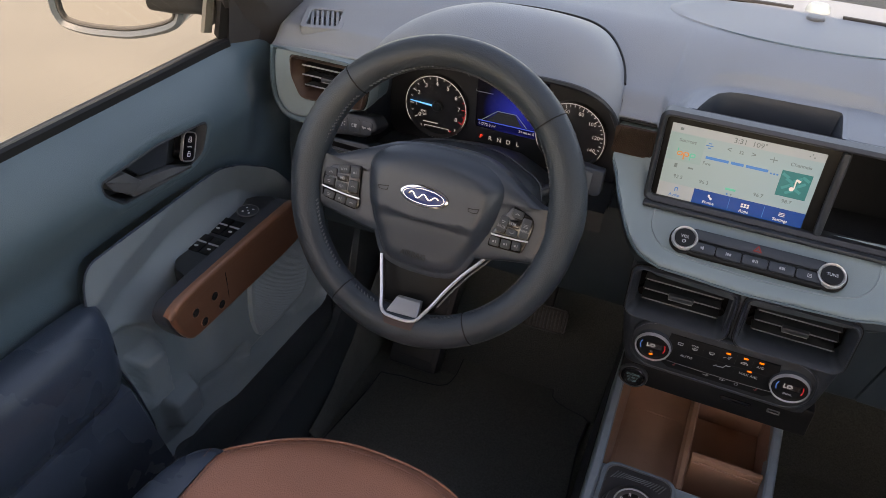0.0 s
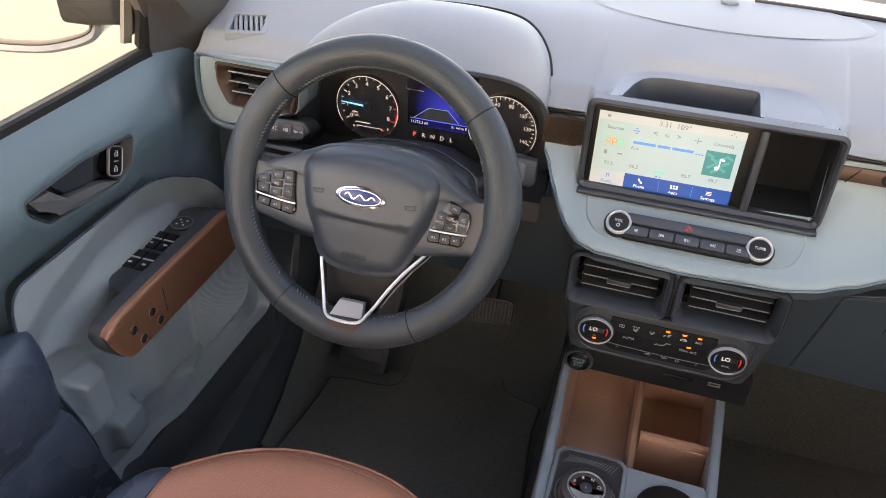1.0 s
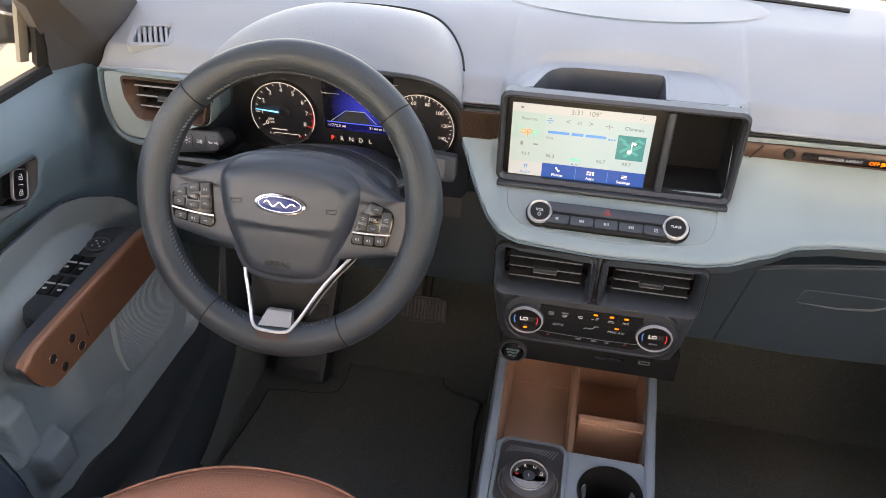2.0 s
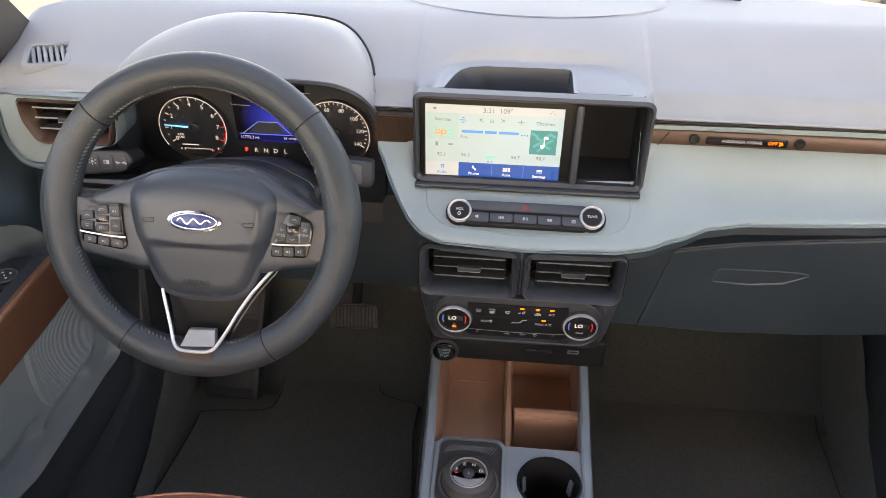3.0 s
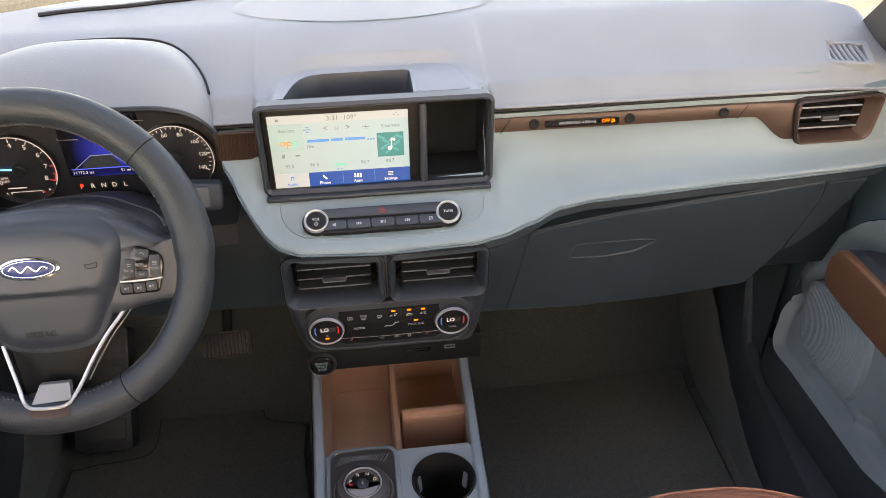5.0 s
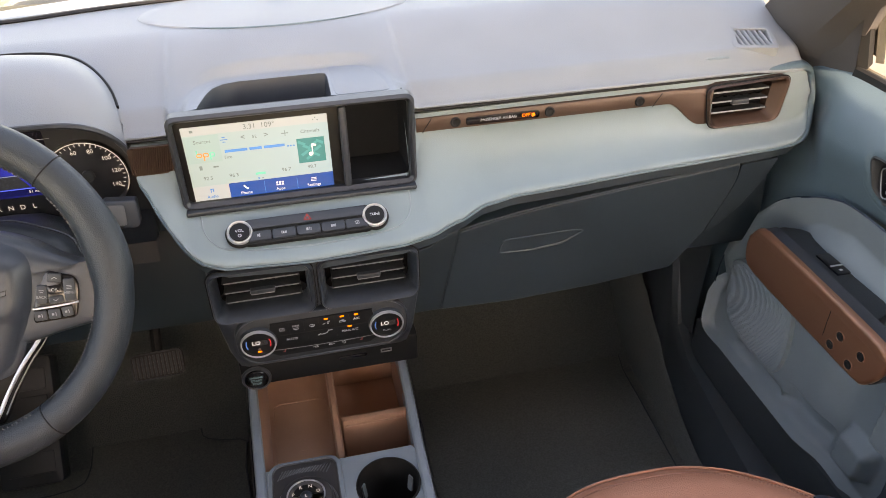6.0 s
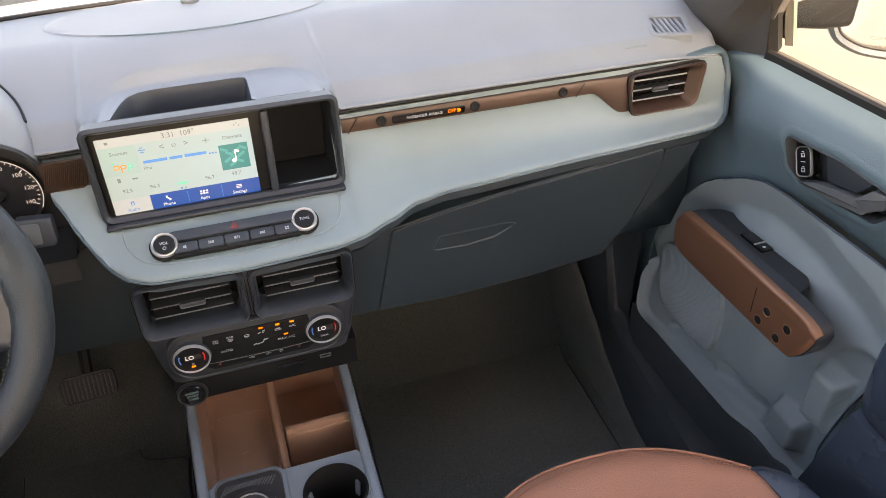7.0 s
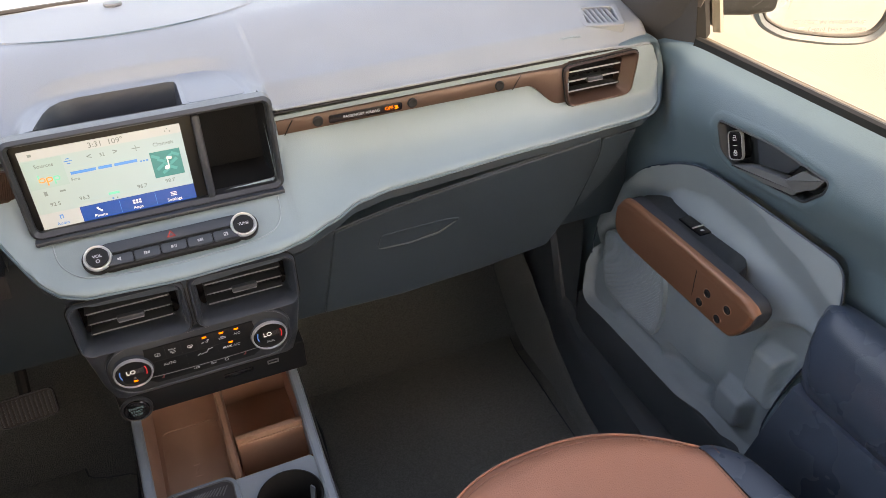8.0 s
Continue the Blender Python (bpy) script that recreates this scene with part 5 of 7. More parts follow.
hp = rounded([(-0.138, 0.005), (-0.132, 0.026), (-0.035, 0.027), (-0.014, 0.024), (-0.044, 0.008), (-0.089, 0.003)], 0.006)
bezel(bm, inset(hp, -0.002), hp, GM @ pose(0, 0, 0.0075), 0.0015, 0.0006)
plate(bm, hp, GM @ pose(0, 0, 0.0078), 0.0004)
part("pull_recess", bm, LOWER, gd)
# thin paler tube painting the highlight along the pull's lower edge
bm = bmesh.new()
tube(bm, [GM @ Vector(p) for p in ((-0.134, 0.0045, 0.0085), (-0.089, 0.0028, 0.009), (-0.046, 0.0080, 0.009), (-0.020, 0.0205, 0.0085))], [0.0006, 0.0011, 0.0016, 0.0006], 6)
part("pull_highlight", bm, SILL, gd, "highlight on the pull's lower edge, put in as a lighter colour")
# panel that frames the glove box and meets the centre stack
bm = bmesh.new()
plate(bm, rounded([(-0.285, 0.020), (-0.285, -0.092), (-0.222, -0.091), (-0.110, -0.092), (0.02, -0.086), (0.134, -0.074), (0.176, -0.016), (0.200, 0.048), (0.206, 0.106), (0.105, 0.0960), (-0.059, 0.0785), (-0.117, 0.0700), (-0.157, 0.0625), (-0.205, 0.052), (-0.240, 0.030)], 0.004), GM, 0.0050, 0.0015, -0.05)
part("glove_box_surround", bm, LOWER, dash, "dark panel round the glove box", sharp=12)
# end panel beside the glove box
bm = bmesh.new()
plate(bm, rounded([(0.214, 0.101), (0.272, 0.106), (0.262, 0.078), (0.232, 0.026), (0.205, -0.004), (0.190, -0.014), (0.1845, -0.012), (0.2055, 0.048), (0.2135, 0.078)][::-1], 0.004), GM, 0.0055, 0.0012, -0.05)
part("end_panel", bm, LOWER, dash, "dark end panel beside the glove box", sharp=12)

# ---- steering wheel ----
sw = thing("steering_wheel", (-0.374, 0.692, 0.650), "black leather steering wheel with a plastic hub and silver lower spoke", "steering wheel")
WM = fr((-0.374, 0.692, 0.650), (1, 0, 0), (0, 0.411, 0.912))
RIM, RT = 0.1660, 0.0198
WR = fr((-0.3728, 0.6902, 0.6478), (1, 0, 0), (0, math.sin(radians(26.5)), math.cos(radians(26.5))))


def rim_pt(a, rr=0.0, h=0.0):
    return Vector(((RIM + rr) * math.cos(a), (RIM + rr) * math.sin(a), h))


bm = bmesh.new()
rs = []
N = 120
for i in range(N):
    a = 2 * math.pi * i / N
    deg = math.degrees(a) % 360
    # thicker grips by the thumbs and at the lower spoke
    g = 1 + 0.10 * math.exp(-((deg - 8) / 16) ** 2) + 0.10 * math.exp(-((deg - 172) / 16) ** 2) + 0.06 * math.exp(-((deg - 270) / 26) ** 2)
    row = []
    for k in range(18):
        b = 2 * math.pi * k / 18
        row.append(WR @ rim_pt(a, RT * g * 1.0 * math.cos(b), RT * 0.92 * g * math.sin(b)))
    rs.append(ring(bm, row))
skin(bm, rs + [rs[0]])
rim = part("rim", bm, WHEEL, sw, "black perforated leather rim", sharp=80)
for deg in (42.7, 137.3, 239.5, 300.5):
    bm = bmesh.new()
    a = radians(deg)
    tube(bm, [WR @ rim_pt(a, RT * 1.01 * math.cos(b), RT * 0.935 * math.sin(b)) for b in [2 * math.pi * k / 24 for k in range(24)]], 0.0008, 5, True, up=WR.to_3x3() @ Vector((-math.sin(a), math.cos(a), 0)))
    part("rim_seam", bm, DARK, rim)
# stitching on the inner side
for a0, a1 in ((48, 132), (140, 168), (196, 232), (306, 344), (12, 36), (243, 256), (284, 297)):
    bm = bmesh.new()
    d = a0
    while d < a1:
        a = radians(d)
        p, q = WR @ rim_pt(a, -RT * 0.97, RT * 0.30), WR @ rim_pt(radians(d + 0.9), -RT * 0.93, RT * 0.48)
        tube(bm, [p, q], 0.0010, 4)
        d += 1.9
    part("stitching", bm, THREAD, rim, "grey stitching")

# column cover and stalks
col = thing("steering_column_cover", (-0.37, 0.8, 0.62), "charcoal plastic cover behind the steering wheel", "column cover")
bm = bmesh.new()
CC = fr((-0.374, 0.735, 0.618), (1, 0, 0), (0, 0.411, 0.912))
rs = []
for h, k in ((-0.020, 0.90), (-0.030, 1.0), (-0.085, 1.0), (-0.17, 0.95)):
    top = [(0.112, 0.020), (0.103, 0.0415), (0.078, 0.0550), (0.046, 0.0670), (0.010, 0.0695), (-0.026, 0.0680), (-0.066, 0.0600), (-0.090, 0.040), (-0.100, 0.015)]
    low_half = [(-0.095, -0.030), (-0.060, -0.055), (0.060, -0.055), (0.098, -0.030)]
    rs.append(ring(bm, [(x * k, y * k, h) for x, y in top + low_half], CC))
skin(bm, rs, True, True, True)
cv = part("cover", bm, BLACK, col, sharp=60)
bm = bmesh.new()
tube(bm, [CC @ Vector((x * 1.004, y * 1.006, -0.055)) for x, y, h in spline([(0.112, 0.020, 0), (0.103, 0.0415, 0), (0.078, 0.0550, 0), (0.046, 0.0670, 0), (0.010, 0.0695, 0), (-0.026, 0.0680, 0), (-0.066, 0.0600, 0)], 4)], 0.0008, 5)
part("cover_seam", bm, KNOBG, cv, "pale edge along the cover's seam")
st = thing("gear_stalk", (-0.21, 0.82, 0.643), "charcoal column stalk with a paler paddle end", "stalk")
SK = fr((-0.213, 0.822, 0.6435), (1, 0.05, -0.05), (0, 0.2, 1))
bm = bmesh.new()
plate(bm, rounded([(-0.022, -0.017), (0.014, -0.019), (0.019, -0.014), (0.018, 0.016), (-0.020, 0.018)], 0.004), SK, 0.004, 0.003, -0.014, 3)
pd = part("paddle", bm, STACK, st)
bm = bmesh.new()
plate(bm, rounded([(-0.0195, -0.0125), (0.0040, -0.0135), (0.0040, 0.0115), (-0.0180, 0.0130)], 0.003), SK @ pose(0, 0, 0.0035), 0.0020, 0.001)
part("paddle_face", bm, KNOBG, pd, "paler grey face")
bm = bmesh.new()
tube(bm, [(-0.268, 0.802, 0.620), (-0.245, 0.815, 0.632), (-0.226, 0.824, 0.641)], [0.007, 0.006, 0.006], 10)
part("arm", bm, BLACK, st)
bm = bmesh.new()
lathe(bm, [(0.0085, -0.03), (0.0085, 0.0), (0.0070, 0.0015), (0.0055, 0.0015), (0.0045, -0.002)], fr((-0.272, 0.800, 0.6235), (1, 0, 0), (0, 0.411, 0.912)), 20)
part("collar", bm, STACK, st, "ribbed round collar at the root")

# hub
HM = WM @ pose(0.006, -0.012, 0)
hub = spline([(0.0, 0.066), (0.052, 0.060), (0.080, 0.046), (0.0875, 0.026), (0.080, -0.015), (0.066, -0.052), (0.052, -0.077), (0.030, -0.0860), (0.0, -0.088), (-0.030, -0.0860), (-0.052, -0.077), (-0.066, -0.052), (-0.080, -0.015), (-0.0875, 0.026), (-0.080, 0.046), (-0.052, 0.060)], 6, True)
hub = [(p.x, p.y) for p in hub][::-1]


def back(y):
    """How far the upper part of hub and spokes bends away from the driver."""
    return 8.0 * max(0.0, y - 0.014) ** 2


def hub_h(k, x, y):
    """Height of the airbag cover: a dome with a ledge below the badge."""
    e = (1 - k) * 0.075
    h = 0.0185 * (1 - max(0.0, 1 - e / 0.022) ** 2.4)
    yc = -0.0165 - 0.0022 * (1 - (x / 0.08) ** 2)
    return h - back(y - 0.012) - (0.0046 * smooth(yc + 0.0005, yc - 0.0045, y) + 0.0035 * smooth(yc, yc - 0.05, y)) * min(1.0, e / 0.006)


bm = bmesh.new()
rs = [ring(bm, [(x, y, -0.034 - back(y - 0.012)) for x, y in hub], HM)]
for i in range(44):
    k = 1 - (i / 43.5) ** 1.25
    rs.append(ring(bm, [(x * k, (y + 0.008) * k - 0.008, hub_h(k, x * k, (y + 0.008) * k - 0.008)) for x, y in hub], HM))
skin(bm, rs, True, True, True)
cover = part("airbag_cover", bm, HUB, sw, "charcoal airbag cover with a ledge below the badge", sharp=60)
words("AIRBAG", 0.0098, HM @ pose(-0.006, -0.0646, hub_h(0.72, 0, -0.0646) + 0.0006), MATTE, cover, "moulded dark letters", depth=0.0009)
for sx in (-1, 1):
    hm = HM @ pose(sx * 0.0575, 0.0072, hub_h(0.66, 0.05, 0.007) + 0.0006)
    b = bmesh.new()
    tube(b, [hm @ Vector(p) for p in ((-0.006, 0.0015, 0), (-0.005, -0.0022, 0), (0.0, -0.003, 0.0), (0.006, -0.002, 0), (0.007, 0.003, 0), (0.0, 0.0015, 0))], 0.0005, 4, True)
    part("horn_mark", b, DARK, cover)
# badge
BM_ = WM @ pose(0.0026, -0.0036, 0.0178)
bm = bmesh.new()
plate(bm, circ(0.0310, 40, 0.0126), BM_, 0.003, 0.001, -0.004)
bd = part("badge", bm, CHROME, sw, "oval silver and blue badge")
bm = bmesh.new()
plate(bm, circ(0.0280, 40, 0.0102), BM_, 0.0036, 0.0005, 0)
part("badge_field", bm, BLUEB, bd)
bm = bmesh.new()
bezel(bm, circ(0.0262, 40, 0.0089), circ(0.0256, 40, 0.0083), BM_ @ pose(0, 0, 0.0034), 0.0005, 0.0001)
part("badge_line", bm, CHROME, bd)
bm = bmesh.new()
tube(bm, [BM_ @ Vector((-0.019 + 0.038 * i / 40, 0.0034 * math.sin(i / 40 * 5 * math.pi) * (1 - 0.4 * i / 40), 0.0038)) for i in range(41)], 0.0010, 6)
part("badge_shape", bm, CHROME, bd, "plain silver wave")

# side spokes with key pods
PODS = {-1: ([(-0.1385, -0.006), (-0.1287, 0.0035), (-0.0894, 0.0105), (-0.0869, -0.021), (-0.0830, -0.0385), (-0.0884, -0.0445), (-0.1364, -0.0375), (-0.1395, -0.0133)],
             [(-0.1283, -0.0052, 0.0155, 0.0108, 6, ""), (-0.1288, -0.0169, 0.0155, 0.0108, 0, ""), (-0.1112, 0.0016, 0.0160, 0.0112, 8, "SET+"), (-0.1112, -0.0094, 0.0160, 0.0088, 2, "RES"), (-0.1112, -0.0195, 0.0160, 0.0095, -2, "SET-"), (-0.0960, 0.0006, 0.0128, 0.0142, 6, ""), (-0.0955, -0.0163, 0.0132, 0.0150, 0, ""), (-0.1262, -0.0330, 0.0160, 0.0098, -6, ""), (-0.1098, -0.0350, 0.0150, 0.0105, -6, ""), (-0.0940, -0.0366, 0.0150, 0.0105, -5, "")],
             ((-0.1378, -0.0240), (-0.1260, -0.0258), (-0.1020, -0.0282), (-0.0842, -0.0290))),
        1: ([(0.0930, -0.0125), (0.1040, 0.0080), (0.1075, 0.0105), (0.1310, 0.0015), (0.1340, -0.006), (0.1334, -0.0151), (0.1275, -0.0390), (0.1245, -0.0415), (0.0865, -0.0420), (0.0852, -0.038), (0.0878, -0.0255)],
            [(0.0985, -0.0125, 0.0112, 0.0200, -8, "BACK"), (0.1135, 0.0026, 0.0145, 0.0100, -8, ""), (0.1115, -0.0095, 0.0145, 0.0098, 0, "OK"), (0.1110, -0.0200, 0.0145, 0.0085, 0, ""), (0.1255, -0.0115, 0.0118, 0.0245, -3, "MENU"), (0.0935, -0.0345, 0.0130, 0.0112, 0, ""), (0.1068, -0.0345, 0.0125, 0.0112, 0, ""), (0.1195, -0.0335, 0.0118, 0.0112, 3, "")],
            ((0.0875, -0.0265), (0.098, -0.0268), (0.118, -0.0262), (0.1318, -0.0250)))}
bm = bmesh.new()
sp = [(0.000, 0.0560), (0.052, 0.0540), (0.088, 0.0415), (0.114, 0.0260), (0.140, 0.0140), (0.158, 0.0220), (0.160, -0.010), (0.156, -0.052), (0.140, -0.0515), (0.104, -0.0570), (0.070, -0.064), (0.0, -0.068), (-0.070, -0.064), (-0.104, -0.0580), (-0.140, -0.0515), (-0.156, -0.052), (-0.160, -0.010), (-0.158, 0.0220), (-0.140, 0.0140), (-0.112, 0.0240), (-0.078, 0.0390), (-0.048, 0.0510)]
spl = ccw([(p.x, p.y) for p in spline(sp, 3, True)])
rs = [ring(bm, [(x, y, -0.026 - back(y)) for x, y in spl], WM), ring(bm, [(x, y, -0.004 - back(y)) for x, y in spl], WM)]
for d, h in ((0.0008, -0.0012), (0.0025, 0.0012), (0.006, 0.0028)):
    rs.append(ring(bm, [(x, y, h - back(y)) for x, y in inset(spl, d)], WM))
for i in range(1, 9):
    k = 1 - i / 8.5
    rs.append(ring(bm, [(x * k, y * k, 0.0030 - back(y * k)) for x, y in inset(spl, 0.006)], WM))
skin(bm, rs, True, True, True)
spoke = part("spokes", bm, HUB, sw, "charcoal plate joining hub and side spokes", sharp=60)
for sx in (-1, 1):
    po, keys, sv = PODS[sx]
    PM = WM @ pose(0, 0, 0.0035)
    bm = bmesh.new()
    plate(bm, rounded(po, 0.004), PM, 0.003, 0.0015, -0.006)
    podo = part("key_pod", bm, GLOSS, spoke)
    for j, (x, y, w, h, tn, tx) in enumerate(keys):
        b = bmesh.new()
        kp = PM @ pose(x, y, 0.003, 0, 0, tn)
        plate(b, rrect(w - 0.0010, h - 0.0010, 0.0016, 2), kp, 0.0020, 0.0008)
        kk = part("key", b, GLOSS if tx in ("RES", "OK") else BLACK, podo)
        if tx:
            words(tx, 0.0040 if len(tx) > 2 else 0.0046, kp @ pose(0, -0.003 if tx in ("BACK", "MENU") else 0, 0.0020), PRINT, kk, depth=0.0002)
        if tx in ("", "BACK", "MENU"):
            marks = [[(-0.0012, 0, 0.0030, 0.0007, 35), (0.0012, 0, 0.0030, 0.0007, -35)], [(0, 0.0010, 0.0045, 0.0007), (0, -0.0010, 0.0030, 0.0007)], [(-0.0012, 0, 0.0022, 0.0022), (0.0016, 0, 0.0007, 0.0034)], [(-0.0012, 0, 0.0030, 0.0007, -35), (0.0012, 0, 0.0030, 0.0007, 35)]]
            mk = [(0, 0.0016, 0.0050, 0.0006), (0, 0, 0.0050, 0.0006), (0, -0.0016, 0.0050, 0.0006)] if tx == "MENU" else marks[(0 if j == 1 else 3 if j == 3 else 2 if j > 4 else 1) if sx > 0 else j % 3]
            part("key_mark", bars(kp @ pose(0, 0.003 if tx else 0, 0.0020), mk, 0.0002), PRINT, kk, smooth=False)
    b = bmesh.new()
    tube(b, [PM @ Vector((p.x, p.y, 0.0042)) for p in spline(sv, 4)], 0.0011, 6)
    part("silver_bar", b, SATIN, podo, "satin silver divider")

# lower spoke
bm = bmesh.new()
plate(bm, ccw([(-0.044, -0.086), (-0.034, -0.148), (0.030, -0.148), (0.050, -0.112), (0.072, -0.076)]), WM, -0.010, 0.002, -0.022)
low = part("lower_spoke", bm, CAP, sw, "gloss black lower spoke in a silver frame")
path = [(-0.0440, -0.088, 0.002), (-0.0414, -0.0976, 0.004), (-0.0384, -0.107, 0.006), (-0.0296, -0.1335, 0.013), (-0.0240, -0.1472, 0.0195), (-0.0171, -0.1535, 0.0225), (-0.0060, -0.1550, 0.0232), (0.0100, -0.1550, 0.0232), (0.0205, -0.1528, 0.0225), (0.0265, -0.1477, 0.0195), (0.0364, -0.1314, 0.013), (0.0485, -0.1091, 0.008), (0.0643, -0.0851, 0.004), (0.0778, -0.0685, 0.0), (0.084, -0.060, -0.003)]
bm = bmesh.new()
tube(bm, [WM @ Vector(p) for p in spline(path, 4)], 0.0021, 8)
part("silver_frame", bm, SATIN, low, "satin silver U-shaped frame")
bm = bmesh.new()
tube(bm, [WM @ Vector((x + 0.0055, y - 0.001, h - 0.006)) for x, y, h in spline(path[10:], 4)], 0.0009, 6)
part("frame_line", bm, SLATE, low, "thin second line of the frame")
bm = bmesh.new()
rs = []
for k in range(6):
    a = k / 5
    rs.append(ring(bm, [(-0.0200 + 0.0075 * a + (0.0440 - 0.0085 * a) * i / 8, -0.1535 - 0.0092 * a - 0.0006 * math.sin(math.pi * i / 8), 0.0215 + 0.0080 * math.sin(1.3 * a)) for i in range(9)], WM))
rs.append(ring(bm, [(-0.0125 + 0.0355 * i / 8, -0.1650, 0.0200) for i in range(9)], WM))
skin(bm, rs, False)
part("bronze_foot", bm, BRONZE, low, "bronze tinted foot of the frame")
bm = bmesh.new()
IN = [(-0.0105, -0.1330, 0.0080), (0.0205, -0.1322, 0.0080), (0.0240, -0.1495, 0.0180), (-0.0175, -0.1515, 0.0180)]
rs = [ring(bm, [(x, y, h - 0.008) for x, y, h in IN], WM), ring(bm, IN, WM), ring(bm, [(x * 0.94 + 0.0002, y * 0.94 - 0.0084, h + 0.0010) for x, y, h in IN], WM)]
skin(bm, rs, True, True, True)
part("gloss_insert", bm, SLATB, low, "bright reflecting insert")

# ---- centre console ----
con = thing("centre_console", (0, 0.6, 0.1), "slate blue centre console with pale edge rails", "centre console")
for sd in (-1, 1):
    bm = bmesh.new()
    rs = []
    for y, xo, z in ((-0.30, 0.112, 0.250), (0.62, 0.118, 0.250), (0.75, 0.122, 0.250), (0.92, 0.129, 0.251), (1.10, 0.132, 0.25)):
        rs.append(ring(bm, [(sd * (xo - 0.015), y, z - 0.035), (sd * (xo - 0.014), y, z - 0.002), (sd * (xo - 0.011), y, z), (sd * (xo - 0.003), y, z), (sd * xo, y, z - 0.003), (sd * (xo + 0.002), y, z - 0.02), (sd * (xo + 0.004), y, z - 0.035)]))
    skin(bm, rs, False)
    part("rail", bm, CONS, con, "pale slate edge rail", sharp=30)
    bm = bmesh.new()
    rs = []
    for y, xo in ((-0.30, 0.116), (0.62, 0.122), (0.92, 0.134), (1.25, 0.14)):
        rs.append(ring(bm, [(sd * xo, y, 0.217), (sd * (xo + 0.006), y, 0.18), (sd * (xo + 0.02), y, 0.0)]))
    skin(bm, rs, False)
    part("side_panel", bm, BLACK, con, "black side panel")
# top plate from the tray edge backwards, with the cup well cut through
CUP = Vector((0.0600, 0.681, 0.243))
bm = bmesh.new()
zt = 0.243
n = 40
outer = []
for i in range(n):
    a = 2 * math.pi * i / n
    outer.append((a, Vector((CUP.x + 0.0435 * math.cos(a), CUP.y + 0.0435 * math.sin(a), zt))))
inner_r = [bm.verts.new(p) for a, p in outer]


def to_rect(a, x0, x1, y0, y1):
    c, s = math.cos(a), math.sin(a)
    t = 9
    for lim, comp, o in ((x1, c, CUP.x), (x0, c, CUP.x), (y1, s, CUP.y), (y0, s, CUP.y)):
        if abs(comp) > 1e-9:
            k = (lim - o) / comp
            if k > 0:
                t = min(t, k)
    return Vector((CUP.x + c * t, CUP.y + s * t, zt))


mid_r = [bm.verts.new(CUP + (to_rect(a, 0.0, 0.110, 0.628, 0.741) - CUP).normalized() * min(0.05, (to_rect(a, 0.0, 0.110, 0.628, 0.741) - CUP).length)) for a, p in outer]
for v in mid_r:
    v.co.z = zt
out_r = [bm.verts.new(to_rect(a, 0.0, 0.110, 0.628, 0.741)) for a, p in outer]
skin(bm, [inner_r, out_r])
bmesh.ops.delete(bm, geom=mid_r, context="VERTS")
for q in (((-0.112, 0.5), (0.112, 0.5), (0.112, 0.628), (-0.112, 0.628)), ((-0.112, -0.30), (0.112, -0.30), (0.112, 0.5), (-0.112, 0.5)), ((-0.112, 0.628), (0.0, 0.628), (0.0, 0.741), (-0.112, 0.741)), ((0.110, 0.628), (0.114, 0.628), (0.114, 0.741), (0.110, 0.741))):
    bm.faces.new([bm.verts.new((x, y, zt)) for x, y in q])
g = [bm.verts.new(p) for p in ((-0.112, 0.741, zt), (0.114, 0.741, zt), (0.114, 0.745, zt - 0.004), (-0.112, 0.745, zt - 0.004), (0.114, 0.745, 0.20), (-0.112, 0.745, 0.20))]
bm.faces.new((g[0], g[1], g[2], g[3]))
bm.faces.new((g[3], g[2], g[4], g[5]))
part("top_plate", bm, CONS, con, "slate blue top plate", sharp=60)
# small item tray lined in brown
tr_ = thing("console_tray", (0, 0.84, 0.2), "brown lined console tray with a divider and a phone slot", "tray")
bm = bmesh.new()
rs = []
for xh0, xh1, z in ((-0.112, 0.116, 0.242), (-0.108, 0.113, 0.238), (-0.099, 0.110, 0.196)):
    rs.append(ring(bm, [(xh0, 0.743, z), (xh1, 0.743, z), (xh1 + 0.004, 0.99, z), (xh0 - 0.004, 0.99, z)]))
skin(bm, rs, True, False, False)
bm.faces.new([bm.verts.new(p) for p in ((-0.104, 0.741, 0.197), (0.0, 0.741, 0.197), (0.0, 1.0, 0.199), (-0.104, 1.0, 0.199))])
bm.faces.new([bm.verts.new(p) for p in ((0.0, 0.741, 0.150), (0.115, 0.741, 0.150), (0.115, 1.0, 0.150), (0.0, 1.0, 0.150))])
bm.faces.new([bm.verts.new(p) for p in ((0.0, 0.741, 0.150), (0.0, 1.0, 0.150), (0.0, 1.0, 0.199), (0.0, 0.741, 0.197))])
bm.faces.new([bm.verts.new(p) for p in ((0.112, 0.741, 0.150), (0.112, 1.0, 0.150), (0.112, 1.0, 0.24), (0.112, 0.741, 0.24))])
bm.faces.new([bm.verts.new(p) for p in ((-0.108, 0.985, 0.150), (0.116, 0.985, 0.150), (0.118, 0.988, 0.262), (-0.110, 0.988, 0.262))])
part("liner", bm, TRAY, tr_, sharp=40)
bm = bmesh.new()
rs = [ring(bm, [(-0.006, y, 0.150), (-0.005, y, 0.228), (-0.002, y, 0.232), (0.004, y, 0.232), (0.007, y, 0.228), (0.008, y, 0.150)]) for y in (0.744, 0.80, 0.90, 0.99)]
skin(bm, rs, False, False, False)
bm.faces.new(rs[0])
part("divider", bm, TRAY, tr_, sharp=40)
bm = bmesh.new()
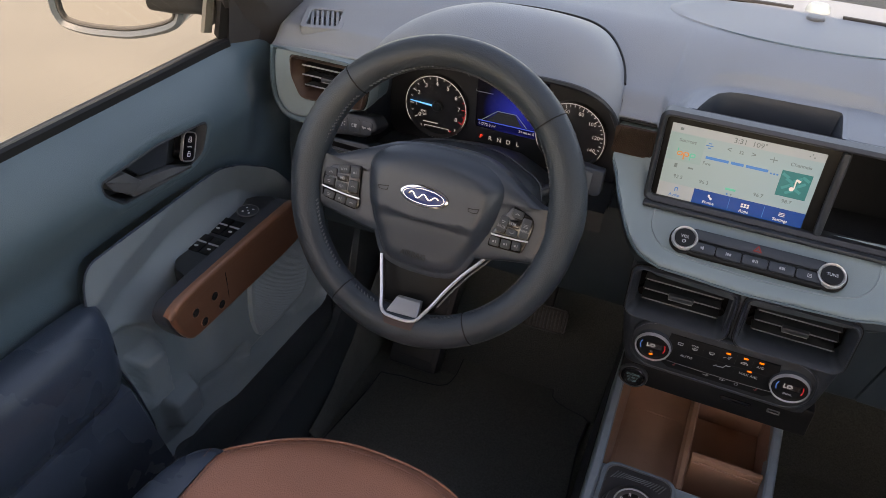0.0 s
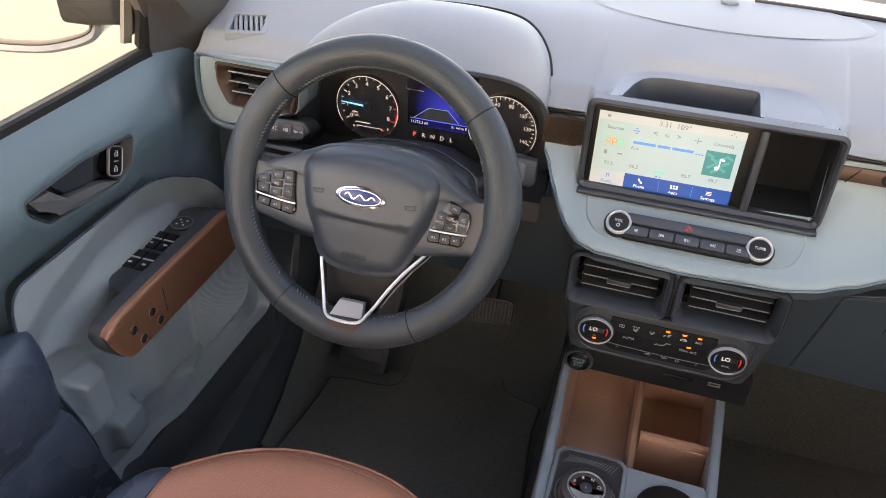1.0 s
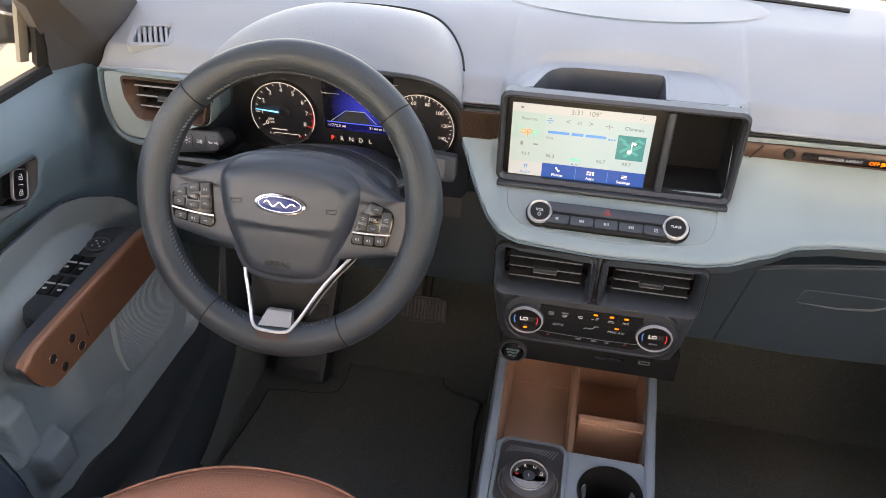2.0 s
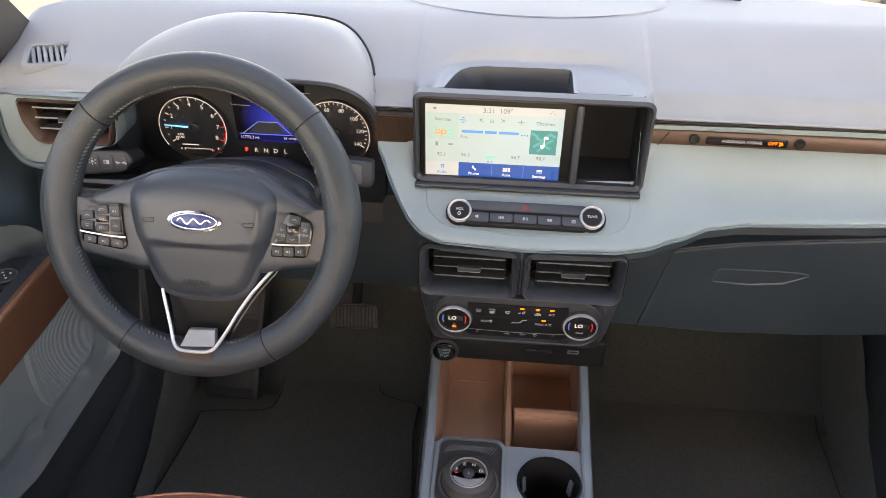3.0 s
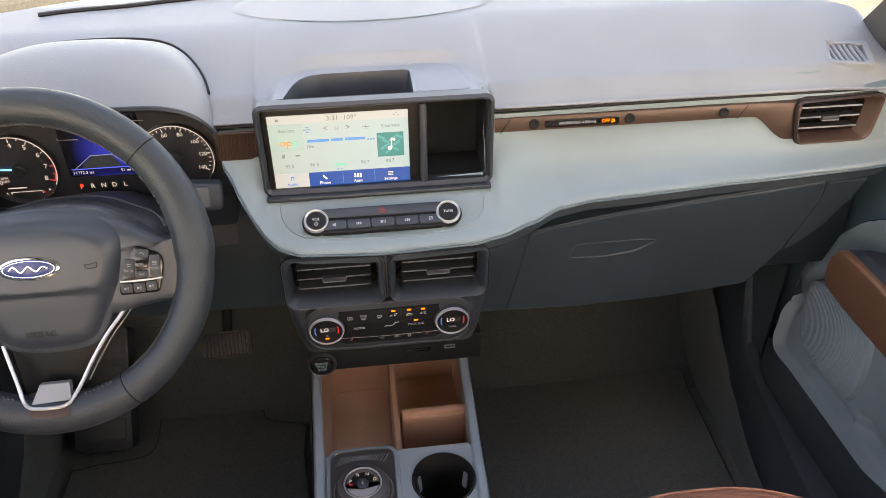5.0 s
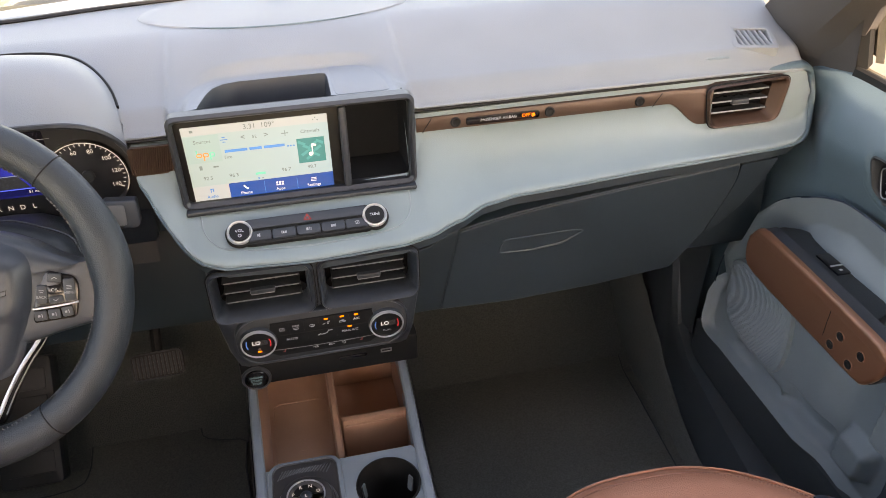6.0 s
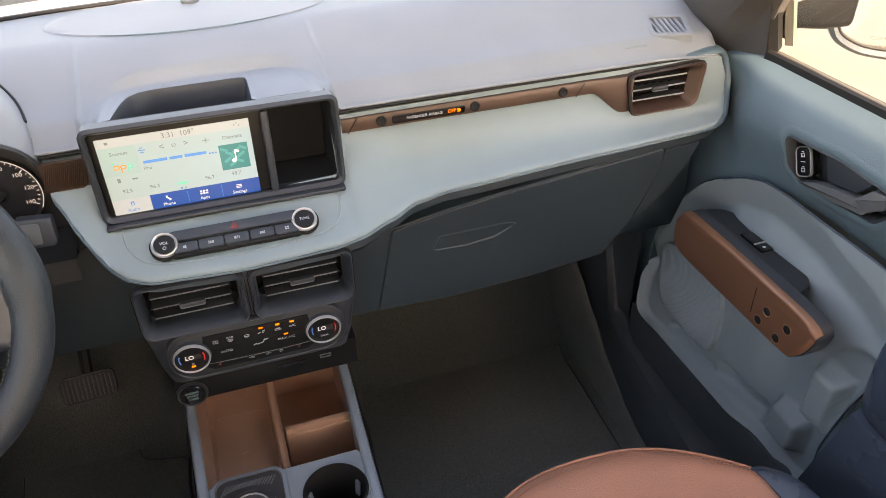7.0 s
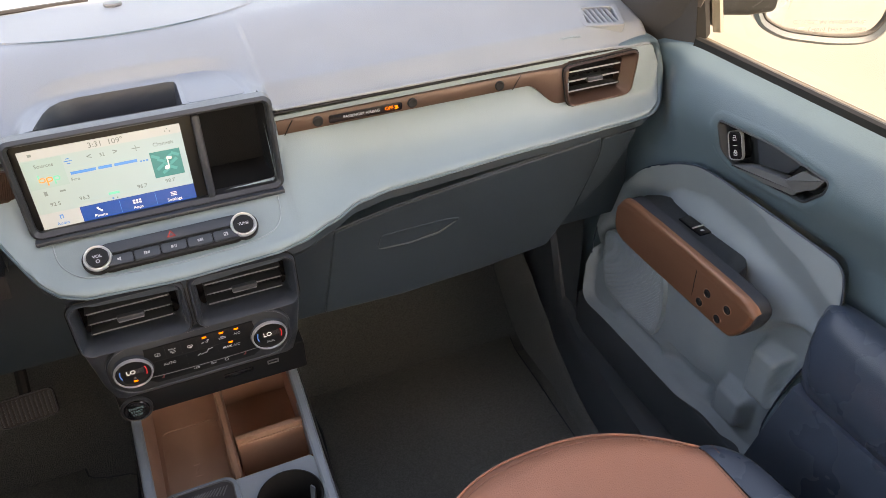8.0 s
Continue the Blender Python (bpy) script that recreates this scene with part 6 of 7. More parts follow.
box(bm, 0.010, 0.1115, 0.150, 0.2345, -0.828, -0.819, 0.003, m=Matrix.Rotation(radians(90), 4, "X"))
part("slot_wall", bm, TRAY, tr_)
bm = bmesh.new()
tube(bm, [(0.013, 0.8205, 0.220), (0.018, 0.8185, 0.2235), (0.106, 0.8185, 0.2235), (0.110, 0.8205, 0.220)], 0.0018, 6)
part("wall_edge", bm, TRAY, tr_)
bm = bmesh.new()
PMt = fr((-0.052, 0.84, 0.1985), (1, 0, 0), (0, 1, 0))
bezel(bm, rrect(0.088, 0.150, 0.012), rrect(0.085, 0.147, 0.011), PMt, 0.0012, 0.0004)
part("charging_mat", bm, TRAY, tr_)
bm = bars(PMt, [(-0.0055, -0.02, 0.0012, 0.022), (0.0055, -0.02, 0.0012, 0.022), (0, -0.009, 0.011, 0.0012), (0, -0.031, 0.011, 0.0012), (0, -0.02, 0.010, 0.001, 60)], 0.0006)
part("charging_mark", bm, TRAY, tr_, smooth=False)

# cup holder
cup = thing("cup_holder", CUP, "round black cup holder with side grips", "cup holder")
bm = bmesh.new()
m = fr((CUP.x, CUP.y, 0), (1, 0, 0), (0, 1, 0))
lathe(bm, [(0.0455, zt + 0.0005), (0.0450, zt + 0.0025), (0.0430, zt + 0.003), (0.0418, zt - 0.001), (0.0405, zt - 0.03), (0.0375, zt - 0.085), (0.0345, zt - 0.09)], m, 44, False, True)
part("well", bm, DARK, cup, sharp=50)
for a in (150, 30, 270):
    b = bmesh.new()
    p = m @ Vector((0.0395 * math.cos(radians(a)), 0.0395 * math.sin(radians(a)), zt - 0.03))
    box(b, -0.0045, 0.0045, -0.016, 0.012, -0.002, 0.005, 0.002, m=fr(p, (-math.sin(radians(a)), math.cos(radians(a)), 0), (0.1 * math.cos(radians(a)), 0.1 * math.sin(radians(a)), 1)))
    part("grip", b, DOORG, cup, "grey sprung grip")

# gear dial
gs = thing("gear_selector", (-0.052, 0.675, 0.245), "round rotary gear selector with a silver ring and lit letters", "gear selector")
m = fr((-0.0525, 0.685, zt), (1, 0, 0), (0, 1, 0))
bm = bmesh.new()
plate(bm, rrect(0.104, 0.128, 0.020, 6), m, 0.006, 0.004, -0.002)
part("surround", bm, CONS, gs, "slate surround")
bm = bmesh.new()
bezel(bm, rrect(0.092, 0.114, 0.016, 6), rrect(0.088, 0.110, 0.015, 6), m, 0.0085, 0.001, 0.004)
part("surround_rim", bm, KNOBG, gs)
bm = bmesh.new()
plate(bm, rrect(0.089, 0.111, 0.015, 6), m, 0.0064, 0, 0.003)
part("surround_inlay", bm, WARMCH, gs, "charcoal inlay")
bm = bmesh.new()
for i in range(17):
    x = -0.034 + 0.0042 * i
    tube(bm, [m @ Vector((x - 0.004, 0.028 + 0.010 * (1 - (x / 0.04) ** 2), 0.0066)), m @ Vector((x + 0.004, 0.046, 0.0066))], 0.0009, 4)
part("ribs", bm, SLATE, gs)
dm = fr((-0.0525, 0.665, zt + 0.004), (1, 0, 0), (0, 1, 0))
bm = bmesh.new()
lathe(bm, [(0.0425, 0), (0.0420, 0.005), (0.0400, 0.0075), (0.0360, 0.0070)], dm, 48)
part("collar", bm, WARMCH, gs)
bm = bmesh.new()
lathe(bm, [(0.0368, 0.004), (0.0362, 0.017), (0.0340, 0.0225), (0.0300, 0.0250), (0.0255, 0.0258), (0.0238, 0.0245)], dm, 56)
kn = part("knob", bm, WARMCH, gs)
bm = bmesh.new()
lathe(bm, [(0.0262, 0.0255), (0.0256, 0.0266), (0.0243, 0.0266), (0.0238, 0.0250)], dm, 48, False, False)
part("knob_ring", bm, SATIN, kn, "bright silver ring")
bm = bmesh.new()
lathe(bm, [(0.0414, 0.0062), (0.0405, 0.0080), (0.0392, 0.0078), (0.0385, 0.0060)], dm, 48, False, False)
part("collar_ring", bm, SLATE, kn)
bm = bmesh.new()
lathe(bm, [(0.0240, 0.018), (0.0238, 0.0238), (0.018, 0.0245), (0.008, 0.0248)], dm, 40)
part("knob_face", bm, CAP, kn)
bm = bmesh.new()
arc = [(0.0225 * math.cos(a), 0.0225 * math.sin(a)) for a in [math.pi + math.pi * i / 16 for i in range(17)]]
arc2 = [(x * 0.98, -0.0065 - 0.004 * math.cos(x * 70)) for x, y in arc][::-1]
plate(bm, arc + arc2, dm @ pose(0, 0, 0.0248), 0.0004)
part("silver_inlay", bm, SATIN, kn, "mirror-bright lower inlay")
for t, x, y in (("P", -0.0165, 0.004), ("R", -0.0065, 0.0135), ("N", 0.0065, 0.0135), ("D", 0.0165, 0.004)):
    words(t, 0.0070, dm @ pose(x, y, 0.0252), DW, kn)
bm = bmesh.new()
lathe(bm, [(0.0085, 0.0), (0.0085, 0.0015), (0.007, 0.0020)], dm @ pose(0, -0.002, 0.0250), 28)
part("low_button", bm, STACK, kn)
words("L", 0.0062, dm @ pose(0, -0.002, 0.0272), DW, kn)
part("selected_light", bars(dm @ pose(-0.0165, -0.0015, 0.0252), [(0, 0, 0.0045, 0.0011)], 0.0004), RED, kn, smooth=False)

# ---- pedals and floor ----
bp_ = thing("brake_pedal", (-0.295, 1.09, 0.17), "ribbed black rubber brake pedal", "pedal")
m = fr((-0.298, 1.098, 0.170), (1, 0.02, 0.03), (0, 0.55, 0.84))
bm = bmesh.new()
plate(bm, rrect(0.090, 0.048, 0.010), m, 0.008, 0.003, -0.004)
pl = part("plate", bm, RUBBER, bp_)
bm = bmesh.new()
bezel(bm, rrect(0.090, 0.048, 0.010), rrect(0.086, 0.044, 0.008), m, 0.0092, 0.0006, 0.006)
part("plate_edge", bm, STACK, pl, "thin worn metal edge")
for i in range(12):
    b = bmesh.new()
    box(b, -0.0018, 0.0018, -0.019, 0.019, 0.007, 0.0105, 0.001, m=m @ pose(-0.0385 + 0.007 * i, 0, 0))
    part("rib", b, BLACK, pl)
bm = bmesh.new()
tube(bm, [(-0.298, 1.11, 0.18), (-0.295, 1.20, 0.30), (-0.29, 1.25, 0.45)], 0.010, 8)
part("arm", bm, DARK, bp_)
fp = thing("foot_rest", (-0.55, 1.05, 0.05), "black plastic foot rest on the toe board", "foot rest")
bm = bmesh.new()
m = fr((-0.540, 1.085, 0.095), (1, 0, 0), (0, 0.62, 0.78))
plate(bm, rrect(0.105, 0.230, 0.008), m, 0.008, 0.004, -0.03)
part("pad", bm, BLACK, fp)
for i in range(4):
    b = bmesh.new()
    box(b, -0.042, 0.042, -0.020, 0.020, 0.007, 0.010, 0.003, m=m @ pose(0, -0.075 + 0.05 * i, 0))
    part("tread", b, BLACK, fp)


def floor_mat(name, outline, label):
    f = thing(name, (outline[0][0], outline[0][1], 0), label, "floor mat", "floor mats")
    pts = [(p.x, p.y) for p in spline(outline, 3, True)]
    if sum(a[0] * b[1] - b[0] * a[1] for a, b in zip(pts, pts[1:] + pts[:1])) < 0:
        pts = pts[::-1]
    mm = fr((0, 0, -0.021), (1, 0, 0), (0, 1, 0))
    b = bmesh.new()
    plate(b, pts, mm, 0.012, 0.004)
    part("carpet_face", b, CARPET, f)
    b = bmesh.new()
    tube(b, [(x, y, -0.0105) for x, y in inset(pts, 0.002)], 0.0022, 6, True)
    part("binding", b, BLACK, f, "black bound edge")
    return f


floor_mat("floor_mat", [(-0.165, 0.45), (-0.170, 0.98), (-0.168, 1.045), (-0.215, 1.060), (-0.250, 1.078), (-0.256, 1.13), (-0.262, 1.18), (-0.45, 1.185), (-0.455, 1.05), (-0.475, 1.005), (-0.585, 0.990), (-0.600, 0.93), (-0.595, 0.45)], "black carpet floor mat with a bound edge, driver side")
floor_mat("floor_mat", [(0.160, 0.45), (0.165, 1.00), (0.185, 1.19), (0.60, 1.19), (0.612, 1.05), (0.600, 0.75), (0.595, 0.45)], "black carpet floor mat with a bound edge, passenger side")

# ---- seats ----
def seat(cx):
    s = thing("front_seat", (cx, 0.25, 0.0), "red-brown leather front seat cushion with dark navy side bolsters", "seat", "front seats")
    HW = 0.184

    def front(x):
        return 0.548 - 0.10 * abs(x / 0.19) ** 2.6

    b = bmesh.new()

    def f(u, v):
        x = -HW + 2 * HW * u
        d = -0.03 + 0.55 * v ** 1.6
        yf = front(x)
        y = yf - max(d, 0) + 0.0 if d > 0 else yf + 0.012 * math.sin(math.pi * 0.5 * (-d / 0.03)) * 0.2
        r = max(0.0, 1 - max(d, 0) / 0.04)
        z = 0.350 + 0.016 * abs(x / HW) ** 3 - 0.012 * r * r - 0.002 * smooth(0, 0.3, d)
        if d < 0:
            z = 0.338 + 0.016 * abs(x / HW) ** 3 + d * 5.0
        return Vector((cx + x, y, z))

    grid(b, f, 28, 34)
    part("cushion", b, SEAT, s, "red-brown leather cushion", sharp=70)
    for sx in (-1, 1):
        b = bmesh.new()

        def side(u, v):
            x = HW - 0.003 + 0.072 * u
            d = -0.03 + 0.60 * v ** 1.6
            yf = front(HW) + 0.001 - 0.115 * u ** 1.7
            r = max(0.0, 1 - max(d, 0) / 0.04)
            z = 0.365 + (0.010 + 0.020 * smooth(0.0, 0.25, d)) * math.sin(math.pi * min(1.0, 0.08 + u * 0.92)) - 0.010 * r * r - 0.085 * max(0.0, (u - 0.45) / 0.55) ** 2.2
            if d < 0:
                z += d * 5.0
            return Vector((cx + sx * x, yf - max(d, 0), z))

        grid(b, side, 16, 30)
        grid(b, lambda u, v: Vector((cx + sx * (HW + 0.069), front(HW) - 0.114 - 0.57 * u, 0.285 - 0.14 * v)), 8, 2)
        part("bolster", b, NAVY, s, "dark navy vinyl bolster", sharp=70)
        b = bmesh.new()
        tube(b, [(cx + sx * (HW - 0.001), front(HW) - 0.003 - 0.60 * i / 30, 0.3560 + 0.0095 * smooth(0, 1.6, i)) for i in range(31)], 0.0016, 6)
        part("piping", b, DARK, s)
        for off, mt in ((0.007, THREADL), (-0.007, THREADL)):
            b = bmesh.new()
            for i in range(70):
                d0 = 0.012 + 0.0058 * i
                zz_ = 0.3668 if off < 0 else 0.3690 + 0.010 * smooth(0.0, 0.25, d0)
                tube(b, [(cx + sx * (HW + off), front(HW) - d0, zz_), (cx + sx * (HW + off), front(HW) - d0 - 0.0036, zz_)], 0.0006, 4)
            part("side_stitching", b, mt, s, "fine stitching beside the seam")
    # front piping and stitching
    b = bmesh.new()
    tube(b, [(cx - HW + 2 * HW * i / 40, front(-HW + 2 * HW * i / 40) - 0.002, 0.3405 + 0.016 * abs((-HW + 2 * HW * i / 40) / HW) ** 3) for i in range(41)], 0.0018, 6)
    part("front_piping", b, SEAT, s)
    b = bmesh.new()
    for i in range(110):
        x = -HW + 2 * HW * (i + 0.2) / 110
        x2 = x + 0.0020
        tube(b, [(cx + x, front(x) - 0.016, 0.3475 + 0.016 * abs(x / HW) ** 3), (cx + x2, front(x2) - 0.016, 0.3475 + 0.016 * abs(x2 / HW) ** 3)], 0.0006, 4)
    part("stitching", b, THREADL, s, "fine matching stitching")
    b = bmesh.new()
    plate(b, rrect(2 * HW + 0.06, 0.75, 0.05), fr((cx, 0.13, 0.02), (1, 0, 0), (0, 1, 0)), 0.22)
    part("seat_base", b, DARK, s)
    return s


seat(-0.354)
seat(0.354)

# ---- doors ----
OVAL = [(0.928, 0.200), (0.944, 0.26), (0.943, 0.33), (0.918, 0.41), (0.882, 0.464), (0.835, 0.520), (0.783, 0.554), (0.745, 0.573), (0.70, 0.584), (0.60, 0.583), (0.50, 0.580), (0.468, 0.575), (0.454, 0.550), (0.450, 0.50), (0.462, 0.44), (0.485, 0.36), (0.500, 0.28), (0.506, 0.200), (0.60, 0.198), (0.75, 0.198), (0.86, 0.198)]
HANDLE = rounded([(0.704, 0.660), (0.692, 0.616), (0.672, 0.603), (0.617, 0.604), (0.550, 0.612), (0.516, 0.646), (0.516, 0.661), (0.613, 0.666)], 0.008)
ovf = [(p.x, p.y) for p in spline(OVAL, 11, True)]


def door_x(y, z):
    """Depth of the upper door skin."""
    k = smooth(0.60, 0.727, z)
    x = 0.702 + 0.043 * max(0.0, min(1.0, (z - 0.648) / 0.079)) ** 1.55
    x += (0.012 + 0.018 * smooth(0.80, 0.62, y)) * smooth(0.650, 0.560, z) * smooth(0.30, 0.50, z)
    x += 0.02 * smooth(0.86, 0.96, y) * (1 - k)
    # hollow that clears the rounded dashboard end
    x += 0.032 * smooth(0.785, 0.860, y) * smooth(0.55, 0.625, z) * (1 - 0.92 * smooth(0.655, 0.715, z))
    return x


CREASE = [(0.45, 0.466), (0.53, 0.500), (0.62, 0.527), (0.70, 0.535), (0.76, 0.520), (0.82, 0.480), (0.88, 0.410), (0.93, 0.30)]


DIP = [(0.46, 0.455), (0.50, 0.460), (0.523, 0.448), (0.564, 0.405), (0.60, 0.385), (0.70, 0.38)]


def mask(y, z, y0, y1, z0, z1, s):
    """A soft-edged rectangle, 1 inside and 0 outside."""
    return smooth(y0 - s, y0 + s, y) * smooth(y1 + s, y1 - s, y) * smooth(z0 - s, z0 + s, z) * smooth(z1 + s, z1 - s, z)


def insert_x(y, z, e):
    (zc_,) = curve1(CREASE, y)
    if z > zc_:
        return 0.722 - 0.022 * min(1.0, (z - zc_) / 0.055)
    (zs,) = curve1(DIP, y)
    x = 0.012 * smooth(0.0, 0.014, zs - z) * smooth(0.66, 0.60, y)
    x -= 0.028 * mask(y, z, 0.499, 0.546, 0.308, 0.396, 0.006)
    x -= 0.026 * mask(y, z, 0.536, 0.592, 0.228, 0.282, 0.006)
    x += 0.020 * mask(y, z, 0.616, 0.712, 0.216, 0.248, 0.007) + 0.012 * mask(y, z, 0.724, 0.850, 0.214, 0.228, 0.006)
    return x + 0.722 - 0.014 * smooth(0, 0.04, zc_ - z) - 0.018 * (1 - smooth(0.0, 0.011, e)) - 0.006 * smooth(0.26, 0.20, z)


def door(sd):
    side = "driver" if sd < 0 else "passenger"
    d = thing("door_1" if sd < 0 else "door_2", (sd * 0.72, 0.5, 0.15), "closed front door with teal blue upper trim and a grey lower panel, %s side" % side, "car door", kind="structure")

    def P(x, y, z):
        return Vector((sd * x, y, z))

    # upper skin: from the insert outline to the outer boundary
    b = bmesh.new()
    c0 = Vector((0.70, 0.40))
    rows = []
    NK = 26
    HCUT = inset(HANDLE, -0.006)
    y0, y1, z0, z1 = -0.7, 1.04, 0.10, 0.727
    for (y, z) in ovf:
        dv = Vector((y, z)) - c0
        t = 1e9
        for lim, comp, o in ((y1, dv.x, c0.x), (y0, dv.x, c0.x), (z1, dv.y, c0.y), (z0, dv.y, c0.y)):
            if abs(comp) > 1e-9:
                k = (lim - o) / comp
                if k > 0:
                    t = min(t, k)
        e = c0 + dv * t
        row = []
        for i in range(NK + 1):
            k = i / NK
            q0 = c0 + dv * (1 - 0.07 * smooth(0.45, 0.50, z))
            p = q0.lerp(e, k)
            x = door_x(p.x, p.y)
            if i == 0:
                x += 0.001
            row.append(P(x, p.x, p.y))
        rows.append(row)
    vs = [ring(b, r) for r in rows]
    for i in range(len(vs)):
        a, c = vs[i], vs[(i + 1) % len(vs)]
        for j in range(NK):
            ctr = (a[j].co + c[j + 1].co) / 2
            if inside(HCUT, ctr.y, ctr.z):
                continue
            b.faces.new((a[j], c[j], c[j + 1], a[j + 1]))
    part("upper_trim", b, DOORB, d, "teal blue grained upper door trim", sharp=70)
    # belt strip and glass
    b = bmesh.new()
    rs = [ring(b, [(sd * 0.7395, y, 0.718), (sd * 0.7410, y, 0.7292), (sd * 0.746, y, 0.7312), (sd * 0.754, y, 0.7290), (sd * 0.7545, y, 0.70)]) for y in (-0.7, 0.0, 0.4, 0.815)]
    skin(b, rs, False)
    part("window_seal", b, DARK, d, "black rubber window seal")
    b = bmesh.new()
    rs = [ring(b, [(sd * 0.7550, y, 0.700), (sd * 0.7555, y, 0.7255), (sd * 0.760, y, 0.7275), (sd * 0.7615, y, 0.7235), (sd * 0.7635, y, 0.7235), (sd * 0.766, y, 0.7260), (sd * 0.771, y, 0.7240), (sd * 0.774, y, 0.70)]) for y in (-0.7, 0.0, 0.4, 0.83)]
    skin(b, rs, False)
    part("outer_sill", b, FRAMEB, d, "beige-grey outer sill")
    b = bmesh.new()
    rs = [ring(b, [(sd * (0.745 - 0.115 * k), 0.816 + 0.02 * k, 0.73 + 0.50 * k), (sd * (0.753 - 0.115 * k), 0.806 + 0.02 * k, 0.73 + 0.50 * k), (sd * (0.762 - 0.115 * k), 0.810 + 0.02 * k, 0.735 + 0.50 * k), (sd * (0.778 - 0.115 * k), 0.87 + 0.02 * k, 0.735 + 0.50 * k)]) for k in (0, 0.25, 0.5, 0.75, 1)]
    skin(b, rs, False)
    part("window_frame", b, DARK, d, "black window frame edge")
    b = bmesh.new()
    rs = [ring(b, [(sd * (0.764 - 0.115 * k), 0.808 + 0.02 * k, 0.737 + 0.50 * k), (sd * (0.768 - 0.115 * k), 0.797 + 0.02 * k, 0.739 + 0.50 * k), (sd * (0.782 - 0.115 * k), 0.806 + 0.02 * k, 0.735 + 0.50 * k), (sd * (0.790 - 0.115 * k), 0.87 + 0.02 * k, 0.735 + 0.50 * k)]) for k in (0, 0.25, 0.5, 0.75, 1)]
    skin(b, rs, False)
    part("outer_frame", b, FRAMEB, d, "beige-grey outer window frame")
    b = bmesh.new()
    g = [b.verts.new(p) for p in (P(0.762, -0.7, 0.72), P(0.762, 0.80, 0.72), P(0.66, 0.80, 1.22), P(0.66, -0.7, 1.22))]
    b.faces.new(g)
    gl_ = part("window_glass", b, GLASS, d, "clear side window glass")
    gl_.visible_shadow = False
    # outer skin
    b = bmesh.new()
    grid(b, lambda u, v: P(0.78 + 0.08 * math.sin(math.pi * min(1, v * 1.1)), -0.7 + 1.75 * u, 0.675 - 1.0 * v), 6, 8)
    part("outer_skin", b, PAINT, d, "pale blue painted outer skin")

    # grey insert with its own relief
    b = bmesh.new()
    rings = []
    for i in range(56):
        k = 1 - i / 55.5
        row = []
        for (y, z) in ovf:
            yy, zz_ = 0.70 + (y - 0.70) * k, 0.38 + (z - 0.38) * k
            row.append(P(insert_x(yy, zz_, (1 - k) * math.hypot(y - 0.70, z - 0.38)), yy, zz_))
        rings.append(ring(b, row))
    skin(b, rings, True, False, True)
    part("lower_panel", b, DOORG, d, "grey moulded lower door panel", sharp=70)
    b = bmesh.new()
    tube(b, [P(0.7025, y, z) for y, z in ovf], 0.0014, 6, True)
    part("panel_edge", b, NAVY, d, "dark shadow gap round the lower panel")
    # speaker
    SP = [(0.910, 0.345), (0.902, 0.364), (0.880, 0.374), (0.829, 0.379), (0.766, 0.377), (0.744, 0.360), (0.736, 0.300), (0.743, 0.256), (0.760, 0.240), (0.830, 0.238), (0.880, 0.244), (0.904, 0.280)]
    spk = [(p.x, p.y) for p in spline(SP, 3, True)]
    mm = fr((sd * 0.703, 0, 0), (0, -sd, 0), (0, 0, 1))
    o = [(-sd * y, z) for y, z in spk]
    if sum(a[0] * b2[1] - b2[0] * a[1] for a, b2 in zip(o, o[1:] + o[:1])) < 0:
        o = o[::-1]
    b = bmesh.new()
    plate(b, o, mm, 0.004, 0.003, -0.035)
    grl = part("speaker_grille", b, DOORG, d, "grey perforated speaker grille")
    b = bmesh.new()
    cyy, czz = -sd * 0.80, 0.33
    for r in range(3, 80):
        rad = 0.0034 * r
        n = int(2 * math.pi * rad / 0.004)
        run = []
        for i in range(n + 1):
            a = 2 * math.pi * i / n
            px, pz = cyy + sd * 0.10 + rad * math.cos(a), czz + 0.06 + rad * math.sin(a)
            if inside(inset(o, 0.006), px, pz):
                run.append((px, pz))
            else:
                if len(run) > 3:
                    tube(b, [mm @ Vector((x, y, 0.0042)) for x, y in run[::2] + [run[-1]]], 0.0005, 4)
                run = []
        if len(run) > 3:
            tube(b, [mm @ Vector((x, y, 0.0042)) for x, y in run[::2] + [run[-1]]], 0.0005, 4)
    part("grille_rows", b, CONS, grl, "fine curved rows of holes")
    # lower edge and kick strip
    b = bmesh.new()
    rs = [ring(b, [P(0.708, y, 0.198), P(0.692, y, 0.1945), P(0.6885, y, 0.189), P(0.690, y, 0.10), P(0.70, y, 0.06)]) for y in (-0.2, 0.30, 0.505, 0.70, 0.90, 0.955)]
    skin(b, rs, False)
    part("lower_edge", b, SILL, d, "dark lower door edge")
    # pull bar
    bar = [(0.802, 0.470), (0.800, 0.488), (0.788, 0.508), (0.770, 0.514), (0.70, 0.513), (0.60, 0.511), (0.525, 0.508), (0.505, 0.503), (0.497, 0.489), (0.506, 0.463), (0.524, 0.441), (0.546, 0.435), (0.62, 0.436), (0.70, 0.437), (0.775, 0.440), (0.796, 0.450)]
    bp2 = [(-sd * p.x, p.y) for p in spline(bar, 2, True)]
    if sum(a[0] * b2[1] - b2[0] * a[1] for a, b2 in zip(bp2, bp2[1:] + bp2[:1])) < 0:
        bp2 = bp2[::-1]
    am = fr((sd * 0.671, 0, 0), (0, -sd, 0), (0, 0, 1))
    b = bmesh.new()
    bp3 = [(x + -sd * 0.011 * smooth(0.56, 0.50, abs(x)), z) for x, z in bp2]
    plate(b, bp3, am, 0.040, 0.006, 0.030, 4)
    pull = part("pull_bar", b, COPPER, d, "copper coloured door pull bar")
    b = bmesh.new()
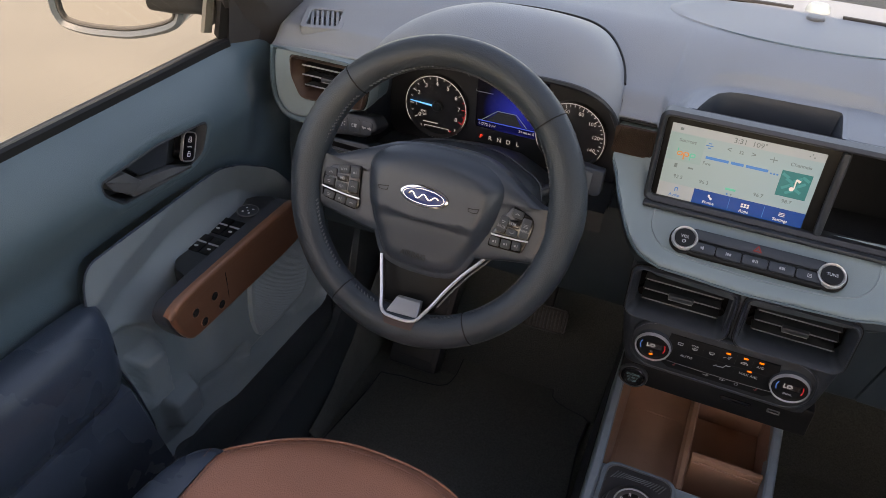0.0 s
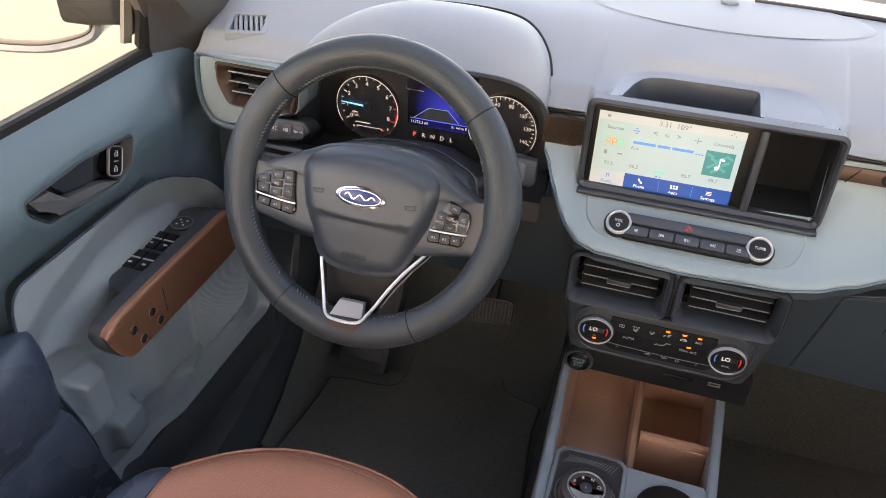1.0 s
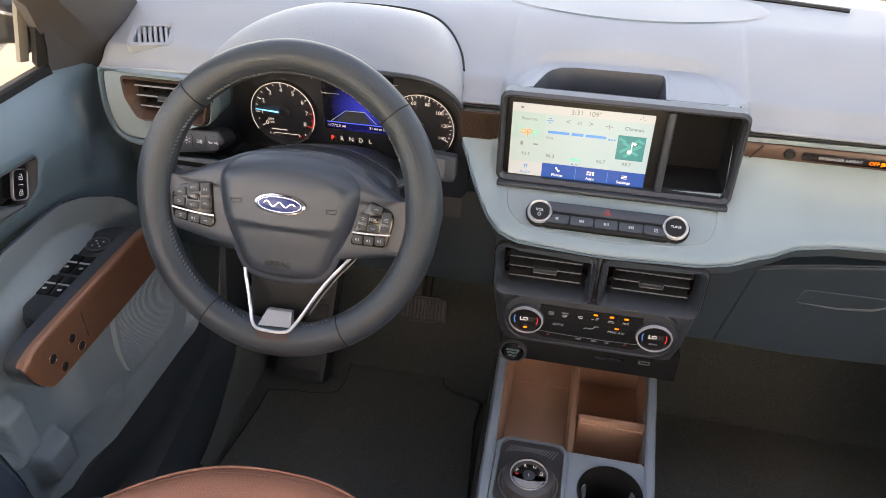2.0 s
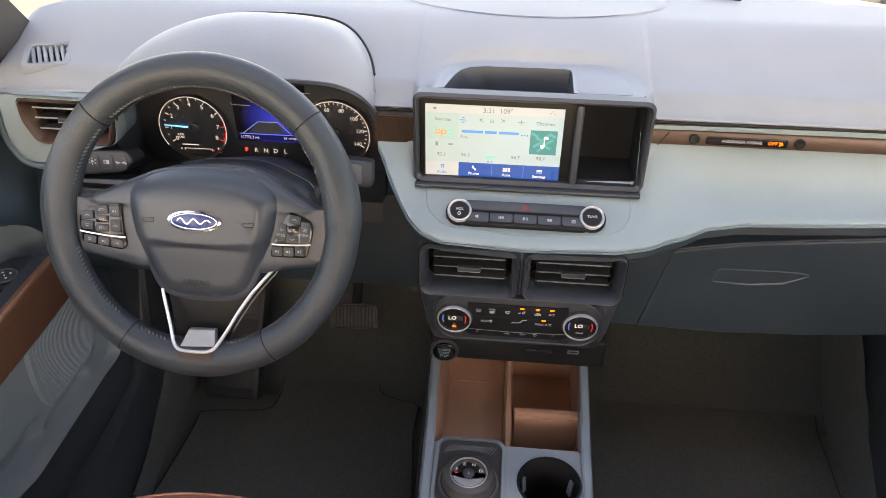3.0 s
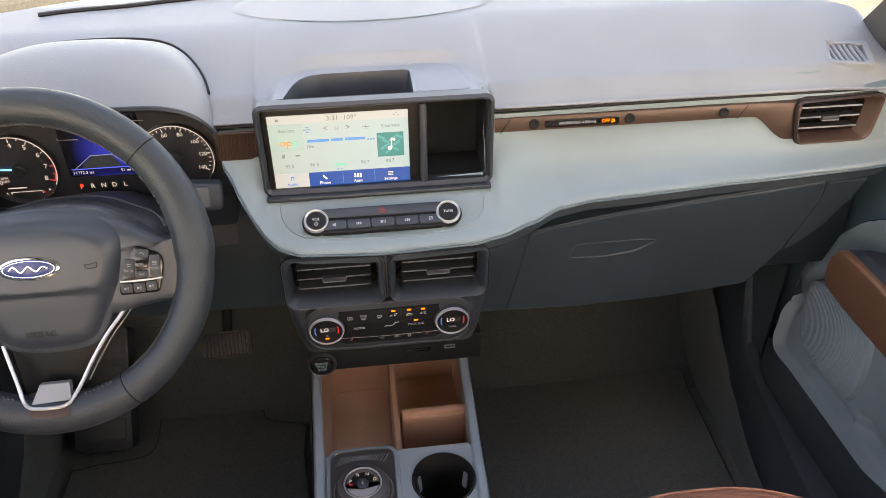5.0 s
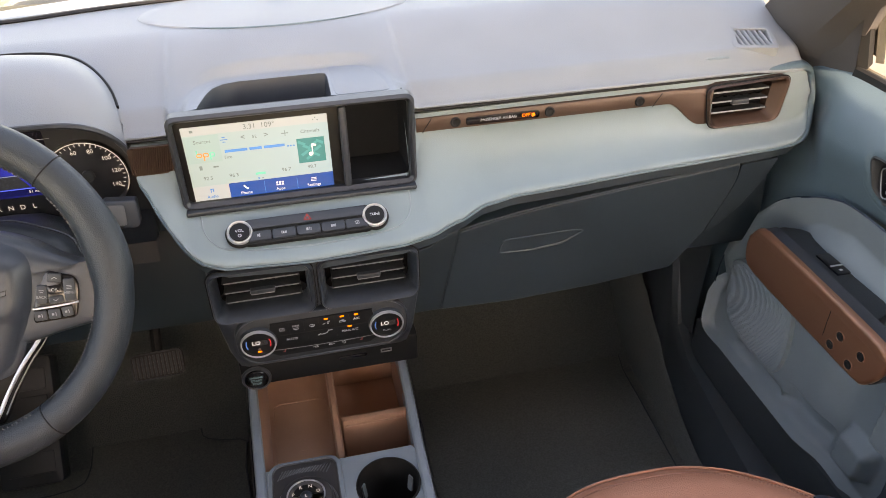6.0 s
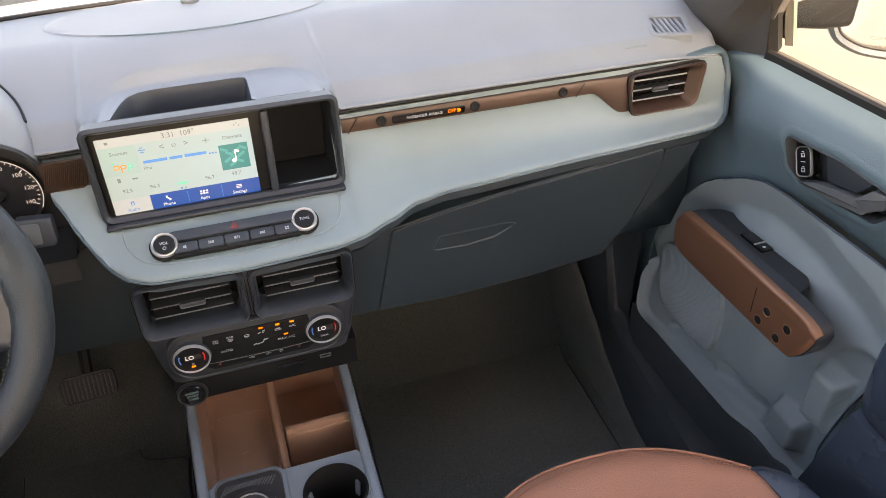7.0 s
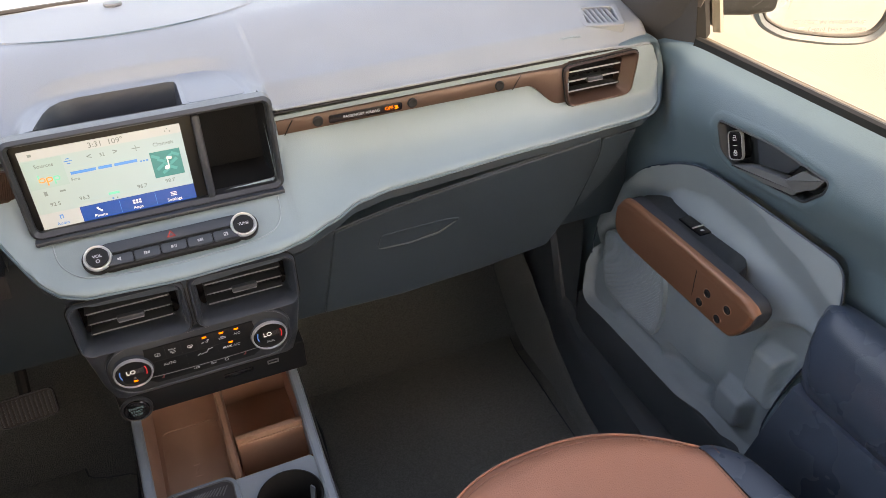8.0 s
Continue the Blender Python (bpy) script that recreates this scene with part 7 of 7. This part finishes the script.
    tube(b, [am @ Vector((-sd * 0.612, 0.4402 + 0.0705 * i / 8, 0.0400 - 0.005 * abs(i / 4 - 1) ** 6)) for i in range(9)], 0.0007, 4)
    part("bar_joint", b, DARK, pull)
    # lit facet folded back along the upper edge
    b = bmesh.new()
    rs = []
    for y, zt, w in ((0.797, 0.494, 0.35), (0.792, 0.501, 0.6), (0.784, 0.5085, 0.85), (0.770, 0.5135, 1.0), (0.70, 0.5130, 1.0), (0.60, 0.5110, 1.0), (0.545, 0.5090, 1.0), (0.525, 0.5070, 0.95), (0.510, 0.5030, 0.75), (0.503, 0.4975, 0.45)):
        rs.append(ring(b, [am @ Vector((-sd * y, zt - 0.0155 * w, 0.0402)), am @ Vector((-sd * y, zt - 0.0125 * w, 0.0404)), am @ Vector((-sd * y, zt - 0.0050 * w, 0.0385)), am @ Vector((-sd * y, zt + 0.0003, 0.0345)), am @ Vector((-sd * y, zt + 0.0010, 0.0300))]))
    skin(b, rs, False)
    part("upper_facet", b, COPPER, pull)
    b = bmesh.new()
    for i in range(60):
        y = 0.618 + 0.0027 * i
        tube(b, [am @ Vector((-sd * y, 0.498, 0.0398)), am @ Vector((-sd * (y + 0.0018), 0.498, 0.0398))], 0.0005, 4)
    part("bar_stitching", b, THREADL, pull)
    for yy, zz_ in ((0.585, 0.4745), (0.596, 0.4525), (0.547, 0.4745), (0.560, 0.4500)):
        b = bmesh.new()
        lathe(b, [(0.0060, -0.001), (0.0060, 0.0004), (0.0044, 0.0006), (0.0040, 0.0014), (0.0018, 0.0010)], am @ pose(-sd * yy, zz_, 0.0400), 20)
        bo = part("bolt", b, DARK, pull, "recessed dark bolt")
        b = bmesh.new()
        lathe(b, [(0.0076, -0.001), (0.0074, 0.0005), (0.0067, 0.0009), (0.0060, 0.0003), (0.0059, -0.001)], am @ pose(-sd * yy, zz_, 0.0400), 20, False, False)
        part("bolt_rim", b, COPPER, bo)
    b = bmesh.new()
    plate(b, [(x + -sd * 0.006 * smooth(0.56, 0.50, abs(x)), z) for x, z in inset(bp2, 0.0015)], am, 0.033, 0.003, 0.010)
    part("bar_back", b, STACK, pull, "charcoal backing of the pull bar")
    # switch block
    b = bmesh.new()
    sw_ = [(0.660, 0.790), (0.670, 0.800), (0.690, 0.806), (0.712, 0.795), (0.726, 0.775), (0.724, 0.70), (0.722, 0.64), (0.716, 0.612), (0.70, 0.592), (0.676, 0.583), (0.655, 0.583)]
    so = [(sd * x, y) for x, y in sw_]
    if sum(a[0] * b2[1] - b2[0] * a[1] for a, b2 in zip(so, so[1:] + so[:1])) < 0:
        so = so[::-1]
    smx = fr((0, 0, 0.428), (1, 0, 0), (0, 1, 0))
    plate(b, so, smx, 0.066, 0.006, 0)
    blk = part("switch_block", b, BLACK, d, "black switch block")
    top = 0.4945
    tm2 = fr((sd * 0.698, 0.0, top), (1, 0, 0), (0, 1, 0))
    if sd < 0:
        b = bmesh.new()
        lathe(b, [(0.0165, 0), (0.0165, 0.003), (0.0155, 0.004), (0.013, 0.0035)], tm2 @ pose(0.006, 0.748, -0.0005), 28)
        mc = part("mirror_control", b, STACK, blk)
        b = bmesh.new()
        lathe(b, [(0.0168, 0.0030), (0.0163, 0.0043), (0.0152, 0.0044), (0.0147, 0.0034)], tm2 @ pose(0.006, 0.748, -0.0005), 32, False, False)
        part("control_ring", b, SLATE, mc, "silver ring")
        part("control_dots", bars(tm2 @ pose(0.006, 0.748, 0.0036), [(0.0055, 0.0055, 0.003, 0.003, 45), (-0.0055, 0.0055, 0.003, 0.003, 45), (0.0055, -0.0055, 0.003, 0.003, 45), (-0.0055, -0.0055, 0.003, 0.003, 45), (0, 0, 0.002, 0.002, 45)], 0.0004), WHITEI, blk, smooth=False)
        for yy in (0.700, 0.652):
            for xx in (-0.0055, 0.0160):
                b = bmesh.new()
                box(b, -0.0102, 0.0102, -0.019, 0.019, -0.001, 0.0022, 0.001, m=tm2 @ pose(xx, yy, 0, 4))
                k = part("window_switch", b, GLOSS, blk)
                b = bmesh.new()
                box(b, -0.0090, 0.0090, -0.0014, 0.0014, 0.0, 0.0016, 0.0006, m=tm2 @ pose(xx, yy + 0.002, 0.0020))
                part("switch_edge", b, SATIN, k)
                part("switch_mark", bars(tm2 @ pose(xx, yy - 0.0085, 0.0020), [(0, 0, 0.0045, 0.0036), (0, 0.0002, 0.0060, 0.0016)], 0.0005), WHITEI, k, smooth=False)
    else:
        b = bmesh.new()
        box(b, -0.0102, 0.0102, -0.024, 0.024, -0.001, 0.0022, 0.001, m=tm2 @ pose(0.0, 0.700, 0))
        k = part("window_switch", b, GLOSS, blk)
        b = bmesh.new()
        box(b, -0.0095, 0.0095, -0.0012, 0.0012, 0.0, 0.0014, 0.0005, m=tm2 @ pose(0.0, 0.694, 0.0020))
        part("switch_edge", b, SATIN, k)
        part("switch_mark", bars(tm2 @ pose(0, 0.684, 0.0021), [(0, 0, 0.0045, 0.0036)], 0.0004), WHITEI, k, smooth=False)
        b = bmesh.new()
        lathe(b, [(0.007, 0), (0.007, 0.0015), (0.0055, 0.002), (0.004, 0.0005)], mm @ pose(-sd * 0.865, 0.384, 0.004), 18)
        part("screw", b, DARK, d, "black screw above the grille")

    # handle cup
    ho = [(-sd * y, z) for y, z in HANDLE]
    if sum(a[0] * b2[1] - b2[0] * a[1] for a, b2 in zip(ho, ho[1:] + ho[:1])) < 0:
        ho = ho[::-1]
    b = bmesh.new()

    def hx(px, pz, h):
        return Vector((sd * (door_x(-sd * px, pz) - h), -sd * px, pz))

    rs = [ring(b, [hx(x, z, -0.0012) for x, z in inset(ho, -0.019)]), ring(b, [hx(x, z, 0.0005) for x, z in inset(ho, -0.012)]), ring(b, [hx(x, z, 0.0005) for x, z in inset(ho, -0.004)]), ring(b, [hx(x, z, -0.002) for x, z in inset(ho, -0.0005)])]
    skin(b, rs, True, False, False)
    part("cup_surround", b, DOORB, d, "teal blue rounded border of the handle cup", sharp=80)
    b = bmesh.new()
    rs = [ring(b, [hx(x, z, -0.0014) for x, z in inset(ho, -0.001)]), ring(b, [hx(x, z, -0.0010) for x, z in inset(ho, 0.0012)]), ring(b, [hx(x, z, -0.004) for x, z in inset(ho, 0.003)]), ring(b, [hx(x, z, -0.026) for x, z in inset(ho, 0.005)])]
    skin(b, rs, True, False, True)
    hc = part("handle_cup", b, BLACK, d, "gloss black handle recess")
    lm = fr((sd * 0.722, 0, 0), (0, -sd, 0), (0, 0, 1))
    b = bmesh.new()
    plate(b, rounded([(-sd * y, z) for y, z in ((0.676, 0.604), (0.640, 0.619), (0.625, 0.622), (0.58, 0.630), (0.561, 0.622), (0.566, 0.614), (0.621, 0.606), (0.664, 0.6035))], 0.003), lm, 0.008, 0.0012, -0.006)
    part("door_lever", b, KNOBG, d, "charcoal door release lever")
    b = bmesh.new()
    plate(b, rounded([(-sd * y, z) for y, z in ((0.581, 0.630), (0.558, 0.654), (0.525, 0.657), (0.535, 0.640), (0.560, 0.623))], 0.003), lm, 0.013, 0.0015, -0.006)
    part("lever_paddle", b, KNOBG, d, "charcoal lever paddle")
    b = bmesh.new()
    plate(b, rounded([(-sd * y, z) for y, z in ((0.647, 0.655), (0.634, 0.624), (0.588, 0.632), (0.570, 0.652), (0.60, 0.660))], 0.004), lm, 0.002, 0.001, -0.006)
    part("cup_insert", b, STACK, hc, "charcoal backing plate")
    b = bmesh.new()
    lk = rrect(0.0235, 0.0370, 0.006, 4)
    km = fr((sd * 0.7225, 0.6745, 0.6325), (0.0, -sd, 0.46 * sd), (0.06 * sd, 0.55, 1)) @ pose(0, 0, 0.004)
    plate(b, lk, km, 0.004, 0.0015, -0.012)
    lkb = part("lock_switch", b, GLOSS, d, "black lock switch in a silver frame")
    b = bmesh.new()
    bezel(b, inset(lk, -0.0013), lk, km, 0.0046, 0.0005, 0)
    part("silver_frame", b, SLATB, lkb)
    part("lock_mark", bars(km @ pose(0, 0, 0.0042), [(0, 0, 0.008, 0.0008)] + [r for y in (0.0085, -0.0110) for r in ((0, y - 0.0020, 0.0062, 0.0008), (0, y + 0.0020, 0.0062, 0.0008), (-0.0027, y, 0.0008, 0.0040), (0.0027, y, 0.0008, 0.0040), (0, y, 0.001, 0.001), (0.0018, y + 0.0032, 0.0007, 0.0022), (0, y + 0.0046, 0.0040, 0.0008))] + [(-0.0018, -0.0078, 0.0007, 0.0022)], 0.0003), WHITEI, lkb, smooth=False)
    # navy rear armrest pad
    b = bmesh.new()
    rs = []
    for y, g in ((0.462, 0.55), (0.452, 0.80), (0.435, 0.95), (0.40, 1.0), (0.30, 1.02), (0.1, 1.02), (-0.3, 1.0)):
        prof = [(0.716, 0.530), (0.698, 0.534), (0.680, 0.526), (0.667, 0.505), (0.663, 0.470), (0.666, 0.430), (0.676, 0.405), (0.69, 0.398)]
        rs.append(ring(b, [P(0.715 + (x - 0.715) * g, y, 0.465 + (z - 0.465) * (0.75 + 0.25 * g)) for x, z in prof]))
    skin(b, rs, False)
    b.faces.new(rs[0])
    part("arm_pad", b, NAVY, d, "padded navy armrest", sharp=70)
    b = bmesh.new()
    rs = [ring(b, [P(0.70, y, 0.41), P(0.672, y, 0.402), P(0.668, y - 0.0, 0.39), P(0.664 + 0.004, y + 0.02, 0.30), P(0.672, y + 0.045, 0.195), P(0.69, y + 0.05, 0.15)]) for y in (0.455, 0.445, 0.30, 0.0, -0.3)]
    skin(b, rs, False)
    b.faces.new(rs[0])
    part("rear_panel", b, NAVY, d, "dark navy rear door panel")
    return d


door(-1)
door(1)

# sill covers and kick panels
for sd in (-1, 1):
    bm = bmesh.new()
    rs = []
    for y, xi, zt2 in ((-0.3, 0.615, 0.105), (0.60, 0.625, 0.105), (0.78, 0.644, 0.105), (0.93, 0.660, 0.112), (1.00, 0.666, 0.150), (1.05, 0.674, 0.27), (1.10, 0.682, 0.40), (1.16, 0.69, 0.42), (1.3, 0.69, 0.42), (1.46, 0.69, 0.42)):
        rs.append(ring(bm, [(sd * xi, y, -0.02), (sd * (xi + 0.006), y, zt2 - 0.03), (sd * (xi + 0.016), y, zt2 - 0.006), (sd * (xi + 0.03), y, zt2), (sd * 0.70, y, zt2 - 0.002), (sd * 0.76, y, zt2 - 0.02)]))
    skin(bm, rs, False)
    tagged(part("sill_cover", bm, SILL), "dark plastic sill cover and kick panel", "sill", kind="structure")
    bm = bmesh.new()
    rs = []
    for y in (0.962, 1.0, 1.04, 1.08, 1.3, 1.46):
        rs.append(ring(bm, [(sd * 0.690, y, 0.15), (sd * 0.690, y, 0.40), (sd * 0.694, y, 0.60), (sd * 0.705, y, 0.70)]))
    skin(bm, rs, False)
    tagged(part("kick_panel", bm, SILL), "dark plastic kick panel beside the footwell", "kick panel", kind="structure")

# carpeted bank between the floor and the sill cover
BANK = [(0.78, -0.004), (0.86, 0.010), (0.93, 0.024), (0.985, 0.040), (1.05, 0.086), (1.13, 0.150), (1.24, 0.30), (1.40, 0.42)]
for sd in (-1, 1):
    bm = bmesh.new()

    def bank(u, v):
        y = 0.78 + 0.62 * u
        (zt_,) = curve1(BANK, y)
        k = smooth(0, 1, v)
        x = 0.622 + 0.012 * smooth(0.78, 0.95, y) + (0.022 + 0.016 * smooth(0.86, 1.05, y)) * v ** 1.4
        return Vector((sd * (x + 0.0012 * noise.noise((y * 60, v * 8, 0.3))), y + 0.0, -0.021 + (zt_ + 0.021) * (0.35 * v + 0.65 * k)))

    grid(bm, bank, 60, 14)
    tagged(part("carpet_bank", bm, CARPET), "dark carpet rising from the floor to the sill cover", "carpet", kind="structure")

# ---- outside mirrors ----
MIRRORS = {-1: ((-0.955, 0.835, 0.790), (1, 0.25, 0), [(-0.116, -0.057), (-0.115, -0.078), (-0.104, -0.097), (-0.069, -0.106), (-0.022, -0.107), (0.016, -0.104), (0.065, -0.091), (0.093, -0.076), (0.104, -0.053), (0.107, -0.036), (0.107, 0.050), (0.085, 0.085), (-0.070, 0.090), (-0.112, 0.050)]),
           1: ((0.990, 0.835, 0.7755), (1, -0.50, 0), [(-0.100, -0.036), (-0.094, -0.058), (-0.080, -0.075), (-0.045, -0.092), (-0.004, -0.099), (0.036, -0.103), (0.074, -0.102), (0.097, -0.095), (0.111, -0.078), (0.118, -0.050), (0.120, 0.050), (0.095, 0.085), (-0.070, 0.085), (-0.100, 0.050)])}


def door_mirror(sd):
    at, along, shp = MIRRORS[sd]
    om = thing("door_mirror", (sd * 0.95, 0.80, 0.78), "pale blue and black outside mirror, %s side" % ("driver" if sd < 0 else "passenger"), "door mirror", "door mirrors")
    m = fr(at, along, (0, -0.10, 1))
    sp2 = ccw([(p.x, p.y) for p in spline(shp, 3, True)])
    b = bmesh.new()
    bezel(b, sp2, inset(sp2, 0.012), m, 0.014, 0.006, -0.035, 0.004)
    rim_ = part("rim", b, SILL, om, "charcoal grey mirror rim")
    b = bmesh.new()
    bezel(b, inset(sp2, 0.0122), inset(sp2, 0.0165), m, 0.0085, 0.0015, -0.004)
    part("gasket", b, RUBBER, rim_, "black gasket round the glass")
    b = bmesh.new()
    rs = [ring(b, [(x * k, y * k, h) for x, y in sp2], m) for k, h in ((1.0, -0.005), (1.02, -0.04), (0.9, -0.085), (0.55, -0.11))]
    skin(b, rs, True, False, True)
    part("shell", b, PAINT, om, "pale blue mirror shell")
    b = bmesh.new()
    plate(b, inset(sp2, 0.0160), m, 0.003, 0, 0.0)
    gl_ = part("mirror_glass", b, MIRROR, om, "mirror glass")
    if sd > 0:
        mt = m @ pose(0.018, -0.0735, 0.0033)
        words("OBJECTS IN MIRROR ARE", 0.0098, mt @ pose(0.004, 0.006, 0), GREYI, gl_, depth=0.0002)
        words("CLOSER THAN THEY APPEAR", 0.0098, mt @ pose(0, -0.006, 0), GREYI, gl_, depth=0.0002)
    # arm from the door to the head
    b = bmesh.new()
    rs = []
    for x, y, z, w, h in ((0.775, 0.905, 0.752, 0.050, 0.050), (0.800, 0.890, 0.757, 0.048, 0.050), (0.830, 0.872, 0.764, 0.044, 0.056), (0.862, 0.862, 0.772, 0.050, 0.074), (0.900, 0.862, 0.780, 0.056, 0.090)):
        rs.append(ring(b, [(sd * x, y + p, z + q) for p, q in rrect(w, h, 0.014)]))
    skin(b, rs, True, True, True)
    part("mount", b, CAP, om, "charcoal mirror arm")
    b = bmesh.new()
    tube(b, [(sd * x, y, z) for x, y, z in ((0.792, 0.868, 0.7760), (0.812, 0.856, 0.7795), (0.834, 0.850, 0.7850))], 0.0022, 6)
    part("arm_seam", b, SLATE, om, "bright seam on the arm")


for sd in (-1, 1):
    door_mirror(sd)
